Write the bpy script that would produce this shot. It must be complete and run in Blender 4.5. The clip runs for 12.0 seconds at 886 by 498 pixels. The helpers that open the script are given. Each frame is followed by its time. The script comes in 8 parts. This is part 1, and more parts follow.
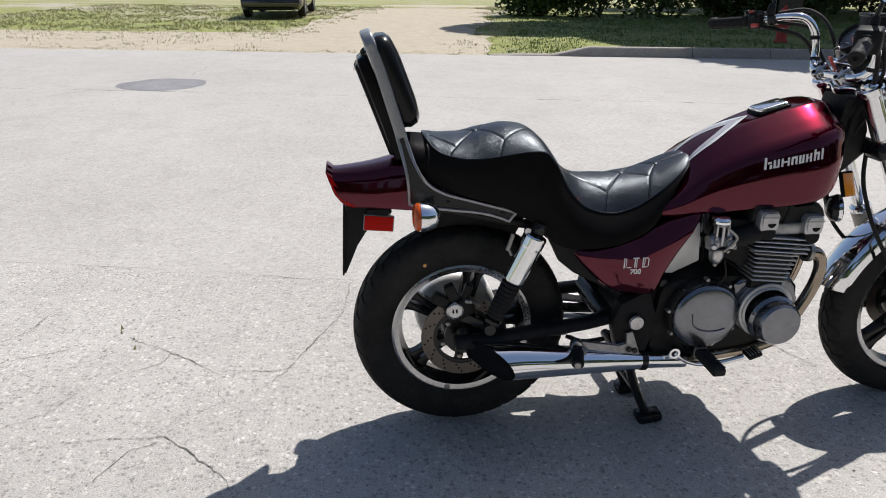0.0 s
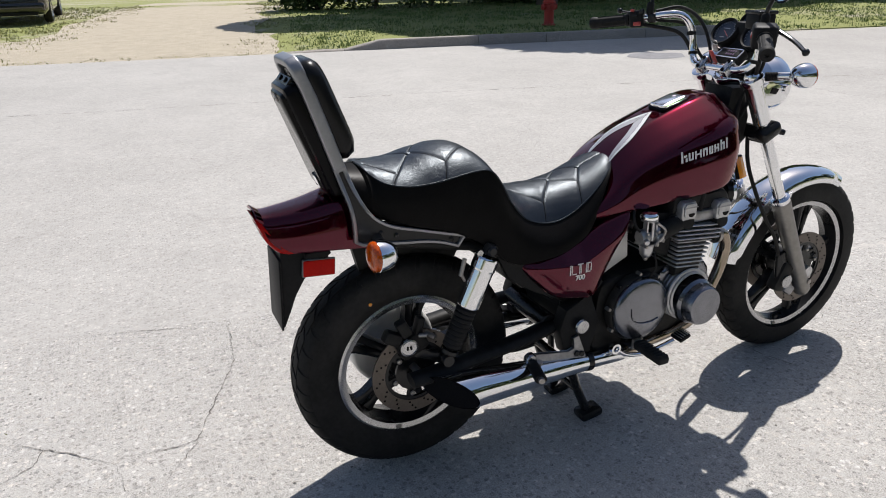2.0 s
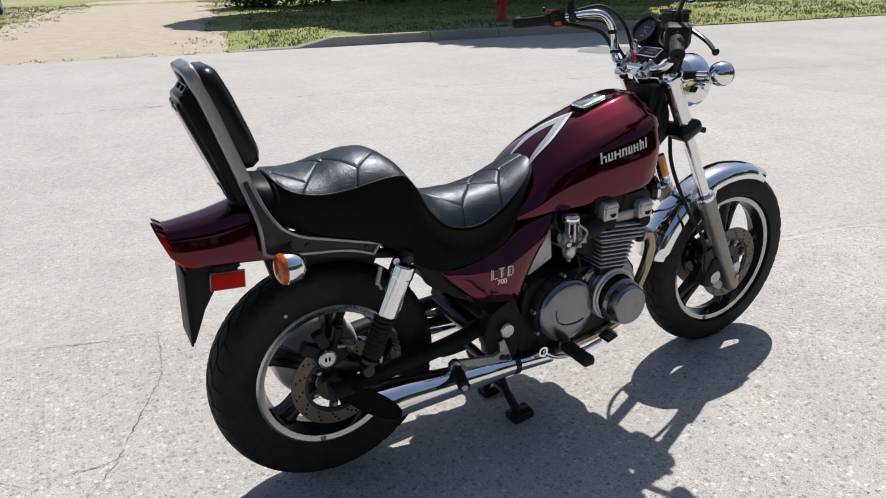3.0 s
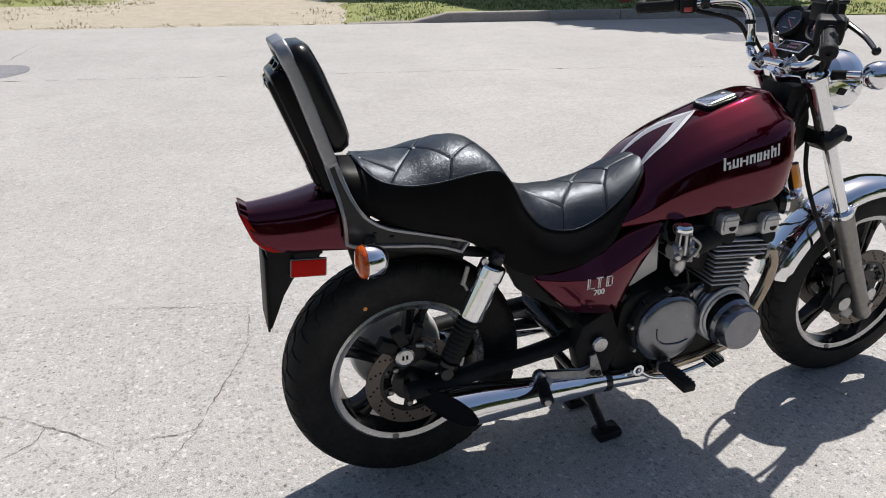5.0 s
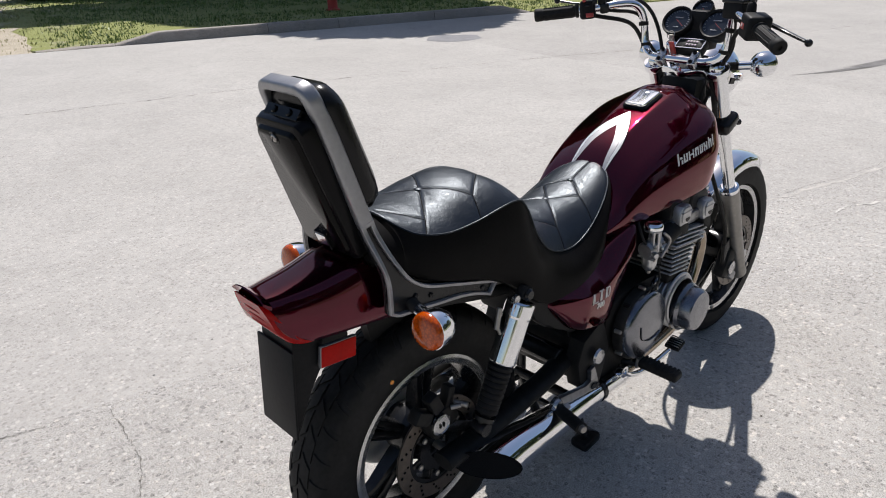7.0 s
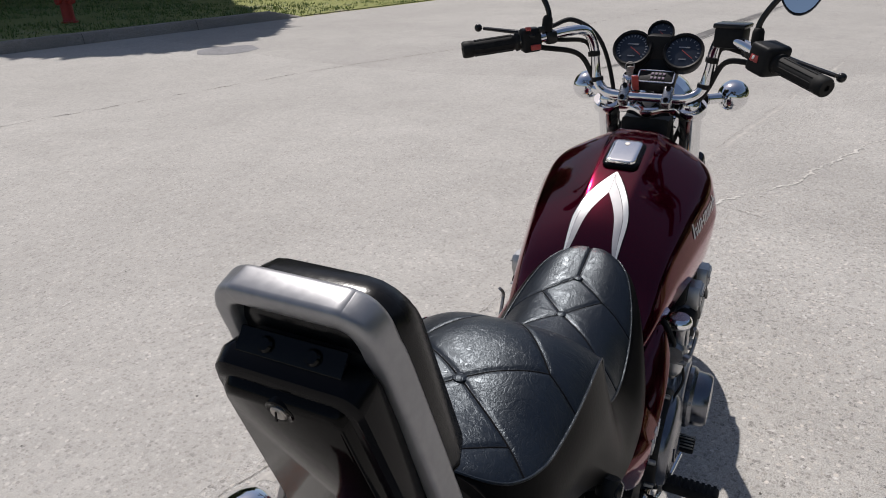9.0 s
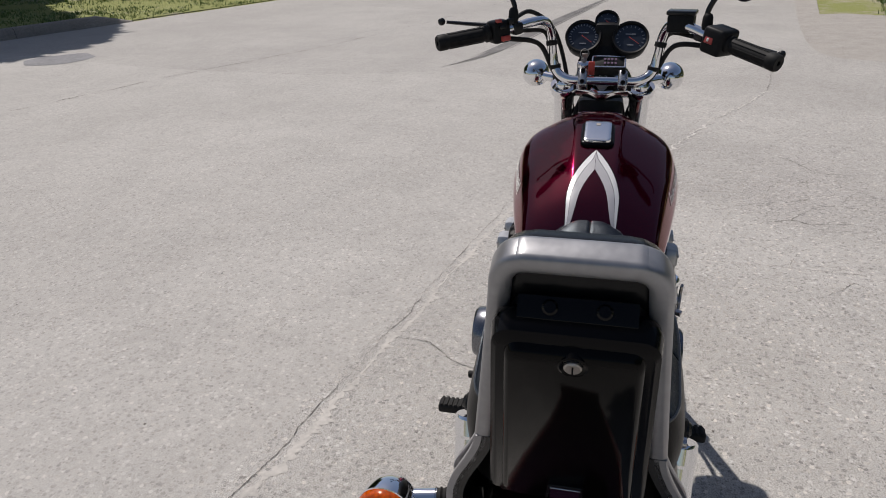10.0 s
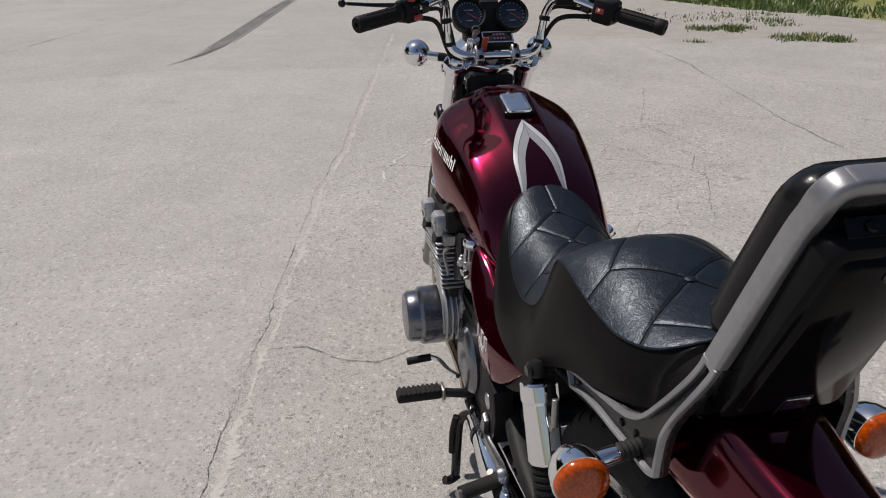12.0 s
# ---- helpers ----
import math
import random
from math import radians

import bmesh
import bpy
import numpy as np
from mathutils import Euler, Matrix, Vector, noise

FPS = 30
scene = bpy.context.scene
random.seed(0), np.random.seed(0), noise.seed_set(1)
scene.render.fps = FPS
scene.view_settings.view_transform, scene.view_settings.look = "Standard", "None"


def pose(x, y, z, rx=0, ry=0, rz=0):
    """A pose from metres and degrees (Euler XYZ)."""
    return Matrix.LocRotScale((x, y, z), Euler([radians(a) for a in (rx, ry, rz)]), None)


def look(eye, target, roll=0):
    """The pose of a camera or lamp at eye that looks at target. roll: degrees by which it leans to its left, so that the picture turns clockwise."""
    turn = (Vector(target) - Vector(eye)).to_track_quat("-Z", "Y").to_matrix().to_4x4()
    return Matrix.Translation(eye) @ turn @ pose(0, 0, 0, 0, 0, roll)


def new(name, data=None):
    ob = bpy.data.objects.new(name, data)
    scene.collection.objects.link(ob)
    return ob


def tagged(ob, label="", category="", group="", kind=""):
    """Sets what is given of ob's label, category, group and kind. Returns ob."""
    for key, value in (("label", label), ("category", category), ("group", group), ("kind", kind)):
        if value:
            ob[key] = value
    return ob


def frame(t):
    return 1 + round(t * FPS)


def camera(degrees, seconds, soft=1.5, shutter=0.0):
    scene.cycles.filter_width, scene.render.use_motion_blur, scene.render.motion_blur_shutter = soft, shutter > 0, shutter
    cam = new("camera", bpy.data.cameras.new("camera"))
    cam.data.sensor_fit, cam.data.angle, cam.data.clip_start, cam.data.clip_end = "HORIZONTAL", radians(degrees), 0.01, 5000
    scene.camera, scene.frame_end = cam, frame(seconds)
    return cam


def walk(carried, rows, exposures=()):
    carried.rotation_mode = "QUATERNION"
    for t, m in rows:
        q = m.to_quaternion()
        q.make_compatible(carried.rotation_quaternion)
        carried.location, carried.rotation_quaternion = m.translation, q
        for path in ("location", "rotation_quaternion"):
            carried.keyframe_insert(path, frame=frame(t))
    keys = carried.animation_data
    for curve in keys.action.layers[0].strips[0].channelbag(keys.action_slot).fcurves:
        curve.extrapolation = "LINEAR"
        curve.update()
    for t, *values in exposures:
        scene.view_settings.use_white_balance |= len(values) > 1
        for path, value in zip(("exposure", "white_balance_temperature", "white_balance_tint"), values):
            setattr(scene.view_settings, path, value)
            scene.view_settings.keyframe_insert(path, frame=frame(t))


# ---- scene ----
cam = camera(64.7, 12.0, soft=1.0)
PATH = [
    (0, (-0.289, -1.907, 1.278), (-0.06, -0.038, 0.603), 0.4),
    (0.5, (-0.429, -1.796, 1.292), (0.016, 0.031, 0.612), -0.2),
    (1, (-0.604, -1.681, 1.324), (0.001, 0.096, 0.634), -0.6),
    (1.5, (-0.649, -1.644, 1.323), (0.075, 0.087, 0.631), -1.1),
    (2, (-0.627, -1.648, 1.334), (0.15, 0.055, 0.632), -1.6),
    (2.5, (-0.566, -1.658, 1.349), (0.284, 0.008, 0.64), -1.8),
    (3, (-0.497, -1.666, 1.346), (0.368, -0.011, 0.629), -2.0),
    (3.2, (-0.43, -1.667, 1.35), (0.438, -0.015, 0.631), -2.2),
    (4.8, (-0.291, -1.608, 1.301), (0.33, 0.167, 0.62), -1.8),
    (5, (-0.422, -1.553, 1.347), (0.173, 0.196, 0.58), -0.5),
    (5.5, (-0.729, -1.543, 1.341), (-0.061, 0.135, 0.484), -0.3),
    (6, (-0.865, -1.403, 1.331), (-0.078, 0.211, 0.451), -0.6),
    (6.5, (-0.893, -1.184, 1.329), (0.102, 0.367, 0.552), -1.3),
    (7, (-0.875, -1.045, 1.368), (0.385, 0.309, 0.607), -2.1),
    (7.2, (-0.86, -0.958, 1.385), (0.443, 0.353, 0.622), -2.0),
    (8.8, (-0.599, -0.414, 1.419), (1.0, 0.497, 0.635), -2.7),
    (9, (-0.616, -0.333, 1.418), (1.008, 0.531, 0.632), -2.7),
    (9.5, (-0.681, -0.139, 1.438), (1.032, 0.516, 0.638), -2.8),
    (10, (-0.78, -0.04, 1.428), (0.989, 0.427, 0.62), -3.0),
    (10.5, (-0.872, 0.032, 1.437), (0.927, 0.344, 0.621), -3.0),
    (11, (-0.919, 0.222, 1.445), (0.896, 0.373, 0.62), -2.8),
    (11.5, (-0.911, 0.399, 1.442), (0.896, 0.233, 0.601), -2.6),
    (12, (-0.779, 0.498, 1.421), (0.999, 0.183, 0.561), -2.3),
]
EXPOSURES = [(0.0, 0.5, 6500, 11.5), (7.2, 0.42, 6520, 12.5), (8.8, 0.1, 6600, 13.0), (12.0, -0.1, 6730, 14.0)]
walk(cam, [(t, look(eye, target, roll)) for t, eye, target, roll in PATH], EXPOSURES)

# ---- light ----
world = bpy.data.worlds.new("world")
scene.world = world
world.use_nodes = True
_nt = world.node_tree
_bg = _nt.nodes["Background"]
_sky = _nt.nodes.new("ShaderNodeTexSky")
_sky.sky_type = 'NISHITA'
_sky.sun_disc = False
SUN_DIR = Vector((0.44, 0.40, 1.0)).normalized()
_sky.sun_elevation = math.asin(SUN_DIR.z)
_sky.sun_rotation = math.atan2(SUN_DIR.x, SUN_DIR.y)
_sky.air_density, _sky.dust_density, _sky.ozone_density = 1.0, 1.2, 1.0
_nt.links.new(_sky.outputs[0], _bg.inputs[0])
_bg.inputs[1].default_value = 0.072
sun = new("sun", bpy.data.lights.new("sun", 'SUN'))
sun.data.energy = 3.9
sun.data.angle = radians(0.55)
sun.data.color = (1.0, 0.975, 0.935)
sun.matrix_world = look(SUN_DIR * 40, (0, 0, 0))


# ---- materials ----
def shader(name):
    m = bpy.data.materials.new(name)
    m.use_nodes = True
    nt = m.node_tree
    return m, nt, nt.nodes["Principled BSDF"]


def tex(nt, kind, scale, coord, **more):
    n = nt.nodes.new(kind)
    n.inputs["Scale"].default_value = scale
    for k, v in more.items():
        n.inputs[k].default_value = v
    nt.links.new(coord, n.inputs["Vector"])
    return n


def coords(nt, which="Object"):
    return nt.nodes.new("ShaderNodeTexCoord").outputs[which]


def ramp(nt, fac, *stops):
    r = nt.nodes.new("ShaderNodeValToRGB")
    els = r.color_ramp.elements
    while len(els) < len(stops):
        els.new(0.5)
    for e, (p, c) in zip(els, stops):
        e.position = p
        e.color = (c, c, c, 1) if isinstance(c, (int, float)) else (*c, 1)
    nt.links.new(fac, r.inputs[0])
    return r.outputs[0]


def mix(nt, fac, a, b, how='MIX'):
    n = nt.nodes.new("ShaderNodeMix")
    n.data_type, n.blend_type = 'RGBA', how
    for i, v in ((0, fac), (6, a), (7, b)):
        sock = n.inputs[i]
        if hasattr(v, "is_output"):
            nt.links.new(v, sock)
        elif isinstance(v, (int, float)):
            sock.default_value = (v, v, v, 1) if i else v
        else:
            sock.default_value = (*v, 1)
    return n.outputs[2]


def math_node(nt, op, a, b=0.0, c=0.0):
    n = nt.nodes.new("ShaderNodeMath")
    n.operation = op
    for sock, v in zip(n.inputs, (a, b, c)):
        if hasattr(v, "is_output"):
            nt.links.new(v, sock)
        else:
            sock.default_value = v
    return n.outputs[0]


def bump(nt, bsdf, height, strength, distance=0.002):
    b = nt.nodes.new("ShaderNodeBump")
    b.inputs["Strength"].default_value = strength
    b.inputs["Distance"].default_value = distance
    nt.links.new(height, b.inputs["Height"])
    nt.links.new(b.outputs[0], bsdf.inputs["Normal"])


def plain(name, col, rough, metal=0.0, vary=0.12, grain=60.0, relief=0.0, coat=0.0, rough_vary=0.08, dust=0.0, spec=0.5):
    """One surface with two scales of variation in colour and gloss."""
    m, nt, b = shader(name)
    co = coords(nt)
    fine = tex(nt, "ShaderNodeTexNoise", grain, co, Detail=6.0)
    broad = tex(nt, "ShaderNodeTexNoise", grain * 0.12, co, Detail=3.0)
    both = math_node(nt, 'MULTIPLY_ADD', fine.outputs[0], 0.5, math_node(nt, 'MULTIPLY', broad.outputs[0], 0.5))
    lo = tuple(c * (1 - vary) for c in col)
    hi = tuple(min(1.0, c * (1 + vary)) for c in col)
    base = ramp(nt, both, (0.35, lo), (0.65, hi))
    if dust:
        base = mix(nt, math_node(nt, 'MULTIPLY', ramp(nt, broad.outputs[0], (0.45, 0.0), (0.7, 1.0)), dust), base, (0.28, 0.25, 0.21))
    nt.links.new(base, b.inputs["Base Color"])
    r = math_node(nt, 'MULTIPLY_ADD', both, rough_vary * 2, rough - rough_vary)
    nt.links.new(r, b.inputs["Roughness"])
    b.inputs["Metallic"].default_value = metal
    b.inputs["Specular IOR Level"].default_value = spec
    b.inputs["Coat Weight"].default_value = coat
    b.inputs["Coat Roughness"].default_value = 0.03
    if relief:
        bump(nt, b, fine.outputs[0], relief)
    return m


def metallic_paint():
    """Burgundy flake paint under clear coat."""
    m, nt, b = shader("burgundy_paint")
    co = coords(nt)
    flake = tex(nt, "ShaderNodeTexVoronoi", 900.0, co)
    broad = tex(nt, "ShaderNodeTexNoise", 6.0, co, Detail=3.0)
    c = mix(nt, broad.outputs[0], (0.066, 0.0010, 0.0100), (0.080, 0.0012, 0.0125))
    c = mix(nt, math_node(nt, 'MULTIPLY', flake.outputs["Distance"], 0.30), c, (0.105, 0.0035, 0.020))
    nt.links.new(c, b.inputs["Base Color"])
    b.inputs["Metallic"].default_value = 0.9
    b.inputs["Roughness"].default_value = 0.15
    b.inputs["Specular IOR Level"].default_value = 0.1
    b.inputs["Specular Tint"].default_value = (0.72, 0.32, 0.40, 1)
    b.inputs["Coat Weight"].default_value = 1.0
    b.inputs["Coat IOR"].default_value = 1.38
    b.inputs["Coat Roughness"].default_value = 0.045
    return m


def leather():
    """Black vinyl with pressed grain and shallow creases."""
    m, nt, b = shader("black_vinyl")
    co = coords(nt)
    pores = tex(nt, "ShaderNodeTexVoronoi", 420.0, co)
    crease = tex(nt, "ShaderNodeTexNoise", 60.0, co, Detail=5.0, Distortion=1.2)
    broad = tex(nt, "ShaderNodeTexNoise", 9.0, co, Detail=2.0)
    # blue in the base and specular tint puts sky sheen into the vinyl
    nt.links.new(mix(nt, broad.outputs[0], (0.0042, 0.0060, 0.0098), (0.0085, 0.011, 0.0165)), b.inputs["Base Color"])
    nt.links.new(math_node(nt, 'MULTIPLY_ADD', crease.outputs[0], 0.26, 0.25), b.inputs["Roughness"])
    b.inputs["Specular Tint"].default_value = (0.78, 0.90, 1.0, 1.0)
    fold = ramp(nt, crease.outputs[0], (0.42, 0.0), (0.5, 1.0), (0.58, 0.0))
    h = math_node(nt, 'ADD', math_node(nt, 'MULTIPLY', pores.outputs["Distance"], 0.35), math_node(nt, 'MULTIPLY', fold, -0.5))
    b.inputs["Specular IOR Level"].default_value = 0.5
    wrinkle = tex(nt, "ShaderNodeTexNoise", 24.0, co, Detail=7.0, Roughness=0.62, Distortion=2.2)
    h = math_node(nt, 'ADD', h, math_node(nt, 'MULTIPLY', ramp(nt, wrinkle.outputs[0], (0.46, 0.0), (0.5, 1.0), (0.54, 0.0)), -0.35))
    bump(nt, b, h, 0.34, 0.001)
    return m


def lens(name, col, grain=330.0, depth=0.4, relief=0.2, clear=0.1, spec=0.5):
    """Ribbed translucent signal plastic."""
    m, nt, b = shader(name)
    co = coords(nt)
    w = nt.nodes.new("ShaderNodeTexVoronoi")
    w.inputs["Scale"].default_value = grain
    nt.links.new(co, w.inputs["Vector"])
    nt.links.new(mix(nt, math_node(nt, 'MULTIPLY', w.outputs["Distance"], depth), col, tuple(c * 0.45 for c in col)), b.inputs["Base Color"])
    b.inputs["Roughness"].default_value = 0.1
    b.inputs["Transmission Weight"].default_value = clear
    b.inputs["Specular IOR Level"].default_value = spec
    b.inputs["Coat Weight"].default_value = clear * 3.0
    bump(nt, b, w.outputs["Distance"], relief, 0.001)
    return m


def concrete(name, light, dark, pebble, crazing, worn=1.0):
    """Weathered concrete with bared aggregate, stains and hairline crazing."""
    m, nt, b = shader(name)
    co = coords(nt)
    peb = tex(nt, "ShaderNodeTexVoronoi", pebble, co)
    peb2 = tex(nt, "ShaderNodeTexVoronoi", pebble * 1.7, co)
    mid = tex(nt, "ShaderNodeTexNoise", 14.0, co, Detail=8.0, Roughness=0.7)
    broad = tex(nt, "ShaderNodeTexNoise", 0.55, co, Detail=5.0, Roughness=0.6)
    blot = tex(nt, "ShaderNodeTexNoise", 2.6, co, Detail=6.0, Roughness=0.65)
    grit = tex(nt, "ShaderNodeTexNoise", 230.0, co, Detail=4.0)
    c = mix(nt, ramp(nt, broad.outputs[0], (0.35, 0.0), (0.65, 1.0)), dark, light)
    c = mix(nt, math_node(nt, 'MULTIPLY', ramp(nt, blot.outputs[0], (0.46, 0.0), (0.72, 1.0)), 0.6), c, tuple(v * 0.86 for v in dark))
    smear = tex(nt, "ShaderNodeTexNoise", 22.0, co, Detail=4.0, Roughness=0.6)
    c = mix(nt, 1.0, c, ramp(nt, smear.outputs[0], (0.32, 0.92), (0.68, 1.07)), 'MULTIPLY')
    sep = nt.nodes.new("ShaderNodeSeparateColor")
    nt.links.new(peb.outputs["Color"], sep.inputs[0])
    # each bared stone has its own tone; the paste between stays plain
    stone = ramp(nt, sep.outputs[0], (0.0, 0.14), (0.17, 0.45), (0.42, 0.93), (0.80, 1.24), (1.0, 1.9))
    bare = math_node(nt, 'MULTIPLY', ramp(nt, peb.outputs["Distance"], (0.40, 1.0), (0.55, 0.0)), ramp(nt, mid.outputs[0], (0.34, 0.5 * worn), (0.6, worn)))
    c = mix(nt, bare, c, mix(nt, 1.0, c, stone, 'MULTIPLY'))
    tone = ramp(nt, sep.outputs[2], (0.0, (1.06, 0.99, 0.92)), (0.5, (1.0, 1.0, 1.0)), (1.0, (0.96, 0.99, 1.03)))
    c = mix(nt, math_node(nt, 'MULTIPLY', bare, 0.8), c, mix(nt, 1.0, c, tone, 'MULTIPLY'))
    sep2 = nt.nodes.new("ShaderNodeSeparateColor")
    nt.links.new(peb2.outputs["Color"], sep2.inputs[0])
    pit = math_node(nt, 'MULTIPLY', ramp(nt, sep2.outputs[1], (0.80, 0.0), (0.86, 1.0)), ramp(nt, peb2.outputs["Distance"], (0.3, 1.0), (0.5, 0.0)))
    c = mix(nt, math_node(nt, 'MULTIPLY', pit, 0.85 * worn), c, (0.085, 0.079, 0.072))
    fleck = math_node(nt, 'MULTIPLY', ramp(nt, sep2.outputs[2], (0.90, 0.0), (0.93, 1.0)), ramp(nt, peb2.outputs["Distance"], (0.3, 1.0), (0.45, 0.0)))
    c = mix(nt, math_node(nt, 'MULTIPLY', fleck, 0.4 * worn), c, (0.68, 0.65, 0.61))
    c = mix(nt, 0.45 * worn, c, mix(nt, ramp(nt, grit.outputs[0], (0.36, 0.0), (0.64, 1.0)), tuple(v * 0.5 for v in dark), tuple(min(1, v * 1.4) for v in light)))
    if crazing:
        warp = tex(nt, "ShaderNodeTexNoise", 3.2, co, Detail=5.0)
        off = nt.nodes.new("ShaderNodeVectorMath")
        off.operation = 'MULTIPLY_ADD'
        nt.links.new(warp.outputs["Color"], off.inputs[0])
        off.inputs[1].default_value = (0.35, 0.35, 0.0)
        nt.links.new(co, off.inputs[2])
        cells = nt.nodes.new("ShaderNodeTexVoronoi")
        cells.feature = 'DISTANCE_TO_EDGE'
        cells.inputs["Scale"].default_value = crazing
        nt.links.new(off.outputs[0], cells.inputs["Vector"])
        patch = tex(nt, "ShaderNodeTexNoise", 0.8, co, Detail=3.0)
        line = math_node(nt, 'MULTIPLY', ramp(nt, cells.outputs["Distance"], (0.0, 1.0), (0.011, 0.0)), ramp(nt, patch.outputs[0], (0.47, 0.0), (0.6, 0.6)))
        c = mix(nt, line, c, (0.13, 0.115, 0.10))
    nt.links.new(c, b.inputs["Base Color"])
    b.inputs["Roughness"].default_value = 0.85
    h = math_node(nt, 'ADD', math_node(nt, 'MULTIPLY', peb.outputs["Distance"], -0.7), math_node(nt, 'MULTIPLY', grit.outputs[0], 0.6))
    bump(nt, b, h, 0.5 * worn, 0.004)
    return m


def turf(name, bare, low=(0.26, 0.225, 0.175), high=(0.52, 0.465, 0.38)):
    """Thin summer grass over pale dry soil."""
    m, nt, b = shader(name)
    co = coords(nt)
    broad = tex(nt, "ShaderNodeTexNoise", 0.35, co, Detail=6.0, Roughness=0.65)
    clump = tex(nt, "ShaderNodeTexNoise", 3.5, co, Detail=8.0, Roughness=0.75)
    blade = tex(nt, "ShaderNodeTexNoise", 60.0, co, Detail=4.0)
    soil = mix(nt, clump.outputs[0], low, high)
    green = mix(nt, blade.outputs[0], (0.13, 0.16, 0.035), (0.33, 0.33, 0.11))
    k = math_node(nt, 'ADD', math_node(nt, 'MULTIPLY', broad.outputs[0], 0.7), math_node(nt, 'MULTIPLY', clump.outputs[0], 0.5))
    c = mix(nt, ramp(nt, k, (bare, 0.0), (bare + 0.12, 1.0)), soil, green)
    nt.links.new(c, b.inputs["Base Color"])
    b.inputs["Roughness"].default_value = 0.95
    bump(nt, b, clump.outputs[0], 0.8, 0.05)
    return m


def foliage(name, a, c):
    m, nt, b = shader(name)
    info = nt.nodes.new("ShaderNodeNewGeometry")
    nt.links.new(ramp(nt, info.outputs["Random Per Island"], (0.0, a), (1.0, c)), b.inputs["Base Color"])
    b.inputs["Roughness"].default_value = 0.55
    b.inputs["Transmission Weight"].default_value = 0.12
    return m


PAINT = metallic_paint()
CHROME = plain("chrome", (0.80, 0.81, 0.83), 0.07, 1.0, 0.02, 25, rough_vary=0.03)
VINYL = leather()
SKIRT = plain("matt_vinyl", (0.0085, 0.008, 0.0078), 0.34, 0, 0.15, 180, 0.08, rough_vary=0.05, spec=0.035)
PAD = plain("pad_vinyl", (0.009, 0.009, 0.0095), 0.24, 0, 0.15, 160, 0.12, rough_vary=0.06, spec=0.2)
RUBBER = plain("tyre_rubber", (0.019, 0.0185, 0.018), 0.64, 0, 0.3, 90, 0.2, dust=0.02, spec=0.15)
BLACK = plain("black_enamel", (0.014, 0.014, 0.0145), 0.24, 0, 0.2, 60, 0.05, rough_vary=0.08, spec=0.3)
MATTBLACK = plain("black_plastic", (0.016, 0.016, 0.0165), 0.48, 0, 0.2, 120, 0.12, spec=0.10)
GLOSSBLACK = plain("gloss_black", (0.006, 0.006, 0.0065), 0.16, 0, 0.1, 30, 0.0, 0.0, 0.04, spec=0.10)
GREY = plain("silver_grey_coat", (0.30, 0.30, 0.31), 0.36, 0.6, 0.10, 90, 0.04, rough_vary=0.1)
LIDBLACK = plain("satin_black_lid", (0.004, 0.0038, 0.0036), 0.1, 0, 0.15, 90, 0.02, rough_vary=0.03, spec=0.11)
LEDGE = plain("worn_gloss_ledge", (0.004, 0.004, 0.004), 0.10, 0, 0.2, 90, 0.03, rough_vary=0.03, spec=0.18)
DARKALLOY = plain("dull_dark_alloy", (0.30, 0.30, 0.305), 0.36, 0.85, 0.25, 70, 0.15)
ALLOY = plain("cast_alloy", (0.50, 0.50, 0.505), 0.30, 0.9, 0.18, 70, 0.12, rough_vary=0.1)
FINALLOY = plain("sandblasted_fin_alloy", (0.46, 0.46, 0.465), 0.40, 0.75, 0.14, 70, 0.12, rough_vary=0.1)
SLIDER = plain("dull_fork_alloy", (0.27, 0.26, 0.245), 0.42, 0.85, 0.14, 60, 0.08)
COVER = plain("polished_cover", (0.20, 0.205, 0.225), 0.25, 0.95, 0.14, 40, 0.02, rough_vary=0.08)
RIM = plain("machined_rim", (0.46, 0.46, 0.465), 0.25, 0.9, 0.14, 60, 0.04, rough_vary=0.08)
STEEL = plain("worn_steel", (0.36, 0.34, 0.32), 0.42, 0.9, 0.2, 80, 0.1)
DISC = plain("brake_disc", (0.13, 0.112, 0.098), 0.42, 0.8, 0.14, 140, 0.05)
PIPE = plain("blued_header", (0.34, 0.285, 0.225), 0.16, 1.0, 0.3, 18)
GREASE = plain("grimy_black", (0.017, 0.0165, 0.016), 0.5, 0.0, 0.4, 50, 0.3, dust=0.015, spec=0.16)
AMBER = lens("amber_lens", (0.70, 0.100, 0.0015), 210.0, 1.1, 0.3)
REDLENS = lens("red_lens", (0.40, 0.006, 0.006), 120.0, 0.6, 0.02, 0.0, 0.14)
REDREF = plain("red_reflector", (0.46, 0.005, 0.002), 0.3, 0, 0.12, 200, 0.1, 0.0, spec=0.1)
AMBERREF = plain("amber_reflector", (0.78, 0.27, 0.015), 0.2, 0, 0.12, 200, 0.1, 0.6)
REDSW = plain("red_switch", (0.45, 0.06, 0.05), 0.4, 0, 0.1, 60)
WHITE = plain("white_mark", (0.75, 0.74, 0.70), 0.45, 0, 0.05, 80)
SILVERMARK = plain("silver_decal", (0.68, 0.68, 0.67), 0.35, 0.25, 0.06, 80, 0, 0.6)
GREYMARK = plain("grey_decal", (0.42, 0.41, 0.42), 0.35, 0.25, 0.06, 80, 0, 0.6)
THREAD = plain("seam_thread", (0.004, 0.004, 0.005), 0.7, 0, 0.2, 400, 0.2, spec=0.08)
DIAL = plain("dial_face", (0.010, 0.015, 0.026), 0.3, 0, 0.1, 60, 0, 0.35)
PANELMARK = plain("violet_mark", (0.10, 0.05, 0.11), 0.4, 0, 0.1, 60)
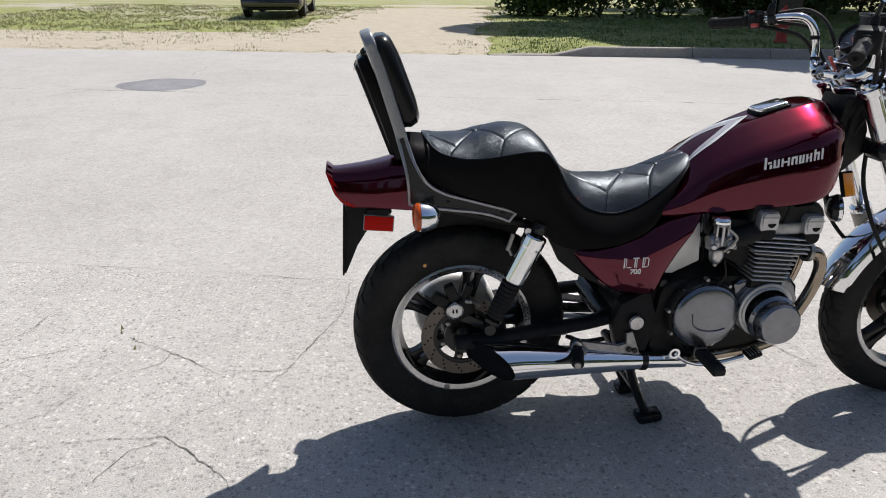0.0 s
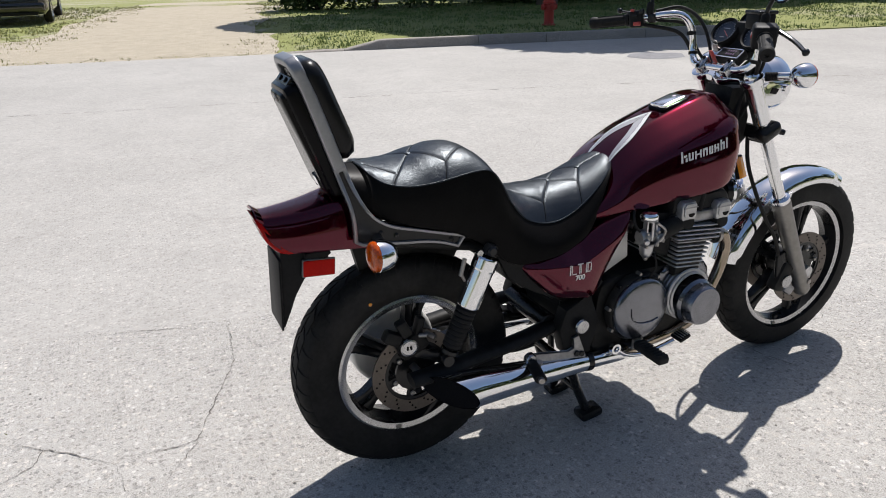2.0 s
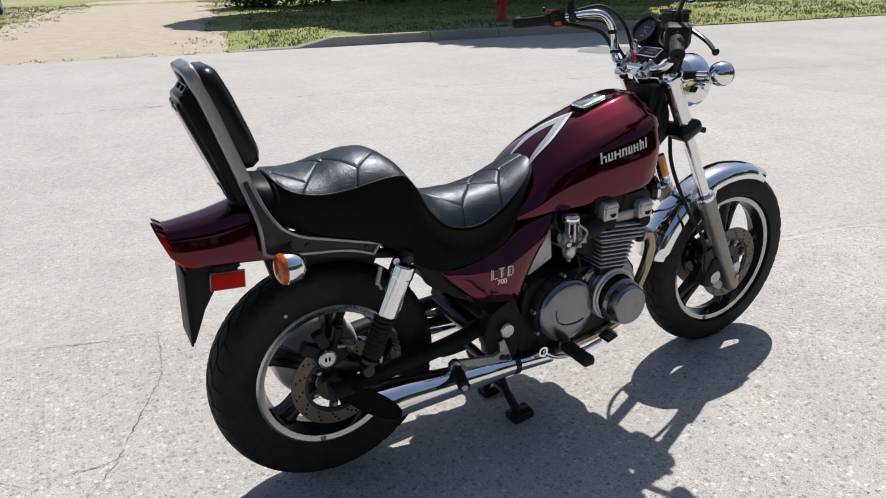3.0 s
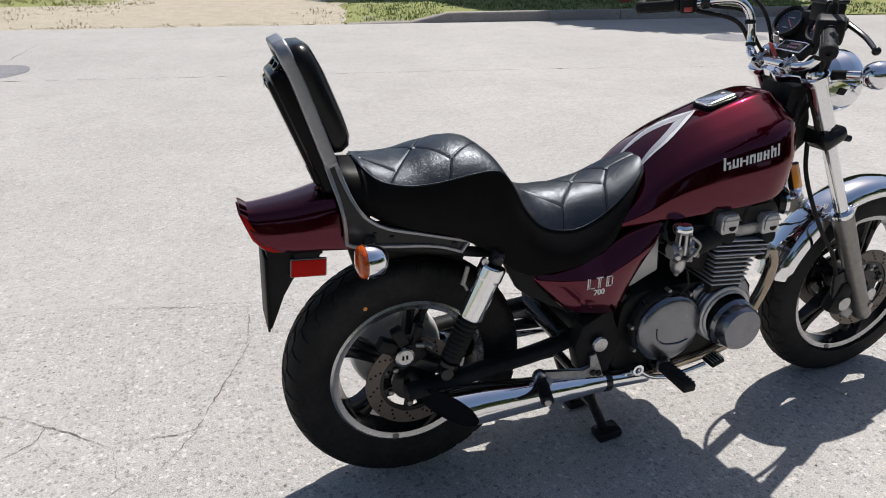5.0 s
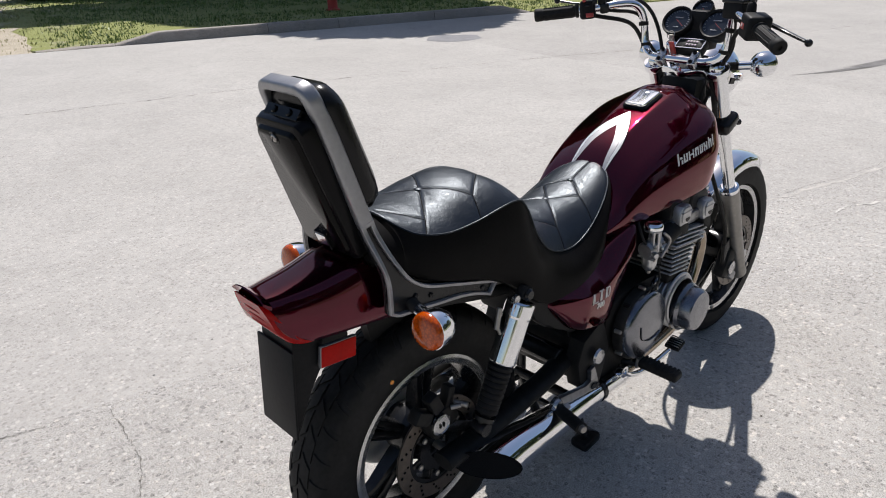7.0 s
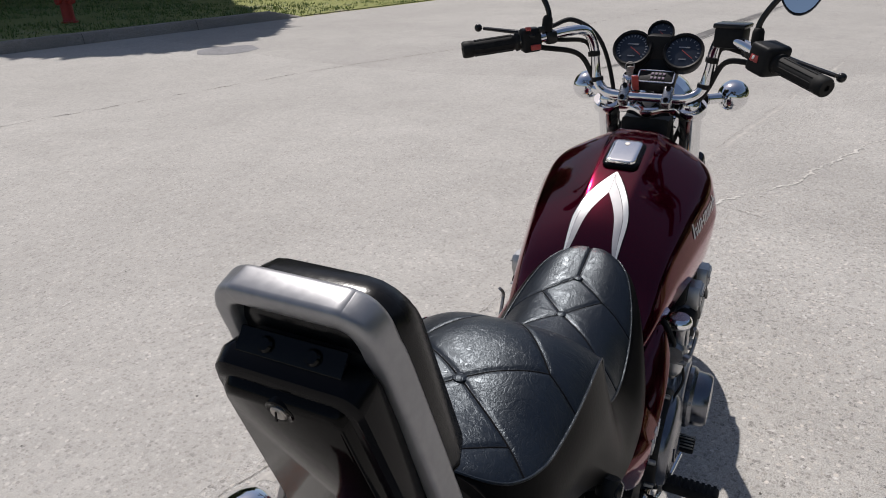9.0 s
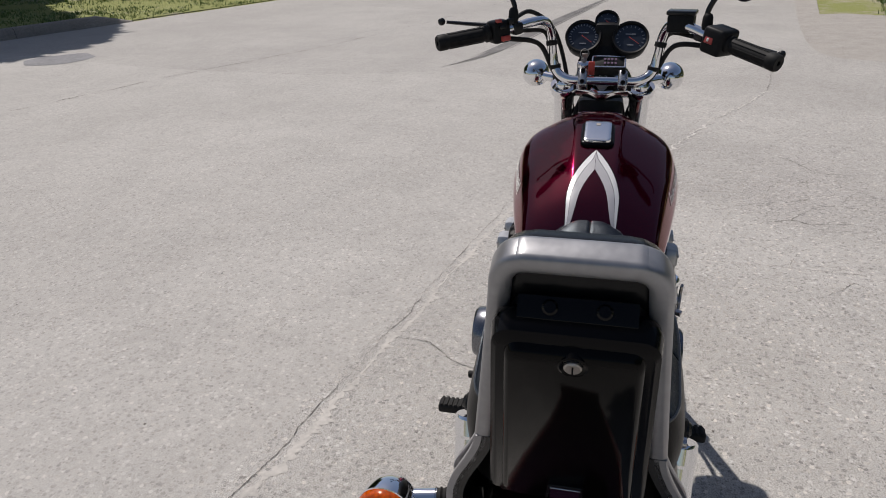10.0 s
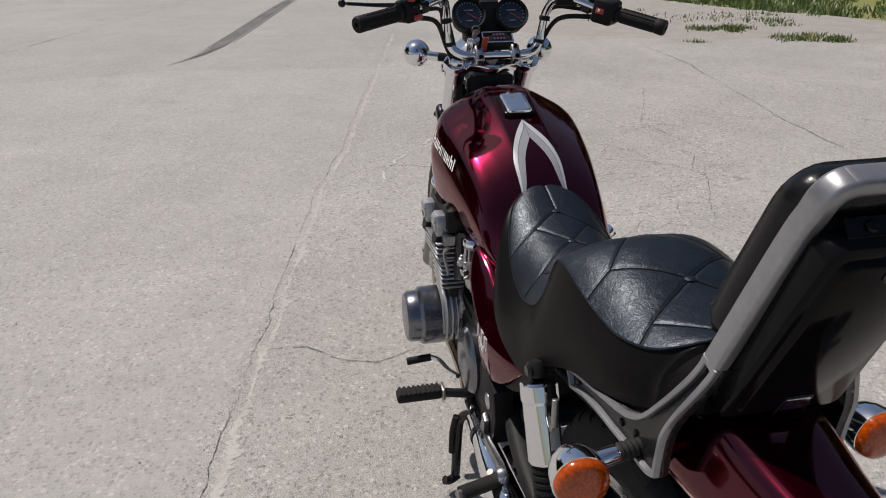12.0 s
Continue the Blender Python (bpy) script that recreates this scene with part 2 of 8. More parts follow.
PANEL = plain("pale_alloy_panel", (0.72, 0.71, 0.69), 0.42, 0.25, 0.06, 30)
BRUSHED = plain("polished_lid", (0.93, 0.94, 0.95), 0.13, 1.0, 0.03, 60, rough_vary=0.03)
APRON = concrete("apron_concrete", (0.442, 0.423, 0.393), (0.305, 0.290, 0.268), 64.0, 0)
ROAD = concrete("road_concrete", (0.428, 0.409, 0.380), (0.368, 0.351, 0.325), 62.0, 0, 0.42)
FARROAD = concrete("far_road_concrete", (0.405, 0.386, 0.358), (0.345, 0.328, 0.304), 62.0, 0, 0.42)
KERB = concrete("kerb_concrete", (0.36, 0.325, 0.285), (0.19, 0.172, 0.15), 70.0, 0)
CRACK = plain("crack_filling", (0.14, 0.127, 0.112), 0.95, 0, 0.45, 60, 0.5)
PALECRACK = plain("pale_crack_mortar", (0.45, 0.425, 0.39), 0.9, 0, 0.2, 60, 0.4)
PALEMORTAR = plain("white_crack_mortar", (0.56, 0.535, 0.495), 0.9, 0, 0.2, 60, 0.4)
GRITSTONE = plain("brown_grit", (0.305, 0.262, 0.22), 0.9, 0, 0.4, 40, 0.3)
PATCH = plain("tar_patch", (0.20, 0.197, 0.203), 0.85, 0, 0.25, 25, 0.4)
SKID = plain("skid_rubber", (0.15, 0.144, 0.137), 0.85, 0, 0.4, 14, 0.2)
GRASS = turf("dry_turf", 0.50)
LAWN = turf("green_turf", 0.42)
DIRT = turf("pale_dirt", 0.74, (0.28, 0.24, 0.175), (0.56, 0.49, 0.38))
BLADE = foliage("grass_blades", (0.20, 0.21, 0.06), (0.42, 0.40, 0.17))
GREENBLADE = foliage("green_blades", (0.05, 0.10, 0.012), (0.17, 0.24, 0.05))
GRAVEL = turf("grey_gravel_dirt", 0.78, (0.26, 0.238, 0.212), (0.48, 0.45, 0.41))
LEAF = foliage("leaves", (0.025, 0.055, 0.012), (0.085, 0.13, 0.03))
BARK = plain("bark", (0.12, 0.09, 0.065), 0.9, 0, 0.3, 20, 0.8)
CARPAINT = plain("dark_car_paint", (0.012, 0.012, 0.014), 0.2, 0.2, 0.1, 8, 0, 1.0, 0.03)
HYDRANT = plain("hydrant_red", (0.42, 0.035, 0.025), 0.5, 0, 0.2, 30, 0.15)


def glass():
    m, nt, b = shader("clear_glass")
    b.inputs["Base Color"].default_value = (1, 1, 1, 1)
    b.inputs["Roughness"].default_value = 0.02
    b.inputs["Transmission Weight"].default_value = 1.0
    b.inputs["IOR"].default_value = 1.45
    return m


GLASS = glass()
MIRROR = plain("mirror", (0.9, 0.9, 0.91), 0.02, 1.0, 0.01, 10, rough_vary=0.01)


# ---- building helpers ----
def part(name, bm, material, parent=None, label="", smooth=True, sharp=38.0):
    """Links a bmesh as one mesh object, under a thing or a part if parent is given."""
    me = bpy.data.meshes.new(name)
    bmesh.ops.recalc_face_normals(bm, faces=bm.faces)
    if smooth:
        lim = radians(sharp)
        for f in bm.faces:
            f.smooth = True
        for e in bm.edges:
            if len(e.link_faces) == 2 and e.calc_face_angle(0.0) > lim:
                e.smooth = False
    bm.to_mesh(me)
    bm.free()
    me.materials.append(material)
    ob = new(name, me)
    if parent is not None:
        ob.parent = parent
    if label:
        ob["label"] = label
    return ob


def pieces(name, bm, material, parent, label=""):
    """Links every loose piece of a bmesh as a part of its own."""
    bm.verts.index_update()
    seen = set()
    for v in bm.verts:
        if v.index in seen:
            continue
        seen.add(v.index)
        group, queue = [v], [v]
        while queue:
            for e in queue.pop().link_edges:
                for o in e.verts:
                    if o.index not in seen:
                        seen.add(o.index)
                        group.append(o)
                        queue.append(o)
        one = bmesh.new()
        made = {o: one.verts.new(o.co) for o in group}
        for f in {f for o in group for f in o.link_faces}:
            one.faces.new([made[o] for o in f.verts])
        part(name, one, material, parent, label)
    bm.free()


def thing(name, label, category, group="", at=None):
    ob = new(name)
    ob.empty_display_size = 0.2
    tagged(ob, label, category, group)
    if at is not None:
        ob.matrix_world = at
    return ob


def box(cx, cy, cz, sx, sy, sz, bevel=0.003, rot=None, segs=2, bm=None):
    """A bevelled block; rot is a matrix about its centre."""
    b2 = bmesh.new()
    bmesh.ops.create_cube(b2, size=1.0)
    bmesh.ops.scale(b2, vec=(sx, sy, sz), verts=b2.verts)
    if bevel:
        bmesh.ops.bevel(b2, geom=list(b2.edges), offset=min(bevel, 0.45 * min(sx, sy, sz)), segments=segs, affect='EDGES', profile=0.5)
    m = Matrix.Translation((cx, cy, cz))
    if rot is not None:
        m = m @ rot
    bmesh.ops.transform(b2, matrix=m, verts=b2.verts)
    return b2 if bm is None else join(bm, b2)


def join(a, b):
    me = bpy.data.meshes.new("tmp")
    b.to_mesh(me)
    b.free()
    a.from_mesh(me)
    bpy.data.meshes.remove(me)
    return a


def turn_to(d):
    return Vector(d).to_track_quat('Z', 'Y').to_matrix().to_4x4()


def lathe(profile, origin, axis, segs=32, bm=None, cap=False):
    """Turns (radius, along) pairs about an axis through origin."""
    bm = bm or bmesh.new()
    m = Matrix.Translation(origin) @ turn_to(axis)
    held = [profile[0]]
    for (r0, h0), (r1, h1) in zip(profile, profile[1:]):
        n = math.hypot(r1 - r0, h1 - h0)
        if n > 0.028:
            # rings close to both ends keep the shading of a long run straight
            held += [(r0 + (r1 - r0) * k, h0 + (h1 - h0) * k) for k in (0.0016 / n, 1 - 0.0016 / n)]
        held.append((r1, h1))
    rings = []
    for r, h in held:
        if r < 1e-6:
            rings.append([bm.verts.new(m @ Vector((0, 0, h)))])
        else:
            rings.append([bm.verts.new(m @ Vector((r * math.cos(2 * math.pi * k / segs), r * math.sin(2 * math.pi * k / segs), h))) for k in range(segs)])
    for a, b in zip(rings, rings[1:]):
        for k in range(segs):
            j = (k + 1) % segs
            if len(a) == 1 and len(b) == 1:
                continue
            if len(a) == 1:
                bm.faces.new((a[0], b[k], b[j]))
            elif len(b) == 1:
                bm.faces.new((a[k], a[j], b[0]))
            else:
                bm.faces.new((a[k], a[j], b[j], b[k]))
    if cap:
        for ring in (rings[0], rings[-1]):
            if len(ring) > 2:
                bm.faces.new(ring)
    return bm


def rod(p, q, r, r2=None, segs=16, bm=None, edge=0.12):
    """A round bar from p to q with softened ends."""
    p, q = Vector(p), Vector(q)
    r2 = r if r2 is None else r2
    n = (q - p).length
    e = min(r, r2) * edge
    return lathe([(0, 0), (r - e, 0), (r, e), (r2, n - e), (r2 - e, n), (0, n)], p, q - p, segs, bm)


def smooth_path(pts, n=8):
    """Catmull-Rom through the points."""
    pts = [Vector(p) for p in pts]
    if n <= 1 or len(pts) < 3:
        return pts
    ext = [2 * pts[0] - pts[1]] + pts + [2 * pts[-1] - pts[-2]]
    out = []
    for i in range(1, len(ext) - 2):
        a, b, c, d = ext[i - 1:i + 3]
        for k in range(n):
            t = k / n
            out.append(0.5 * ((2 * b) + (c - a) * t + (2 * a - 5 * b + 4 * c - d) * t * t + (3 * b - a - 3 * c + d) * t ** 3))
    out.append(pts[-1])
    return out


def tube(pts, r, n=8, segs=10, bm=None, flat=1.0, up=None, closed=False, radii=None):
    """A pipe along a smoothed path; flat squeezes it along the up direction."""
    bm = bm or bmesh.new()
    path = smooth_path(pts, n)
    rr = radii or [r]
    rings = []
    side = None
    for i, p in enumerate(path):
        d = (path[min(i + 1, len(path) - 1)] - path[max(i - 1, 0)]).normalized()
        if up is not None:
            s = d.cross(Vector(up)).normalized()
        elif side is None:
            s = d.orthogonal().normalized()
        else:
            s = (side - d * side.dot(d)).normalized()
        side = s
        w = s.cross(d).normalized()
        k = i / max(1, len(path) - 1) * (len(rr) - 1)
        j = min(int(k), len(rr) - 2) if len(rr) > 1 else 0
        rad = rr[j] + (rr[j + 1] - rr[j]) * (k - j) if len(rr) > 1 else r
        rings.append([bm.verts.new(p + rad * (math.cos(2 * math.pi * a / segs) * s + flat * math.sin(2 * math.pi * a / segs) * w)) for a in range(segs)])
    for a, b in zip(rings, rings[1:]):
        for k in range(segs):
            bm.faces.new((a[k], a[(k + 1) % segs], b[(k + 1) % segs], b[k]))
    if not closed:
        bm.faces.new(rings[0])
        bm.faces.new(rings[-1])
    return bm


def strip(pts, width, thick, normal, n=6, bm=None, bevel=0.25):
    """A flat bar of rectangular section along a smoothed path; width lies across normal."""
    bm = bm or bmesh.new()
    path = smooth_path(pts, n)
    nrm = Vector(normal).normalized()
    rings = []
    for i, p in enumerate(path):
        d = (path[min(i + 1, len(path) - 1)] - path[max(i - 1, 0)]).normalized()
        w = d.cross(nrm).normalized()
        h, t, e = width / 2, thick / 2, min(thick * bevel, width * 0.45)
        ring = [(cx + e * math.cos(radians(g)), cy + e * math.sin(radians(g)))
                for cx, cy, g0 in ((h - e, -t + e, 270), (h - e, t - e, 0), (-h + e, t - e, 90), (-h + e, -t + e, 180)) for g in (g0, g0 + 30, g0 + 60, g0 + 90)]
        rings.append([bm.verts.new(p + w * a + nrm * b) for a, b in ring])
    for a, b in zip(rings, rings[1:]):
        for k in range(16):
            bm.faces.new((a[k], a[(k + 1) % 16], b[(k + 1) % 16], b[k]))
    bm.faces.new(rings[0])
    bm.faces.new(rings[-1])
    return bm


def slab(outline, y0, y1, bevel=0.003, bm=None, smooth_n=1):
    """A plate: an outline in x, z, thick from y0 to y1."""
    b2 = bmesh.new()
    pts = [(p.x, p.z) for p in smooth_path([(x, 0, z) for x, z in list(outline) + [outline[0]]], smooth_n)[:-1]] if smooth_n > 1 else outline
    lo = [b2.verts.new((x, y0, z)) for x, z in pts]
    hi = [b2.verts.new((x, y1, z)) for x, z in pts]
    n = len(pts)
    b2.faces.new(lo)
    b2.faces.new(hi)
    for k in range(n):
        b2.faces.new((lo[k], lo[(k + 1) % n], hi[(k + 1) % n], hi[k]))
    if bevel:
        edges = [e for e in b2.edges if (abs(e.verts[0].co.y - e.verts[1].co.y) < 1e-6)]
        bmesh.ops.bevel(b2, geom=edges, offset=bevel, segments=2, affect='EDGES', profile=0.5)
    return b2 if bm is None else join(bm, b2)


def loft(rings, closed=True, caps=True, bm=None):
    """Joins rings of equal count."""
    bm = bm or bmesh.new()
    vs = [[bm.verts.new(p) for p in ring] for ring in rings]
    n = len(vs[0])
    for a, b in zip(vs, vs[1:]):
        for k in range(n if closed else n - 1):
            bm.faces.new((a[k], a[(k + 1) % n], b[(k + 1) % n], b[k]))
    if caps and closed:
        bm.faces.new(vs[0])
        bm.faces.new(vs[-1])
    return bm


def curve_at(table, x):
    """Smooth interpolation in a table of (x, value)."""
    if x <= table[0][0]:
        return table[0][1]
    for i in range(len(table) - 1):
        (x0, v0), (x1, v1) = table[i], table[i + 1]
        if x <= x1:
            t = (x - x0) / (x1 - x0)
            m0 = (v1 - table[i - 1][1]) / (x1 - table[i - 1][0]) if i else (v1 - v0) / (x1 - x0)
            m1 = (table[i + 2][1] - v0) / (table[i + 2][0] - x0) if i + 2 < len(table) else (v1 - v0) / (x1 - x0)
            d = x1 - x0
            return (2 * t ** 3 - 3 * t * t + 1) * v0 + (t ** 3 - 2 * t * t + t) * d * m0 + (-2 * t ** 3 + 3 * t * t) * v1 + (t ** 3 - t * t) * d * m1
    return table[-1][1]


# ---- the street ----
def rise(s):
    """Height of the ground across the street."""
    return 0.0 if s < 1.15 else 0.04 * (min(s, 26.0) - 1.15)


def st(u, s, h=0.0):
    """Street plan (along, across, height) to the world."""
    return Vector((0.976 * u + 0.217 * s, -0.217 * u + 0.976 * s, rise(s) + h))


def sheet(us, ss, h=0.0, edge=None):
    """A ground sheet over a grid of the street plan."""
    bm = bmesh.new()
    g = [[bm.verts.new(st(u + (edge(u, s)[0] if edge else 0), s + (edge(u, s)[1] if edge else 0), h)) for u in us] for s in ss]
    for i in range(len(ss) - 1):
        for j in range(len(us) - 1):
            bm.faces.new((g[i][j], g[i][j + 1], g[i + 1][j + 1], g[i + 1][j]))
    return bm


WIDE = [-2000, -600, -200, -80, -40, -20, -10, -5, 0, 5, 10, 20, 40, 80, 200, 600, 2000]
ground = part("ground", sheet(WIDE, [-2000, -500, -100, -40, -15, -6, 0, 1.15, 10.4, 14, 20, 26, 60, 200, 600, 2000], -0.03), GRASS, smooth=False)
tagged(ground, "thin dry grass over pale bare soil", "ground", kind="structure")


def ragged(amount, seed):
    def f(u, s):
        return (amount * noise.noise((u * 0.9, s * 0.9, seed)), amount * noise.noise((u * 0.9, s * 0.9, seed + 7.3)))
    return f


JOINT = [(1.15, 6.56), (3.4, 6.33), (4.6, 5.6), (6.4, 5.28), (7.5, 5.23), (10.42, 5.2)]


def at_joint(u, s):
    """Draws the slab edges at u = 6 onto the cross joint."""
    return (curve_at(JOINT, s) - 6.0, 0) if u == 6.0 else (0, 0)


ACROSS = [1.15, 1.8, 2.6, 3.4, 4.0, 4.6, 5.5, 6.4, 7.5, 9.0, 10.42]
road = part("road", sheet([-90, -60, -40, -25, -15, -8, -4, 0, 4, 6.0], ACROSS, 0.0, at_joint), ROAD, smooth=False)
tagged(road, "pale worn concrete street with fine joints", "road", kind="structure")
# street past the cross joint, a little darker than the near part
far_road = part("road", sheet([6.0, 8, 15, 25, 40, 60, 90], ACROSS, 0.0, at_joint), FARROAD, smooth=False)
tagged(far_road, "slightly darker concrete of the street past the cross joint", "road", kind="structure")
EDGE = [(-14, 4.6), (-6.0, 6.2), (-4.2, 7.0), (-3.6, 7.25), (-3.0, 7.6), (-2.3, 7.5), (-1.76, 7.95), (-1.15, 8.2), (-0.56, 8.5), (-0.3, 9.3), (-0.1, 12.0), (0.1, 17.0), (0.4, 26.0), (1.15, 34.0)]


def apron_edge(s):
    """Where the apron's broken edge runs."""
    return curve_at(EDGE, s) + 0.12 * noise.noise((s * 2.3, 0, 3)) + 0.07 * noise.noise((s * 7.1, 0, 8))


APRON_S = [-14 + 0.25 * k for k in range(40)] + [-4 + 0.08 * k for k in range(64)] + [1.15]
apron = part("pavement", sheet([-25, -15, -8, -4, -2, 0, 2, 4, 6.1], APRON_S, 0.0), APRON, smooth=False)
tagged(apron, "cracked exposed-aggregate concrete apron in the sun", "pavement", kind="structure")
margin = part("pavement", sheet([k / 4 for k in range(5)], APRON_S, 0.0, lambda u, s: (6.1 + (max(6.2, apron_edge(s)) - 6.1) * u - u if s > -7 else 6.1 + 0.05 * u - u, 0)), APRON, smooth=False)
tagged(margin, "crumbling edge of the concrete apron", "pavement", kind="structure")
drive = part("driveway", sheet([-5.2, -4.6, -4, -3.4, -2.8, -2.0, -1.4, -0.8], [10.5, 11, 12, 13, 14.5, 16, 18, 20, 23, 27, 32], -0.012, ragged(0.7, 2.0)), DIRT, smooth=False)
tagged(drive, "pale bare dirt track across the grass", "driveway", kind="structure")
lawn = part("lawn", sheet([-0.6, 0.2, 0.9, 1.6, 2.4, 3.5, 5, 7, 10, 14, 20, 30, 45], [10.72, 11.3, 12, 13, 14.5, 16, 18, 20, 23, 27, 32], -0.014, lambda u, s: ((0.6 * noise.noise((s * 0.6, 0, 12)) + 0.03 * (s - 11)) if u < 1.2 else 0, 0)), LAWN, smooth=False)
tagged(lawn, "green shaded lawn beyond the kerb", "lawn", kind="structure")
shoulder = part("verge", sheet([-60, -30, -15, -8, -5, -3, -1.5, -0.9, -0.35], [10.35, 10.7, 11.1, 11.7, 12.4, 13.2, 14.2], -0.006, lambda u, s: (0.5 * noise.noise((s * 1.7, 0, 15)) if u > -0.5 else 0, (0.22 if s < 13 else 0.7) * noise.noise((u * 0.8, s, 1)) if s > 10.5 else 0)), DIRT, smooth=False)
tagged(shoulder, "strip of bare soil along the street edge", "verge", kind="structure")


def grass_line(s):
    """Where the dirt beside the apron gives way to grass."""
    return max(12.9 + 1.5 * (min(s, -2.2) + 2.2), 7.2) + 0.4 * noise.noise((s * 0.9, 0, 5)) + 0.25 * noise.noise((s * 3.1, 0, 6))


dirt2 = part("verge", sheet([k / 20 for k in range(21)], [-14 + 0.2 * k for k in range(76)], -0.006, lambda u, s: (6.0 + (grass_line(s) + (9.0 if s > -0.3 else 0.0) - 6.0) * u - u, 0)), GRAVEL, smooth=False)
tagged(dirt2, "bare dirt and gravel beside the apron", "verge", kind="structure")


def crack(name, pts, width, material, label, wobble=0.03, h=0.0025, seed=0, broken=0.36, crumbs=True):
    """A wandering, broken, crumbling crack lying on the pavement."""
    path = []
    for i in range(len(pts) - 1):
        a, b = Vector(pts[i] + (0,)), Vector(pts[i + 1] + (0,))
        n = min(max(2, int((b - a).length / 0.011)), 260)
        path += [a.lerp(b, k / n) for k in range(n)]
    path.append(Vector(pts[-1] + (0,)))
    rnd = random.Random(seed * 17 + 5)
    bm = bmesh.new()
    last = None
    for i, p in enumerate(path):
        d = (path[min(i + 1, len(path) - 1)] - path[max(i - 1, 0)]).normalized()
        q = Vector((-d.y, d.x, 0))
        c = p + q * (wobble * noise.noise((p.x * 3, p.y * 3, seed)) + wobble * 0.35 * noise.noise((p.x * 14, p.y * 14, seed)) + 0.006 * noise.noise((p.x * 60, p.y * 60, seed)))
        fat = 0.42 + 0.9 * noise.noise((p.x * 5, p.y * 5, seed + 3)) + 0.8 * noise.noise((p.x * 40, p.y * 40, seed + 9))
        if fat < 0.42 - broken:
            last = None
            continue
        w = width * 0.46 * max(0.16, fat) * (0.3 if i in (0, len(path) - 1) else 1)
        w *= rnd.uniform(0.45, 1.5)
        lop = rnd.uniform(-0.35, 0.35) + 0.3 * noise.noise((p.x * 70, p.y * 70, seed + 5))
        pair = [bm.verts.new(st(c.x + q.x * k * w, c.y + q.y * k * w, h)) for k in (-0.5 + lop, 0.5 + lop)]
        if last:
            bm.faces.new((last[0], last[1], pair[1], pair[0]))
        last = pair
        if crumbs and rnd.random() < 0.22:
            # a small broken-out pit beside the crack
            r0 = min(width, 0.012) * rnd.uniform(0.12, 0.38)
            e = c + q * rnd.gauss(0, width * 1.1)
            bm.faces.new([bm.verts.new(st(e.x + r0 * rnd.uniform(0.6, 1.2) * math.cos(a), e.y + r0 * rnd.uniform(0.6, 1.2) * math.sin(a), h)) for a in (0, 1.1, 2.2, 3.3, 4.4, 5.4)])
    ob = part(name, bm, material, None, smooth=False)
    return tagged(ob, label, "crack", kind="structure")


DARK = "dark weathered crack in the concrete"
crack("crack", [(-8, 1.2), (-2.4, 1.18), (-0.5, 1.12), (0.56, 1.07), (1.17, 1.11), (2.06, 1.15), (3.2, 1.21), (3.76, 1.19), (5.1, 1.23), (8.9, 1.34), (20, 1.4)], 0.007, CRACK, "dark joint between apron and street", 0.03, seed=1, broken=0.5)
crack("mortar_band", [(0.1, 1.05), (0.56, 1.03), (1.17, 1.07), (2.06, 1.11), (3.2, 1.17), (3.76, 1.15), (5.1, 1.19), (8.9, 1.30)], 0.10, PALECRACK, "smooth pale mortar along the joint", 0.03, 0.001, 1, 0.75, False)
for k, run in enumerate((
        [(-2.3, 0.62), (-2.01, 0.65), (-1.81, 0.66), (-1.69, 0.69)], [(-1.83, 0.35), (-1.78, 0.44), (-1.79, 0.60), (-1.69, 0.69)],
        [(-1.35, 0.44), (-1.17, 0.36), (-0.97, 0.26), (-0.88, 0.205), (-0.79, 0.24), (-0.65, 0.265), (-0.605, 0.45), (-0.57, 0.76), (-0.60, 1.1)],
        [(-0.88, 0.2), (-0.83, 0.06), (-0.79, 0.02), (-0.71, 0.08), (-0.65, 0.265)], [(-1.5, -0.3), (-1.33, -0.09), (-1.30, 0.05), (-1.21, 0.17), (-1.12, 0.25), (-1.11, 0.33)],
        [(-1.4, -0.28), (-1.13, -0.25), (-1.08, -0.22), (-0.97, -0.22), (-0.90, -0.20), (-0.76, -0.28), (-0.65, -0.34), (-0.5, -0.5)], [(-0.90, -0.20), (-0.88, -0.11), (-0.79, 0.02)],
        [(-1.95, 0.02), (-1.71, 0.18), (-1.60, 0.26), (-1.49, 0.33)], [(-1.0, -0.6), (-0.99, -0.38), (-0.97, -0.26), (-0.90, -0.20)], [(-1.05, 0.62), (-0.95, 0.55), (-0.905, 0.45)],
        [(-1.6, -0.02), (-1.42, 0.05), (-1.30, 0.05)], [(-1.12, 0.25), (-1.0, 0.12), (-0.83, 0.06)])):
    crack("crack", run, 0.0085 if k in (2, 5) else 0.006, CRACK, DARK, 0.022, seed=60 + k, broken=0.52)
crack("crack", [(1.28, 1.06), (1.3, 0.93), (1.22, 0.8), (1.19, 0.66), (1.27, 0.53), (1.355, 0.385), (1.42, 0.255), (1.495, 0.14), (1.53, 0.065)], 0.008, CRACK, DARK, 0.012, seed=8, broken=0.8)
crack("crack", [(3.1, 1.18), (3.3, 0.99), (3.37, 0.8), (3.3, 0.5)], 0.007, CRACK, DARK, seed=9)
crack("crack", [(2.12, 0.9), (2.15, 0.75), (2.2, 0.58), (2.27, 0.47), (2.31, 0.33), (2.42, 0.1), (2.5, -0.6)], 0.006, CRACK, DARK, 0.012, seed=10, broken=0.6)
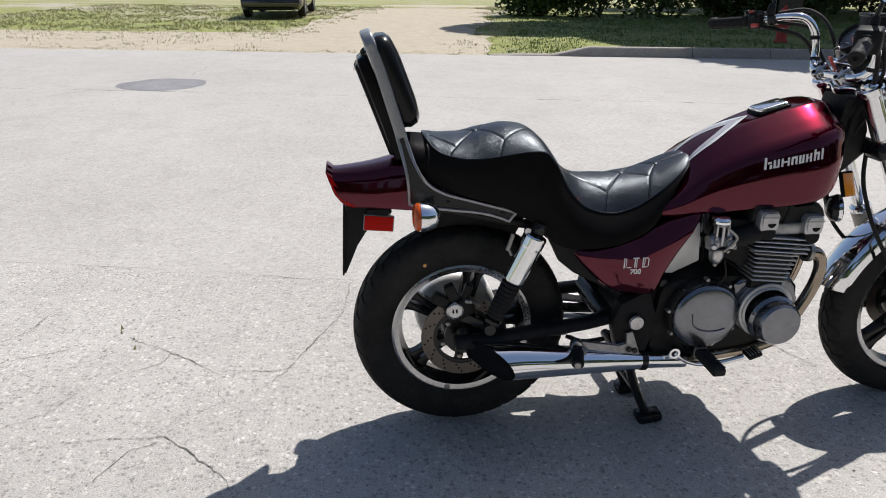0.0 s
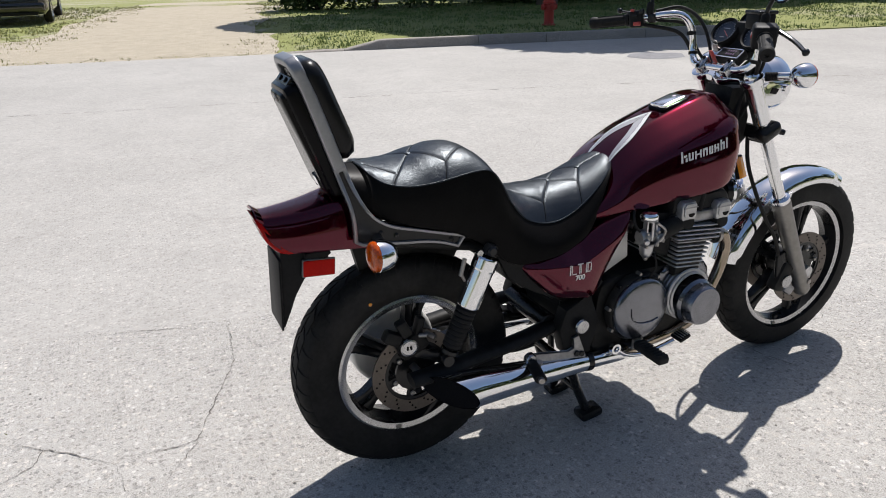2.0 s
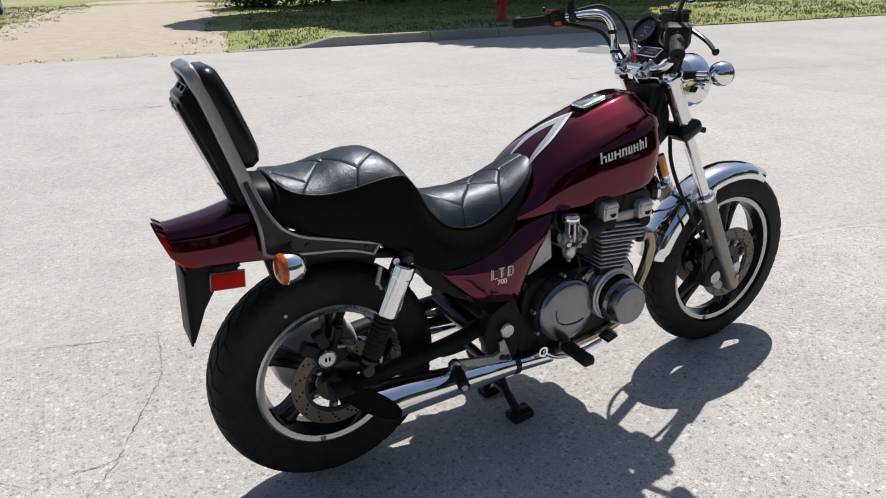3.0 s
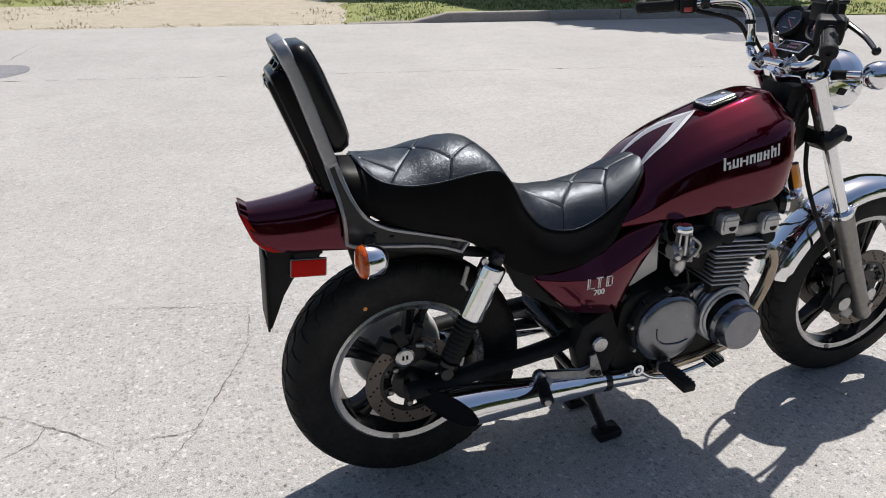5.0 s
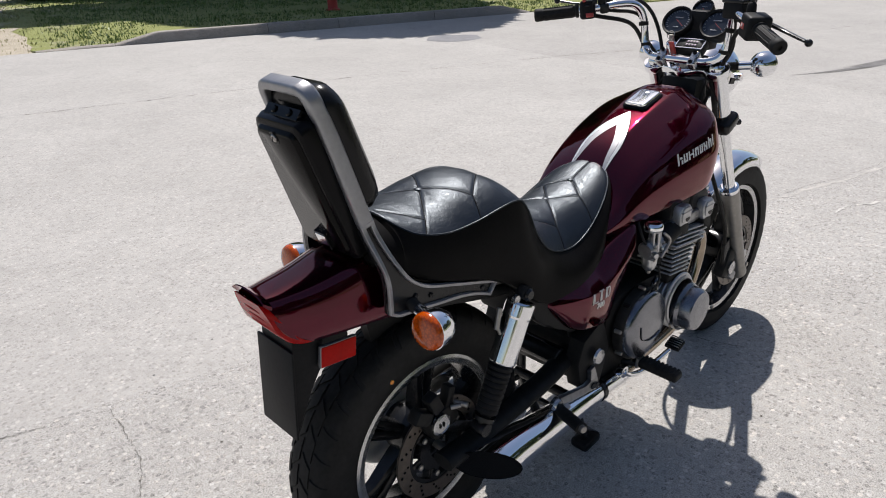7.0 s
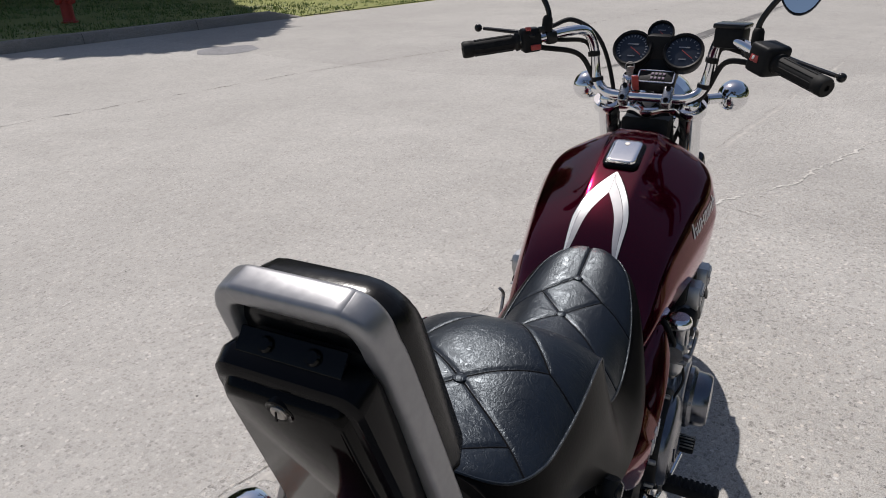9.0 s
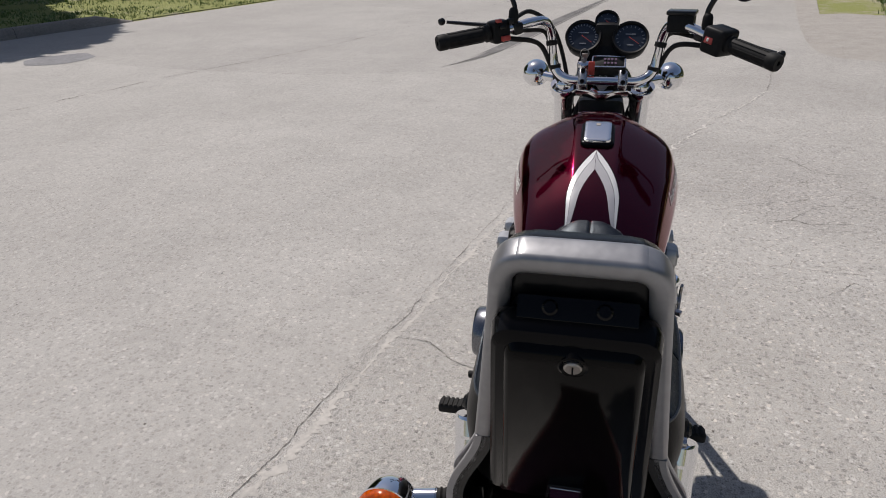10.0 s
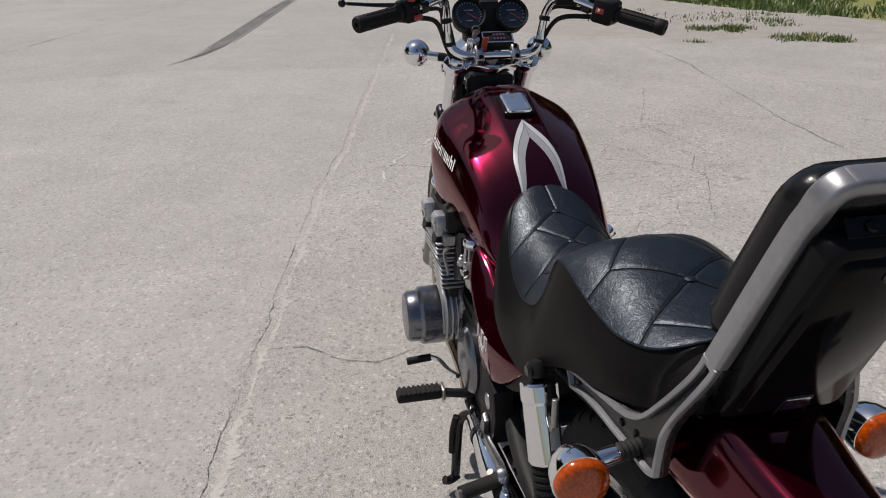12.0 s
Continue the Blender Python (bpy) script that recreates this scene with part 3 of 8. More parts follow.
for k, run in enumerate((
        [(4.27, -0.11), (4.13, -0.28), (3.96, -0.39), (3.95, -0.62), (3.89, -0.75), (3.99, -0.82), (4.13, -1.06), (4.1, -1.6)], [(3.86, 0.36), (3.98, 0.15)],
        [(3.75, 0.18), (3.66, 0.12), (3.70, -0.08), (3.73, -0.29), (3.78, -0.52), (3.89, -0.75)], [(3.39, 0.21), (3.44, 0.0), (3.39, -0.16), (3.35, -0.44)],
        [(3.19, 0.02), (3.29, -0.1), (3.44, -0.38)], [(3.0, -0.15), (3.08, -0.29), (3.05, -0.38), (3.12, -0.58), (3.06, -0.7)], [(3.70, -0.19), (3.60, -0.16), (3.42, -0.14)],
        [(3.37, -0.5), (3.32, -0.73), (3.30, -0.81), (3.22, -0.89), (3.11, -1.0), (2.95, -1.3)], [(3.08, -0.29), (3.29, -0.38), (3.37, -0.5)],
        [(2.92, -0.38), (3.02, -0.57), (3.03, -0.78), (3.10, -0.9)], [(2.50, -0.35), (2.57, -0.55), (2.62, -0.79), (2.60, -1.1)], [(2.77, -0.27), (2.6, -0.33), (2.49, -0.30)],
        [(6.28, -0.93), (6.05, -1.0), (6.04, -1.12)], [(3.12, -0.08), (3.19, -0.26)], [(3.90, -0.42), (3.77, -0.35), (3.60, -0.36), (3.42, -0.32)],
        [(3.65, -0.62), (3.50, -0.55), (3.37, -0.5)], [(3.42, -0.78), (3.30, -0.81), (3.10, -0.9)], [(2.3, -0.62), (2.45, -0.75), (2.62, -0.79)], [(2.8, -0.9), (2.72, -0.72), (2.62, -0.79)],
        [(3.6, -1.0), (3.42, -1.1), (3.11, -1.0)], [(4.6, -0.6), (4.3, -0.7), (3.99, -0.82)], [(3.60, -0.90), (3.55, -0.70), (3.65, -0.62)])):
    crack("crack", run, 0.0105 if k in (0, 5, 7) else 0.0075, CRACK, DARK, 0.03, seed=80 + k, broken=0.6)
crack("crack", [(3.0, 0.85), (3.53, 0.78), (4.0, 0.53), (4.74, 0.45), (5.5, 0.25), (6.42, 0.02)], 0.075, PALEMORTAR, "pale mortar-filled crack in the concrete", 0.06, seed=12)
crack("crack", [(6.42, 0.02), (7.35, 0.03), (8.08, 0.28), (9.5, 0.3)], 0.015, CRACK, DARK, seed=13)
crack("crack", [(7.6, -1.7), (7.23, -1.74), (6.38, -1.87), (5.22, -1.93), (4.36, -1.96), (3.06, -2.08), (1.5, -2.3)], 0.020, CRACK, "dark joint across the apron", 0.03, seed=14)
crack("crack", [(2.4, -0.9), (3.5, -1.2), (4.2, -0.95), (5.4, -1.26), (6.4, -0.9)], 0.008, CRACK, DARK, seed=15)
crack("crack", [(3.8, -2.9), (4.3, -2.3), (4.2, -1.8), (4.6, -1.2)], 0.008, CRACK, DARK, seed=16)
crack("crack", [(1.9, -0.2), (2.4, -0.55), (2.2, -1.0), (2.6, -1.5)], 0.006, CRACK, DARK, seed=17)
crack("crack", [(-60, 6.4), (-20, 6.3), (-3.4, 6.23), (2, 6.2), (5, 5.98), (7.3, 5.6), (9.65, 5.5), (30, 5.4)], 0.03, CRACK, "thin dark lengthwise joint in the street", 0.03, seed=18)
crack("crack", [(-5.3, 5.1), (-5.32, 5.5), (-5.1, 5.9), (-4.3, 7.6), (-4.5, 8.9)], 0.02, CRACK, DARK, 0.08, seed=19)
crack("crack", [(5.23, 7.5), (5.28, 6.4), (5.6, 4.6), (6.33, 3.4), (6.56, 1.2)], 0.008, CRACK, "thin cross joint in the street", 0.02, seed=20)


def tyre_mark(pts, spread, seed):
    """A dark rubber smear made of many thin streaks that start and end singly."""
    r = random.Random(seed)
    line = smooth_path([(u, w, 0) for u, w in pts], 40)
    bm = bmesh.new()
    for k in range(34):
        off = max(-1.0, min(1.0, r.gauss(0, 0.45)))
        first = int(len(line) * max(0.0, r.uniform(0.0, 0.30) + 0.12 * abs(off)))
        end = int(len(line) * r.uniform(0.65, 1.0))
        half = spread * r.uniform(0.03, 0.075)
        last = None
        for n in range(first, end):
            p = line[n]
            t = (n - first) / max(1, end - first)
            grow = 0.25 + 0.75 * min(1.0, n / (0.35 * len(line)))
            w = half * grow * math.sin(math.pi * min(0.98, max(0.02, t))) ** 0.5 * (0.8 + 0.5 * noise.noise((n * 0.07, k, seed)))
            c = p.y + off * spread * 0.5 * grow
            pair = [bm.verts.new(st(p.x, c - w, 0.0016 + 0.00003 * k)), bm.verts.new(st(p.x, c + w, 0.0016 + 0.00003 * k))]
            if last:
                bm.faces.new((last[0], last[1], pair[1], pair[0]))
            last = pair
    ob = part("tyre_mark", bm, SKID, None, smooth=False)
    return tagged(ob, "dark rubber skid mark on the street", "tyre mark", kind="structure")


tyre_mark([(6.45, 3.5), (7.3, 3.34), (8.78, 3.38), (12.2, 3.57), (16, 3.7)], 0.24, 21)


def blot(name, u, s, ru, rs, material, label, h=0.002, seed=0):
    bm = bmesh.new()
    c = bm.verts.new(st(u, s, h))
    ring = []
    for k in range(48):
        a = 2 * math.pi * k / 48
        e = 1 + 0.16 * noise.noise((math.cos(a) * 1.5, math.sin(a) * 1.5, seed))
        ring.append(bm.verts.new(st(u + ru * e * math.cos(a), s + rs * e * math.sin(a), h)))
    for k in range(48):
        bm.faces.new((c, ring[k], ring[(k + 1) % 48]))
    return tagged(part(name, bm, material, None, smooth=False), label, "patch", kind="structure")


blot("patch", -4.3, 6.75, 0.55, 0.5, PATCH, "dark tar patch on the street", seed=1)
blot("patch", 5.2, 8.15, 0.45, 0.35, PATCH, "dark round cover set in the street", seed=2)


def kerb_stone(u0, u1, taper0=False, taper1=False, high=0.15):
    rings = []
    us = [u0 + (u1 - u0) * k / 24 for k in range(25)]
    for u in us:
        hgt = high
        if taper0:
            hgt *= min(1, (u - u0) / 0.7 + 0.12)
        if taper1:
            hgt *= min(1, (u1 - u) / 0.7 + 0.12)
        j = 0.012 * noise.noise((u * 2.2, 0, 1))
        sec = [(-0.02, -0.05), (0.0, 0.004), (0.02, hgt * 0.8), (0.045, hgt), (0.15, hgt + 0.005), (0.17, hgt - 0.01), (0.17, -0.05)]
        rings.append([st(u, 10.42 + a + j, b) for a, b in sec])
    return loft(rings)


tagged(part("kerb", kerb_stone(-0.30, 0.74, True, False, 0.022), KERB, None), "low worn concrete kerb let down to the street", "kerb", "kerb stones", "structure")
for u0, u1, a, b in ((0.75, 3.06, True, False), (3.07, 4.3, False, False), (4.31, 6.2, False, False), (6.21, 8.4, False, True)):
    tagged(part("kerb", kerb_stone(u0, u1, a, b), KERB, None), "grey weathered concrete kerb with a broken edge", "kerb", "kerb stones", "structure")


# ---- the motorcycle: x ahead, y to its left, z up, origin under the rear axle ----
bike = thing("motorcycle", "burgundy cruiser motorcycle with chrome trim parked on its centre stand", "motorcycle")
FA = Vector((1.552, 0.0, 0.336))
RA = Vector((0.0, 0.006, 0.342))
FORK = (Vector((1.0, 0, 1.275)) - Vector((1.531, 0, 0.28))).normalized()


def on_fork(z, y):
    """A point on the fork line at height z."""
    k = (z - 0.28) / FORK.z
    return Vector((1.531, y, 0.28)) + FORK * k


# wheels
def tyre_profile(r, half, bead, bead_half):
    pts = []
    for k in range(15):
        a = math.pi * (k / 14 - 0.5)
        pts.append((r - 0.038 * (1 - math.cos(a)) ** 1.1 * (r / 0.33), half * math.sin(a) * 0.93))
    low = [(r - 0.062, -half), (r - 0.085, -half * 0.985), (bead + 0.012, -bead_half * 1.05), (bead, -bead_half)]
    return [(bead, -bead_half)] + low[::-1][1:] + pts + [(a, -b) for a, b in low]


def spokes(centre, r0, r1, y_off, count, turn, depth, hub, gap=0.19):
    """Paired cast spokes from hub to rim."""
    out = []
    for k in range(count):
        base = turn + 2 * math.pi * k / count
        bm = bmesh.new()
        for sgn in (-1, 1):
            rings = []
            for i in range(11):
                t = i / 10
                r = r0 + (r1 - r0) * t
                a = base + sgn * (gap * 0.35 + gap * 0.62 * t ** 0.8) * (0.085 / max(r, 0.085)) ** 0.75
                c = Vector((math.cos(a), 0, math.sin(a)))
                w = Vector((-math.sin(a), 0, math.cos(a)))
                half = 0.0125 - 0.003 * t + 0.011 * max(0.0, (t - 0.75) / 0.25) ** 2
                d = depth * (1 - 0.35 * t)
                p = centre + c * r
                rings.append([p + w * half + Vector((0, y_off - d * 0.8, 0)), p + w * half * 0.5 + Vector((0, y_off - d, 0)),
                              p - w * half * 0.5 + Vector((0, y_off - d, 0)), p - w * half + Vector((0, y_off - d * 0.8, 0)),
                              p - w * half + Vector((0, y_off + d, 0)), p + w * half + Vector((0, y_off + d, 0))])
            loft(rings, bm=bm)
        out.append(bm)
    return out


def wheel(name, centre, r, half, rim_r, rim_half, turn, label):
    w = part(name, lathe(tyre_profile(r, half, rim_r, rim_half), centre, (0, 1, 0), 96), RUBBER, bike, label)
    # tread blocks along both shoulders
    n = 34
    step = 2 * math.pi / n

    def crown(y):
        a = math.asin(min(1.0, abs(y) / 0.93))
        return r - 0.038 * (1 - math.cos(a)) ** 1.1 * (r / 0.33)

    for sgn in (-1, 1):
        for row, (ya, yb) in enumerate(((0.05, 0.42), (0.47, 0.90))):
            bm = bmesh.new()
            rings = []
            for q in range(5):
                y = ya + (yb - ya) * q / 4
                a = -sgn * 0.0 + 0.16 * y + (0.5 * step if sgn > 0 else 0) + (0.3 * step if row else 0)
                lo, hi = crown(y) - 0.002, crown(y) + 0.0032
                ends = (a + 0.03 * math.sin(3 * y), a + step * 0.86 + 0.02 * math.sin(3 * y))
                ring = []
                for rr, an in ((lo, ends[0]), (hi, ends[0] + 0.006), (hi, (ends[0] + ends[1]) / 2), (hi, ends[1] - 0.006), (lo, ends[1])):
                    ring.append(centre + Vector((rr * math.cos(an), sgn * half * y, rr * math.sin(an))))
                rings.append(ring)
            loft(rings, bm=bm)
            first = part("tread_block", bm, RUBBER, w)
            for k in range(1, n):
                o = new("tread_block", first.data)
                o.parent = w
                o.matrix_local = Matrix.Translation(centre) @ Matrix.Rotation(step * k, 4, 'Y') @ Matrix.Translation(-centre)
    rp = [(rim_r + 0.006, -rim_half), (rim_r + 0.009, -rim_half - 0.004), (rim_r + 0.002, -rim_half - 0.007), (rim_r - 0.004, -rim_half - 0.005), (rim_r - 0.013, -rim_half - 0.003),
          (rim_r - 0.026, 0), (rim_r - 0.013, rim_half + 0.003), (rim_r - 0.004, rim_half + 0.005), (rim_r + 0.002, rim_half + 0.007), (rim_r + 0.009, rim_half + 0.004), (rim_r + 0.006, rim_half)]
    rim = part("rim", lathe(rp[:5], centre, (0, 1, 0), 80), RIM, w, "machined alloy rim edge")
    lathe_far = lathe(rp[6:], centre, (0, 1, 0), 80)
    part("rim", lathe_far, RIM, w, "machined alloy rim edge")
    part("rim_barrel", lathe(rp[4:7], centre, (0, 1, 0), 80), BLACK, w, "black rim barrel")
    for bm in spokes(centre, 0.05, rim_r - 0.02, 0.0, 5, turn, 0.022, 0.06):
        part("spoke", bm, BLACK, w, "black cast spoke")
    part("hub", lathe([(0, -0.06), (0.03, -0.06), (0.05, -0.055), (0.062, -0.03), (0.062, 0.03), (0.05, 0.055), (0.03, 0.06), (0, 0.06)], centre, (0, 1, 0), 40), BLACK, w)
    a = turn + 1.2
    part("valve", rod(centre + Vector((math.cos(a), 0, math.sin(a))) * (rim_r - 0.02) + Vector((0, -0.012, 0)), centre + Vector((math.cos(a), 0, math.sin(a))) * (rim_r - 0.055) + Vector((0, -0.02, 0)), 0.005, 0.003), MATTBLACK, w)
    b = turn - 1.9
    p = centre + Vector((math.cos(b), 0, math.sin(b))) * (rim_r - 0.004) + Vector((0, -rim_half - 0.006, 0))
    part("balance_weight", box(p.x, p.y, p.z, 0.016, 0.006, 0.012, 0.002), STEEL, w)
    return w


def brake_disc(centre, y, r, parent, sgn=-1):
    """A drilled rotor on a black carrier."""
    d = part("brake_disc", lathe([(r * 0.72, -0.0025), (r, -0.0025), (r, 0.0025), (r * 0.72, 0.0025), (r * 0.72, -0.0025)], centre + Vector((0, y, 0)), (0, 1, 0), 64), DISC, parent, "drilled steel brake disc")
    at = centre + Vector((0, y - sgn * 0.004, 0))
    bm = lathe([(0.028, -0.004), (r * 0.46, -0.004), (r * 0.46, 0.004), (0.028, 0.004), (0.028, -0.004)], at, (0, 1, 0), 48)
    lathe([(r * 0.64, -0.004), (r * 0.75, -0.004), (r * 0.75, 0.004), (r * 0.64, 0.004), (r * 0.64, -0.004)], at, (0, 1, 0), 48, bm)
    for k in range(6):
        a = 2 * math.pi * (k + 0.3) / 6
        e = Vector((math.cos(a), 0, math.sin(a)))
        box(*(at + e * r * 0.55), r * 0.22, 0.0078, r * 0.20, 0.003, pose(0, 0, 0, 0, -math.degrees(a), 0), bm=bm)
    part("disc_carrier", bm, BLACK, d)
    bm = bmesh.new()
    for k in range(14):
        a = 2 * math.pi * k / 14
        for i in range(3):
            rr = r * (0.77 + 0.08 * i)
            lathe([(0, 0), (0.0032, 0), (0.0032, 0.0008), (0, 0.0008)], centre + Vector((rr * math.cos(a + 0.09 * i), y + sgn * 0.0029, rr * math.sin(a + 0.09 * i))), (0, sgn, 0), 8, bm)
    part("drilling", bm, GLOSSBLACK, d, "rows of drilled holes")["kind"] = "stuff"
    bm = bmesh.new()
    for k in range(6):
        a = 2 * math.pi * (k + 0.3) / 6
        lathe([(0, 0), (0.007, 0), (0.007, 0.004), (0.004, 0.006), (0, 0.006)], centre + Vector((r * 0.52 * math.cos(a), y + sgn * 0.005, r * 0.52 * math.sin(a))), (0, sgn, 0), 10, bm)
    pieces("carrier_bolt", bm, STEEL, d)
    return d


rear_wheel = wheel("rear_wheel", RA, 0.321, 0.070, 0.203, 0.05, radians(6), "wide black rear tyre on a five-spoke cast wheel")
front_wheel = wheel("front_wheel", FA, 0.336, 0.052, 0.241, 0.034, radians(6), "narrow black front tyre on a five-spoke cast wheel")
brake_disc(RA, -0.088, 0.128, rear_wheel)
brake_disc(FA, -0.066, 0.135, front_wheel)
brake_disc(FA, 0.066, 0.135, front_wheel, 1)

# rear caliper with its round piston cap
part("tyre_dot", lathe([(0, 0.0), (0.006, 0.0), (0.005, 0.002), (0, 0.002)], RA + Vector((-0.115, -0.069, 0.222)), (0, -1, 0), 7), AMBERREF, rear_wheel, "small yellow mark on the tyre wall")
cal = part("rear_caliper", box(-0.02, -0.10, 0.445, 0.085, 0.05, 0.06, 0.012, pose(0, 0, 0, 0, -25, 0)), GREASE, bike, "grimy black rear brake caliper")
bm = box(-0.075, -0.105, 0.475, 0.05, 0.035, 0.035, 0.008, pose(0, 0, 0, 0, 30, 0))
box(-0.045, -0.112, 0.50, 0.03, 0.03, 0.05, 0.006, pose(0, 0, 0, 0, -25, 0), bm=bm)
box(0.0, -0.108, 0.495, 0.022, 0.028, 0.055, 0.006, pose(0, 0, 0, 0, 15, 0), bm=bm)
pieces("caliper_lug", bm, GREASE, cal, "grimy caliper lug")
part("piston_cap", lathe([(0, 0), (0.019, 0), (0.024, -0.003), (0.025, -0.012), (0.021, -0.014), (0.02, -0.012), (0, -0.012)][::-1], (-0.036, -0.118, 0.447), (0, 1, 0), 32), RIM, cal, "round alloy piston cap")
bm = bmesh.new()
for dx in (-0.005, 0.005):
    box(-0.036 + dx, -0.1315, 0.447, 0.005, 0.002, 0.011, 0.001, bm=bm)
pieces("cap_slot", bm, GLOSSBLACK, cal)
part("bleed_nipple", rod((-0.005, -0.125, 0.475), (0.012, -0.14, 0.48), 0.006), STEEL, cal)
part("bleed_nipple", rod((0.02, -0.11, 0.47), (0.035, -0.14, 0.468), 0.007), STEEL, cal)
part("torque_arm", strip([(-0.02, -0.10, 0.42), (0.12, -0.11, 0.36), (0.30, -0.115, 0.36)], 0.028, 0.008, (0, 1, 0), 3), BLACK, bike)
part("axle_nut", lathe([(0, 0), (0.012, 0), (0.016, 0.004), (0.018, 0.014), (0.018, 0.02), (0, 0.02)][::-1], (0.0, -0.14, 0.345), (0, 1, 0), 6), STEEL, bike, "dark castellated axle nut")
bm = bmesh.new()
rod((0.0, -0.15, 0.347), (0.0, 0.15, 0.347), 0.011, bm=bm)
part("rear_axle", bm, STEEL, bike)
part("final_drive", lathe([(0, 0.056), (0.06, 0.056), (0.10, 0.060), (0.120, 0.066), (0.128, 0.075), (0.130, 0.085), (0.131, 0.138), (0.118, 0.150), (0.09, 0.157), (0, 0.16)], RA, (0, 1, 0), 56), PANEL, bike, "polished alloy final drive housing")

# swingarm
for sgn in (-1, 1):
    bm = tube([(0.49, sgn * 0.10, 0.405), (0.35, sgn * 0.122, 0.385), (0.18, sgn * 0.13, 0.368), (0.02, sgn * 0.13, 0.349), (-0.035, sgn * 0.13, 0.346)], 0.03, 5, 12, flat=0.62, up=(0, 0, 1))
    part("swingarm", bm, GREASE, bike, "black tubular swingarm")
part("swingarm_bridge", rod((0.42, -0.11, 0.40), (0.42, 0.11, 0.40), 0.028), BLACK, bike)

# shocks
for sgn in (-1, 1):
    top, low = Vector((0.183, sgn * 0.165, 0.70)), Vector((0.058, sgn * 0.158, 0.405))
    ax = (low - top).normalized()
    s = part("shock_absorber", lathe([(0, -0.016), (0.014, -0.016), (0.018, -0.008), (0.018, 0.012), (0, 0.012)], top, ax, 20), GREASE, bike, "twin rear shock with a chrome upper shroud")
    part("shroud", lathe([(0.012, 0.018), (0.031, 0.019), (0.0335, 0.023), (0.0335, 0.052), (0.0315, 0.055), (0.031, 0.160), (0.029, 0.163), (0.02, 0.163)], top, ax, 32), CHROME, s, "chrome shock shroud")
    part("preload_label", loft([[top + ax * h + (Vector((-1, 0, 0)) - ax * ax.dot(Vector((-1, 0, 0)))).normalized() * 0.0316 * math.cos(a) + ax.cross(Vector((-1, 0, 0))).normalized() * 0.0316 * math.sin(a) for a in [-0.75 + 0.1 * k for k in range(8)]] for h in (0.075, 0.135)], closed=False, caps=False), SILVERMARK, s, "worn pale preload label") if sgn > 0 else None
    prof = [(0.015, 0.155)]
    for k in range(10):
        prof += [(0.0285 - 0.0002 * k, 0.158 + 0.0128 * k), (0.0285 - 0.0002 * k, 0.164 + 0.0128 * k), (0.0245, 0.1665 + 0.0128 * k)]
    part("dust_boot", lathe(prof + [(0.015, 0.288)], top, ax, 28), MATTBLACK, s, "ribbed black rubber boot")
    part("damper", lathe([(0.015, 0.15), (0.015, 0.29), (0.026, 0.29), (0.026, 0.30), (0.014, 0.305), (0.012, 0.325)], top, ax, 20), BLACK, s)
    part("lower_eye", lathe([(0, -0.018), (0.016, -0.018), (0.018, -0.012), (0.018, 0.012), (0.016, 0.018), (0, 0.018)], low, (0, 1, 0), 20), BLACK, s)
    part("upper_bolt", lathe([(0, 0), (0.012, 0), (0.0145, 0.004), (0.0145, 0.015), (0.010, 0.020), (0, 0.020)], top + Vector((0, 0, 0)), (0, sgn, 0), 16), BLACK, s)
    part("seat_lock", lathe([(0, 0), (0.009, 0), (0.009, 0.01), (0, 0.011)], (0.150, sgn * 0.165, 0.699), (0, sgn, 0), 16), RIM, bike, "small round key lock") if sgn < 0 else None
    bm = rod((0.115, sgn * 0.155, 0.685), (0.10, sgn * 0.16, 0.64), 0.006)
    rod((0.10, sgn * 0.16, 0.65), (0.112, sgn * 0.16, 0.625), 0.004, bm=bm)
    part("air_valve", bm, STEEL, s)

# frame tubes
bm = bmesh.new()
for sgn in (-1, 1):
    tube([(1.06, sgn * 0.035, 0.90), (0.98, sgn * 0.08, 0.60), (0.97, sgn * 0.10, 0.40), (0.92, sgn * 0.11, 0.285), (0.80, sgn * 0.115, 0.265), (0.56, sgn * 0.115, 0.275), (0.50, sgn * 0.115, 0.34), (0.47, sgn * 0.10, 0.50), (0.52, sgn * 0.07, 0.66)], 0.014, 6, 10, bm=bm)
    tube([(1.08, sgn * 0.025, 0.92), (0.8, sgn * 0.06, 0.82), (0.5, sgn * 0.08, 0.69), (0.25, sgn * 0.115, 0.685), (0.0, sgn * 0.115, 0.735), (-0.12, sgn * 0.105, 0.76)], 0.013, 6, 10, bm=bm)
    tube([(0.48, sgn * 0.105, 0.46), (0.38, sgn * 0.12, 0.55), (0.27, sgn * 0.13, 0.68)], 0.012, 5, 10, bm=bm)
part("frame", bm, GREASE, bike, "black tubular steel frame")
part("steering_head", rod((1.125, 0, 0.87), (1.085, 0, 0.965), 0.032), BLACK, bike)
bm = slab([(0.44, 0.46), (0.52, 0.50), (0.56, 0.40), (0.53, 0.30), (0.44, 0.32), (0.42, 0.40)], -0.165, -0.12, 0.004)
slab([(0.44, 0.46), (0.52, 0.50), (0.56, 0.40), (0.53, 0.30), (0.44, 0.32), (0.42, 0.40)], 0.12, 0.165, 0.004, bm=bm)
pieces("pivot_plate", bm, MATTBLACK, bike)
for sgn in (-1, 1):
    part("pivot_cap", lathe([(0, 0), (0.021, 0), (0.023, 0.004), (0.020, 0.010), (0, 0.012)], (0.486, sgn * 0.166 - 0.010, 0.407), (0, sgn, 0), 24), RIM, bike, "pale round pivot cap")

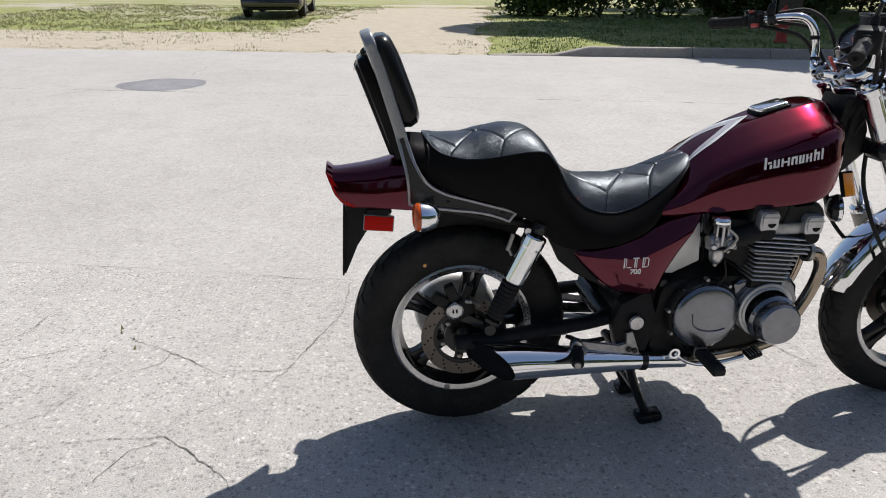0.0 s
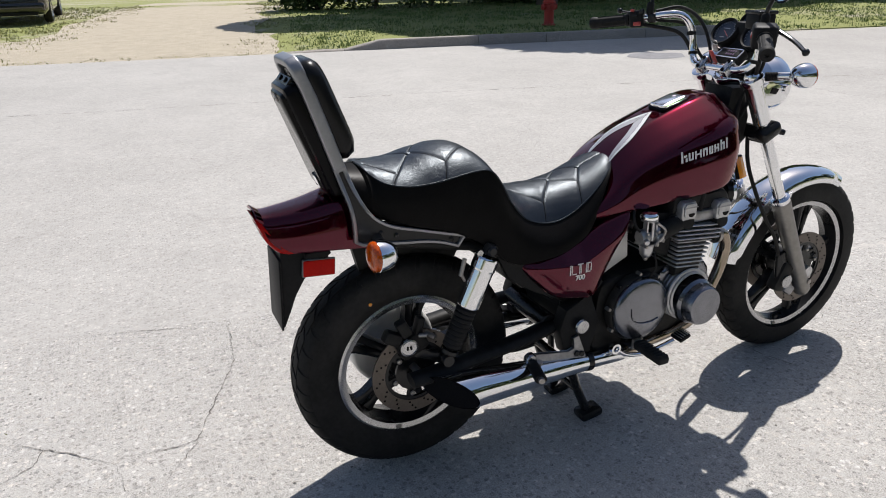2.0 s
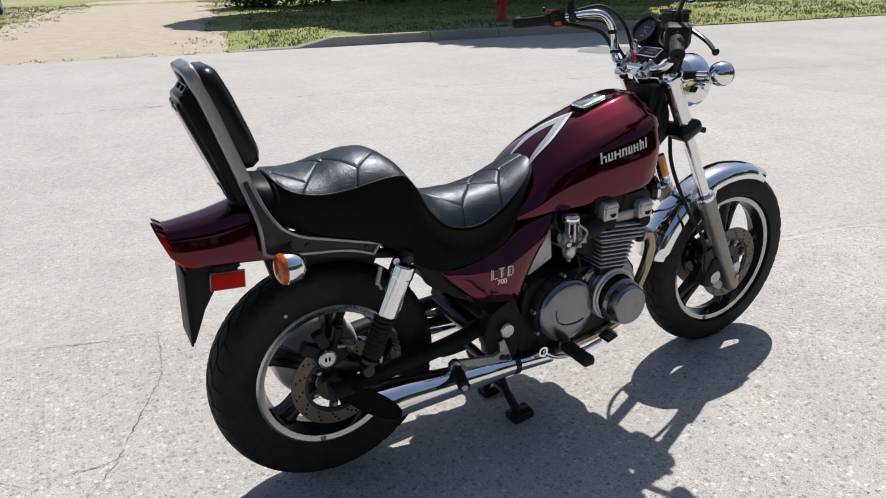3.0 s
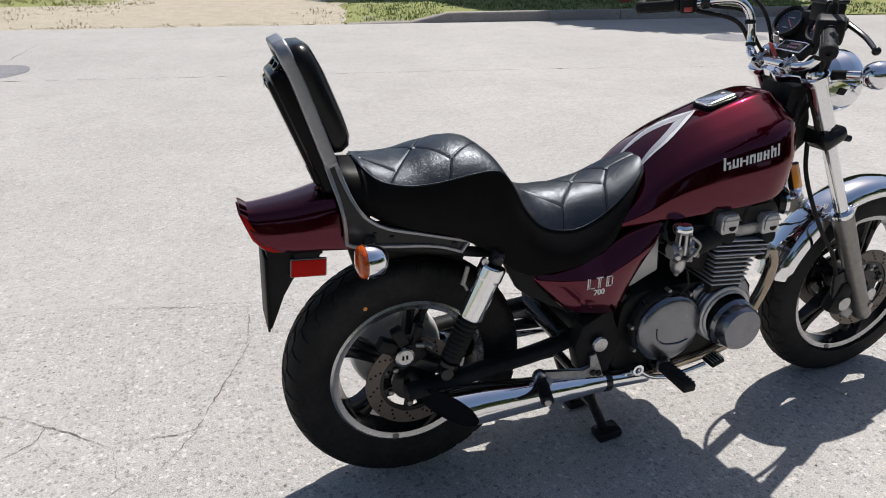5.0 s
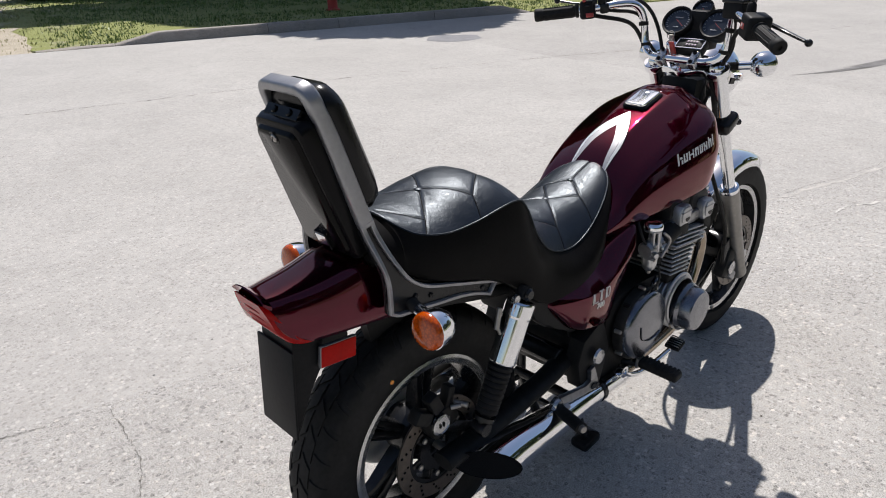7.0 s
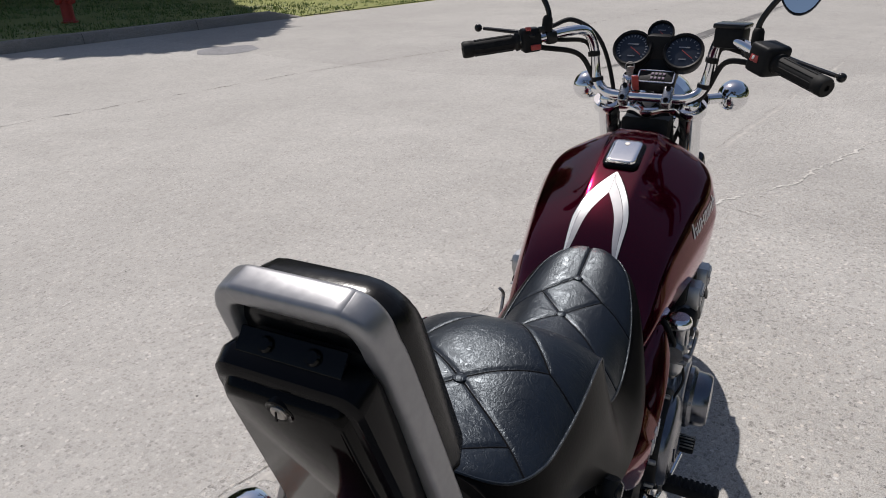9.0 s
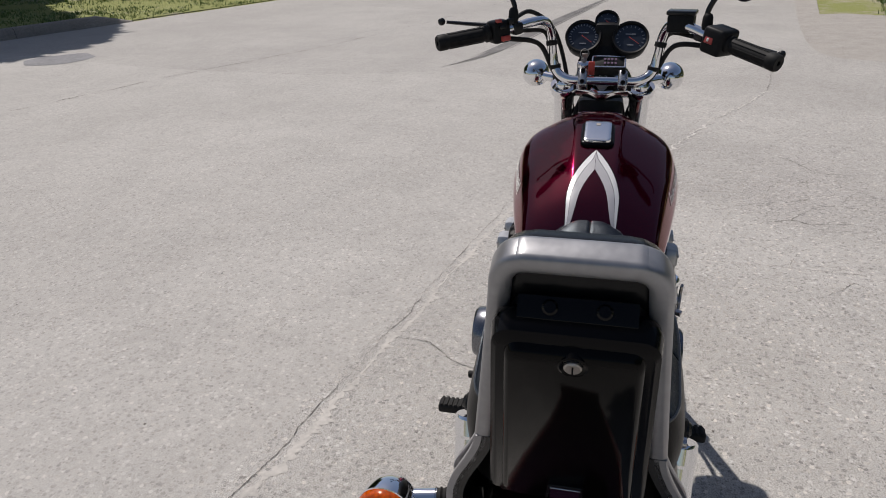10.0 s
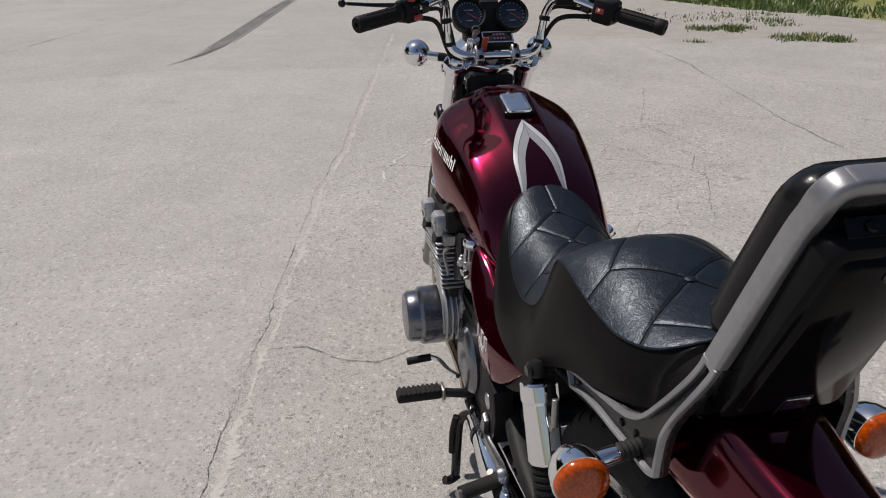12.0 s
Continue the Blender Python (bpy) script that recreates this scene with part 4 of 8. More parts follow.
# fuel tank
TANK_TOP = [(0.50, 0.738), (0.56, 0.772), (0.61, 0.815), (0.65, 0.862), (0.70, 0.903), (0.78, 0.946), (0.86, 0.977), (0.94, 1.002), (1.00, 1.013), (1.05, 1.005), (1.085, 0.965), (1.105, 0.90)]
TANK_LOW = [(0.50, 0.705), (0.65, 0.718), (0.80, 0.737), (0.95, 0.757), (1.02, 0.785), (1.08, 0.83), (1.105, 0.87)]
TANK_W = [(0.50, 0.130), (0.60, 0.150), (0.70, 0.168), (0.80, 0.186), (0.90, 0.200), (0.96, 0.202), (1.01, 0.185), (1.05, 0.143), (1.085, 0.085), (1.105, 0.045)]
TANK_SEC = [(0.0, 1.0), (0.25, 0.993), (0.29, 0.982), (0.53, 0.888), (0.75, 0.795), (0.85, 0.738), (0.905, 0.668), (0.978, 0.47), (0.998, 0.40), (0.99, 0.25), (0.965, 0.06), (0.94, 0.0), (0.45, 0.0), (0.30, 0.05)]



rings = []


def filleted(pts, reach):
    """A polyline with every corner rounded over a short reach and its runs divided."""
    out = [Vector(pts[0])]
    for a, b, c in zip(pts, pts[1:], pts[2:]):
        a, b, c = Vector(a), Vector(b), Vector(c)
        p = b + (a - b).normalized() * min(reach, 0.45 * (a - b).length)
        q = b + (c - b).normalized() * min(reach, 0.45 * (c - b).length)
        s = out[-1]
        out += [s.lerp(p, 0.33), s.lerp(p, 0.67)]
        out += [p * (1 - t) ** 2 + b * 2 * t * (1 - t) + q * t * t for t in (0, 0.25, 0.5, 0.75, 1)]
    return out + [Vector(pts[-1])]


SECTION = [(p.x, p.y) for p in filleted(TANK_SEC, 0.045)]
for i in range(110):
    x = 0.50 + 0.605 * (1 - (1 - i / 109) ** 1.2)
    w, top, low = curve_at(TANK_W, x), curve_at(TANK_TOP, x), curve_at(TANK_LOW, x)
    half = [Vector((x, w * a, low + (top - low) * b)) for a, b in SECTION]
    rings.append([Vector((p.x, -p.y, p.z)) for p in half] + [p for p in half[:0:-1]])
tank_bm = loft(rings)
for _ in range(2):
    bmesh.ops.smooth_vert(tank_bm, verts=list(tank_bm.verts), factor=0.5, use_axis_x=True, use_axis_y=True, use_axis_z=True)
tank = part("fuel_tank", tank_bm, PAINT, bike, "burgundy metallic teardrop fuel tank", sharp=70)

# filler cap
cap_m = pose(0.890, 0.0, 0.9865, 0, -16, 0)


def pillow(sx, sy, rad, layers):
    """A lid with rounded corners built up in layers: (height, inset)."""
    rings = []
    for h, inset in layers:
        ring = []
        for cx, cy, g0 in ((1, 1, 0), (-1, 1, 90), (-1, -1, 180), (1, -1, 270)):
            for g in range(0, 91, 15):
                r = max(0.001, rad - inset)
                ring.append(Vector((cx * (sx / 2 - rad) + r * math.cos(radians(g0 + g)), cy * (sy / 2 - rad) + r * math.sin(radians(g0 + g)), h)))
        rings.append(ring)
    return loft(rings)


bm = pillow(0.104, 0.078, 0.016, [(-0.012, 0.0), (0.003, 0.0), (0.006, 0.003), (0.0065, 0.006)])
bmesh.ops.transform(bm, matrix=cap_m, verts=bm.verts)
cap = part("filler_base", bm, GLOSSBLACK, bike, "black filler surround")
bm = pillow(0.092, 0.064, 0.012, [(0.004, 0.0), (0.0095, 0.0), (0.0118, 0.001), (0.0128, 0.003), (0.0132, 0.008)])
bmesh.ops.transform(bm, matrix=cap_m, verts=bm.verts)
part("filler_cap", bm, BRUSHED, cap, "square chrome fuel cap")
bm = lathe([(0, 0.0125), (0.005, 0.0125), (0.0055, 0.0140), (0, 0.0140)], (0.026, 0, 0), (0, 0, 1), 16)
box(-0.0455, 0, 0.007, 0.004, 0.02, 0.006, 0.001, bm=bm)
bmesh.ops.transform(bm, matrix=cap_m, verts=bm.verts)
pieces("keyhole", bm, STEEL, cap)


def onto_tank(bm, reach=0.05, lift=0.0012):
    """Drops a flat mesh of x, y onto the real skin of the tank from above."""
    dg = tank_tree
    for v in bm.verts:
        hit = dg.ray_cast(Vector((v.co.x, v.co.y, 1.3)), Vector((0, 0, -1)))
        if hit[0] is not None:
            v.co = hit[0] + hit[1] * lift
    return bm


from mathutils.bvhtree import BVHTree
_tb = bmesh.new()
_tb.from_mesh(tank.data)
tank_tree = BVHTree.FromBMesh(_tb)
_tb.free()


def flame_band(sgn, inner, outer):
    """One leg of the pointed band on the tank's top; widths run from tip to tail."""
    bm = bmesh.new()
    last = None
    for i in range(33):
        t = i / 32
        x = 0.829 - 0.199 * t
        a = 0.058 * math.sin(min(1.0, t * 1.35) * math.pi / 2) ** 0.9 - 0.012 * max(0, t - 0.6)
        thick = 0.035 * (1 - t) ** 0.55 * min(1.0, t * 5 + 0.15)
        y0, y1 = a - thick * (1 - inner), a - thick * (1 - outer)
        row = [bm.verts.new((x, sgn * max(0.0003, y0 + (y1 - y0) * k / 3), 1.0)) for k in range(4)]
        if last:
            for k in range(3):
                bm.faces.new((last[k], last[k + 1], row[k + 1], row[k]))
        last = row
    return onto_tank(bm)


for sgn in (-1, 1):
    part("tank_stripe", flame_band(sgn, 0.50, 0.965), SILVERMARK, tank, "silver pointed stripe")
    part("stripe_line", flame_band(sgn, 0.46, 0.50), GLOSSBLACK, tank, "thin black line between the stripes")
    part("stripe_line", flame_band(sgn, 0.965, 1.05), GLOSSBLACK, tank, "thin black stripe outline")
    part("tank_stripe", flame_band(sgn, -0.35, 0.46), GREYMARK, tank, "grey inner pointed stripe")


def badge(bars, place, height, lift, material, name, label, sgn):
    """Upright bars of a maker's mark set on the tank's flank, with no letters."""
    bm = bmesh.new()
    for u0, u1, v0, v1, lean in bars:
        n = 3
        grid = []
        for j in range(n + 1):
            row = []
            for i in range(n + 1):
                u = u0 + (u1 - u0) * i / n
                v = v0 + (v1 - v0) * j / n
                x = place[0] + (u if sgn < 0 else 1 - u) * place[1] + (lean * (v - 0.5)) * 0.0006
                z = place[2] + (v - 0.5) * height + ((u if sgn < 0 else 1 - u) - 0.5) * 0.034
                hit = tank_tree.ray_cast(Vector((x, sgn * 0.5, z)), Vector((0, -sgn, 0)))
                p = hit[0] + hit[1] * lift if hit[0] is not None else Vector((x, sgn * 0.19, z))
                row.append(bm.verts.new(p))
            grid.append(row)
        for j in range(n):
            for i in range(n):
                bm.faces.new((grid[j][i], grid[j][i + 1], grid[j + 1][i + 1], grid[j + 1][i]))
    pieces(name, bm, material, tank, label)


MARK = [(0.0, 0.04, 0.0, 1.0, 4), (0.055, 0.115, 0.42, 0.62, 4), (0.085, 0.125, 0.0, 0.34, 4)]
for k, (a, wide) in enumerate(((0.145, 0.10), (0.27, 0.135), (0.43, 0.10), (0.555, 0.085), (0.665, 0.10), (0.795, 0.095), (0.92, 0.045))):
    tall = 0.95 if a in (0.795, 0.92) else 0.72
    MARK.append((a, a + 0.036, 0.0, tall, 4))
    if wide > 0.06:
        MARK.append((a + wide - 0.034, a + wide, 0.0, 0.72, 4))
        MARK.append((a + 0.036, a + wide - 0.034, (0.0, 0.30, 0.52)[k % 3], (0.16, 0.45, 0.72)[k % 3], 4))
for sgn in (-1, 1):
    badge(MARK, (0.797, 0.160, 0.884), 0.030, 0.0016, WHITE, "emblem_bar", "raised white bar of the maker's mark", sgn)

# seat
SEAT_TOP = [(-0.15, 0.937), (-0.118, 0.934), (-0.06, 0.928), (0.0, 0.931), (0.06, 0.946), (0.12, 0.953), (0.165, 0.947), (0.20, 0.926), (0.235, 0.883), (0.27, 0.838), (0.32, 0.808), (0.40, 0.802), (0.48, 0.808), (0.55, 0.826), (0.60, 0.845), (0.635, 0.858), (0.655, 0.862), (0.668, 0.862)]
SEAT_EDGE = [(-0.15, 0.936), (-0.118, 0.932), (-0.10, 0.915), (-0.08, 0.902), (-0.05, 0.894), (0.0, 0.889), (0.06, 0.893), (0.12, 0.902), (0.17, 0.906), (0.205, 0.898), (0.235, 0.862), (0.27, 0.800), (0.32, 0.748), (0.40, 0.726), (0.46, 0.738), (0.52, 0.768), (0.58, 0.806), (0.62, 0.834), (0.655, 0.853), (0.668, 0.856)]
SEAT_W = [(-0.15, 0.002), (-0.118, 0.004), (-0.112, 0.048), (-0.104, 0.072), (-0.088, 0.098), (-0.06, 0.117), (-0.03, 0.127), (0.0, 0.131), (0.10, 0.136), (0.18, 0.134), (0.26, 0.128), (0.35, 0.128), (0.45, 0.124), (0.52, 0.115), (0.58, 0.098), (0.62, 0.077), (0.65, 0.046), (0.663, 0.022), (0.668, 0.004)]
SEAT_LOW = [(-0.168, 0.865), (-0.12, 0.838), (-0.07, 0.808), (0.0, 0.785), (0.08, 0.763), (0.16, 0.722), (0.22, 0.670), (0.27, 0.642), (0.32, 0.640), (0.40, 0.646), (0.46, 0.664), (0.52, 0.695), (0.57, 0.76), (0.60, 0.80), (0.64, 0.838), (0.668, 0.85)]
SEAT_LW = [(-0.168, 0.092), (-0.15, 0.100), (-0.12, 0.110), (-0.08, 0.119), (0.0, 0.136), (0.12, 0.150), (0.24, 0.165), (0.35, 0.172), (0.45, 0.166), (0.52, 0.148), (0.60, 0.10), (0.64, 0.06), (0.668, 0.008)]


def seat_point(x, f):
    """The cushion's skin; f from 0 on the spine to 1 at its edge."""
    zt, ze, w = curve_at(SEAT_TOP, x), curve_at(SEAT_EDGE, x), curve_at(SEAT_W, x)
    return Vector((x, w * f, ze + (zt - ze) * (1 - abs(f) ** 2.7)))


XS = [-0.118 + 0.786 * (k / 90) ** 1.25 for k in range(91)]
BUTTONS = [0.567, 0.464, 0.030]


def stitch_lines():
    out = []
    for s in (-1, 1):
        out += [[(0.567, 0), (0.526, s * 0.058)], [(0.526, s * 0.058), (0.464, 0)], [(0.526, s * 0.058), (0.505, s * 0.116)],
                [(0.464, 0), (0.395, s * 0.088)], [(0.395, s * 0.088), (0.380, s * 0.127)], [(0.395, s * 0.088), (0.30, s * 0.028)],
                [(0.030, 0), (0.093, s * 0.094)], [(0.093, s * 0.094), (0.182, s * 0.022)], [(0.093, s * 0.094), (0.075, s * 0.134)],
                [(0.030, 0), (-0.036, s * 0.090)], [(-0.036, s * 0.090), (-0.058, s * 0.117)], [(-0.036, s * 0.090), (-0.10, s * 0.02)]]
    out += [[(0.664, 0), (0.567, 0)]]
    return out


def near_line(x, y):
    best = 1.0
    for (x0, y0), (x1, y1) in STITCH:
        dx, dy = x1 - x0, y1 - y0
        t = max(0, min(1, ((x - x0) * dx + (y - y0) * dy) / (dx * dx + dy * dy)))
        best = min(best, math.hypot(x - x0 - t * dx, y - y0 - t * dy))
    for bx in BUTTONS:
        best = min(best, 0.75 * math.hypot(x - bx, y))
    return best


STITCH = stitch_lines()


def cushion_point(x, f):
    p = seat_point(x, f)
    d = near_line(p.x, p.y)
    p.z -= 0.0022 * math.exp(-(d / 0.0032) ** 2) - 0.0026 * (1 - math.exp(-(d / 0.030) ** 2)) * (1 - abs(f) ** 6)
    return p


XF = [-0.118 + 0.786 * (k / 330) ** 1.1 for k in range(331)]
FF = [0.5 * (math.sin(math.pi / 2 * k / 60) + k / 60) for k in range(-60, 61)]
bm = loft([[cushion_point(x, f) for f in FF] for x in XF], closed=False, caps=False)
seat = part("seat", bm, VINYL, bike, "two-level black vinyl seat with quilted stitching", sharp=80)
bm = bmesh.new()
for (x0, y0), (x1, y1) in STITCH:
    pts = []
    for k in range(9):
        t = k / 8
        x, y = x0 + (x1 - x0) * t, y0 + (y1 - y0) * t
        f = y / curve_at(SEAT_W, x)
        pts.append(cushion_point(x, max(-1, min(1, f))) + Vector((0, 0, 0.0004)))
    tube(pts, 0.0012, 1, 6, bm=bm, flat=0.6, up=(0, 0, 1))
pieces("stitching", bm, THREAD, seat, "dark quilting seam")
for bx in BUTTONS:
    p = cushion_point(bx, 0)
    part("button", lathe([(0, 0.0038), (0.006, 0.0034), (0.009, 0.0016), (0.0096, -0.002)], p, (0, 0, 1), 20), VINYL, seat, "covered seat button")
for sgn in (-1, 1):
    part("piping", tube([seat_point(x, sgn) + Vector((0, sgn * 0.001, 0)) for x in XS], 0.0019, 1, 6), VINYL, seat, "thin vinyl piping")
rows = []
for x in [-0.168, -0.167, -0.164, -0.158, -0.15, -0.14, -0.132, -0.125] + XS:
    w, ze, zl, wl = curve_at(SEAT_W, x), curve_at(SEAT_EDGE, x), curve_at(SEAT_LOW, x), curve_at(SEAT_LW, x)
    zl = min(zl, ze - 0.002)
    shoulder = max(0.0, min(1.0, (wl - w - 0.025) / 0.04)) if x < 0.1 else 0.0
    tuck = 0.010 * max(0.0, 1 - (x + 0.168) / 0.010) ** 0.5 if x < -0.158 else 0.0
    half = []
    for k in range(15):
        t = k / 14
        round_ = (1 - (1 - t) ** 2.6) * shoulder + t * (1 - shoulder)
        half.append(Vector((x, max(0.002, w + (wl - w) * round_ + 0.010 * math.sin(math.pi * t) * min(1, w / 0.1) - tuck * t), ze + (zl - ze) * (t + shoulder * 0.5 * t * (t - 1)) - tuck)))
    half.append(Vector((x, wl * 0.93, zl - 0.004)))
    rows.append(half)
for sgn in (-1, 1):
    bm = loft([[Vector((p.x, sgn * p.y, p.z - 0.001)) for p in r] for r in rows], closed=False, caps=False)
    part("seat_skirt", bm, SKIRT, seat, "smooth black vinyl seat side")
bm = loft([[Vector((r[-1].x, r[-1].y * f, r[-1].z)) for f in (-1, -0.5, 0, 0.5, 1)] for r in rows], closed=False, caps=False)
part("seat_base", bm, MATTBLACK, seat)
bm = bmesh.new()
bm.faces.new([bm.verts.new(p) for p in rows[0]] + [bm.verts.new((p.x, -p.y, p.z)) for p in rows[0][::-1]])
part("seat_back_edge", bm, SKIRT, seat)

# side covers
for sgn in (-1, 1):
    part("frame_panel", slab([(0.200, 0.700), (0.212, 0.675), (0.252, 0.595), (0.296, 0.558), (0.345, 0.543), (0.400, 0.500), (0.450, 0.500), (0.450, 0.66), (0.30, 0.70)], min(sgn * 0.120, sgn * 0.150), max(sgn * 0.120, sgn * 0.150), 0.008), MATTBLACK, bike, "black panel between the seat and the frame")
    outline = [(0.284, 0.636), (0.345, 0.654), (0.43, 0.664), (0.51, 0.684), (0.575, 0.710), (0.648, 0.728), (0.626, 0.682), (0.592, 0.626), (0.560, 0.562), (0.531, 0.493), (0.465, 0.496), (0.390, 0.518), (0.332, 0.568), (0.294, 0.610)]
    ctr = Vector((0.46, 0, 0.60))
    rings = []
    rim = [(0.97, 0.130), (0.99, 0.155), (1.0, 0.163), (0.998, 0.168), (0.985, 0.173), (0.965, 0.177), (0.94, 0.180)]
    face = [(0.94 - 0.92 * k / 26, 0.190 - 0.010 * (1 - k / 26) ** 3) for k in range(1, 27)]
    smooth_out = smooth_path([(x, 0, z) for x, z in outline + [outline[0]]], 7)[:-1]
    for sc, y in rim + face:
        ring = []
        for q in smooth_out:
            p = ctr + (q - ctr) * sc
            fold = 0.612 + 0.06 * max(0.0, 0.36 - p.x) + 0.48 * max(0.0, p.x - 0.475)
            lift = 0.62 * max(0.0, p.z - fold) + 0.06 * max(0.0, fold - 0.015 - p.z) + 0.20 * max(0.0, 0.415 - p.x)
            ring.append(Vector((p.x, sgn * (y - lift), p.z)))
        rings.append(ring)
    cover_bm = loft(rings)
    cover_tree = BVHTree.FromBMesh(cover_bm)
    cover = part("side_cover", cover_bm, PAINT, bike, "burgundy metallic side cover with a model badge", sharp=50)
    bm = bmesh.new()
    y = sgn * 0.1870
    for x, z, sx, sz in ((0.4245, 0.600, 0.0035, 0.030), (0.430, 0.600, 0.0022, 0.028), (0.4395, 0.5865, 0.013, 0.0032), (0.4555, 0.600, 0.0035, 0.030), (0.4605, 0.600, 0.0022, 0.028), (0.458, 0.6135, 0.019, 0.0032), (0.4785, 0.600, 0.0035, 0.030), (0.4835, 0.600, 0.0022, 0.028), (0.4945, 0.600, 0.0032, 0.022), (0.4865, 0.6135, 0.013, 0.003), (0.4865, 0.5865, 0.013, 0.003)):
        xx = x if sgn < 0 else 0.914 - x
        on = cover_tree.ray_cast(Vector((xx, sgn * 0.4, z)), Vector((0, -sgn, 0)))
        box(xx, on[0].y + sgn * 0.0004, z, sx, 0.0024, sz, 0.0005, segs=1, bm=bm)
    pieces("badge_bar", bm, SILVERMARK, cover, "silver emblem bar")
    fc = bpy.data.curves.new("badge_number", 'FONT')
    fc.body, fc.size, fc.extrude, fc.align_x, fc.offset = "700", 0.021, 0.001, 'CENTER', 0.0008
    tmp = bpy.data.objects.new("tmp", fc)
    scene.collection.objects.link(tmp)
    me = bpy.data.meshes.new_from_object(tmp.evaluated_get(bpy.context.evaluated_depsgraph_get()))
    bpy.data.objects.remove(tmp)
    me.transform(Matrix.Translation((0.460, cover_tree.ray_cast(Vector((0.46, sgn * 0.4, 0.574)), Vector((0, -sgn, 0)))[0].y + sgn * 0.0004, 0.566)) @ Euler((radians(90), 0, 0 if sgn < 0 else radians(180))).to_matrix().to_4x4())
    me.materials.append(WHITE)
    nb = new("badge_number", me)
    nb.parent = cover
    if sgn < 0:
        part("carburettor_panel", slab([(0.55, 0.540), (0.66, 0.700), (0.669, 0.665), (0.679, 0.571), (0.60, 0.534)], -0.124, -0.118, 0.001), PANEL, bike, "bright flat alloy panel beside the carburettors")

# tail fender
TAIL_TOP = [(-0.385, 0.845), (-0.372, 0.843), (-0.358, 0.8415), (-0.34, 0.842), (-0.26, 0.853), (-0.18, 0.872), (-0.10, 0.885)]
TAIL_LOW = [(-0.385, 0.775), (-0.35, 0.752), (-0.28, 0.745), (-0.20, 0.742), (-0.10, 0.735)]
TAIL_W = [(-0.385, 0.052), (-0.34, 0.066), (-0.26, 0.082), (-0.18, 0.093), (-0.10, 0.098)]
LAMP_TOP = [(-0.384, 0.838), (-0.372, 0.830), (-0.356, 0.790), (-0.334, 0.764), (-0.300, 0.747), (-0.290, 0.740)]


def tail_half(x, b):
    """Half width of the tail at x, b of the way up its side."""
    side = [(0.0, 0.93), (0.02, 0.985), (0.15, 1.0), (0.42, 0.96), (0.72, 0.86), (0.90, 0.74), (0.97, 0.6), (1.0, 0.35)]
    for (b0, a0), (b1, a1) in zip(side, side[1:]):
        if b <= b1:
            return curve_at(TAIL_W, x) * (a0 + (a1 - a0) * (b - b0) / (b1 - b0))
    return 0.0


rings = []
for k in range(40):
    x = -0.372 + 0.272 * k / 39
    zt, zl = curve_at(TAIL_TOP, x), curve_at(TAIL_LOW, x)
    b0 = max(0.0, min(0.9, (curve_at(LAMP_TOP, x) - zl) / (zt - zl))) if x < -0.29 else 0.0
    ups = [b0 + (1.0 - b0) * (j / 14) ** 0.8 for j in range(15)]
    side = [Vector((x, tail_half(x, b), zl + (zt - zl) * b)) for b in ups] + [Vector((x, tail_half(x, 1.0) * 0.5, zt + 0.0006))]
    skin = side + [Vector((p.x, -p.y, p.z)) for p in side[::-1]]
    inner = [Vector((p.x, p.y * 0.94, p.z - 0.004 * min(1.0, (p.z - zl) / 0.02))) for p in skin[::-1]]
    rings.append(skin + inner)
tail = part("tail_fender", loft(rings), PAINT, bike, "burgundy metallic tail fender", sharp=50)
rings = []
for k in range(13):
    t = k / 12
    x = -0.384 + 0.084 * t
    zt, zl = curve_at(TAIL_TOP, x), curve_at(TAIL_LOW, x)
    hi = min(0.93, (curve_at(LAMP_TOP, x) - zl) / (zt - zl))
    push = 0.0022 * min(1.0, (1 - t) * 4)
    outer = [Vector((x + 0.026 * (1 - t) * (1 - hi * j / 9), tail_half(x, hi * j / 9) + push, zl + (zt - zl) * hi * j / 9)) for j in range(10)]
    sec = outer[::-1] + [Vector((p.x, -p.y, p.z)) for p in outer]
    rings.append(sec)
lamp = part("tail_lamp", loft(rings), REDLENS, tail, "wrap-around red tail lamp lens")
for k in range(3):
    z = 0.815 - 0.017 * k
    w = 0.030 + 0.003 * k
    x = -0.3805 + 0.024 * (0.838 - z) / 0.065
    part("lamp_rib", strip([(x + 0.004, -w, z), (x, -w * 0.7, z), (x, w * 0.7, z), (x + 0.004, w, z)], 0.004, 0.004, (1, 0, 0), 3), REDLENS, lamp, "raised rib of the red lens")
# turned-up rear lip of the fender
lip = []
for k in range(21):
    y = -0.052 + 0.104 * k / 20
    drop = 0.012 * (abs(y) / 0.052) ** 3
    lip.append([Vector((-0.371, y, 0.8435 - drop)), Vector((-0.379, y, 0.8535 - drop)), Vector((-0.377, y, 0.8555 - drop)), Vector((-0.362, y, 0.8450 - drop)), Vector((-0.362, y, 0.8380 - drop))])
part("fender_lip", loft(lip), PAINT, tail, "turned-up burgundy fender lip")
part("inner_fender", tube([(-0.13, 0, 0.672), (-0.06, 0, 0.688), (0.02, 0, 0.689), (0.10, 0, 0.670), (0.16, 0, 0.640)], 0.075, 6, 12, flat=0.18, up=(0, 1, 0)), MATTBLACK, bike, "black inner rear fender")
bk = part("plate_bracket", slab([(-0.332, 0.748), (-0.21, 0.742), (-0.205, 0.722), (-0.262, 0.695), (-0.283, 0.668), (-0.303, 0.628), (-0.322, 0.582), (-0.337, 0.545), (-0.343, 0.545), (-0.338, 0.64)], -0.052, 0.052, 0.004), MATTBLACK, bike, "black number plate bracket with no plate")
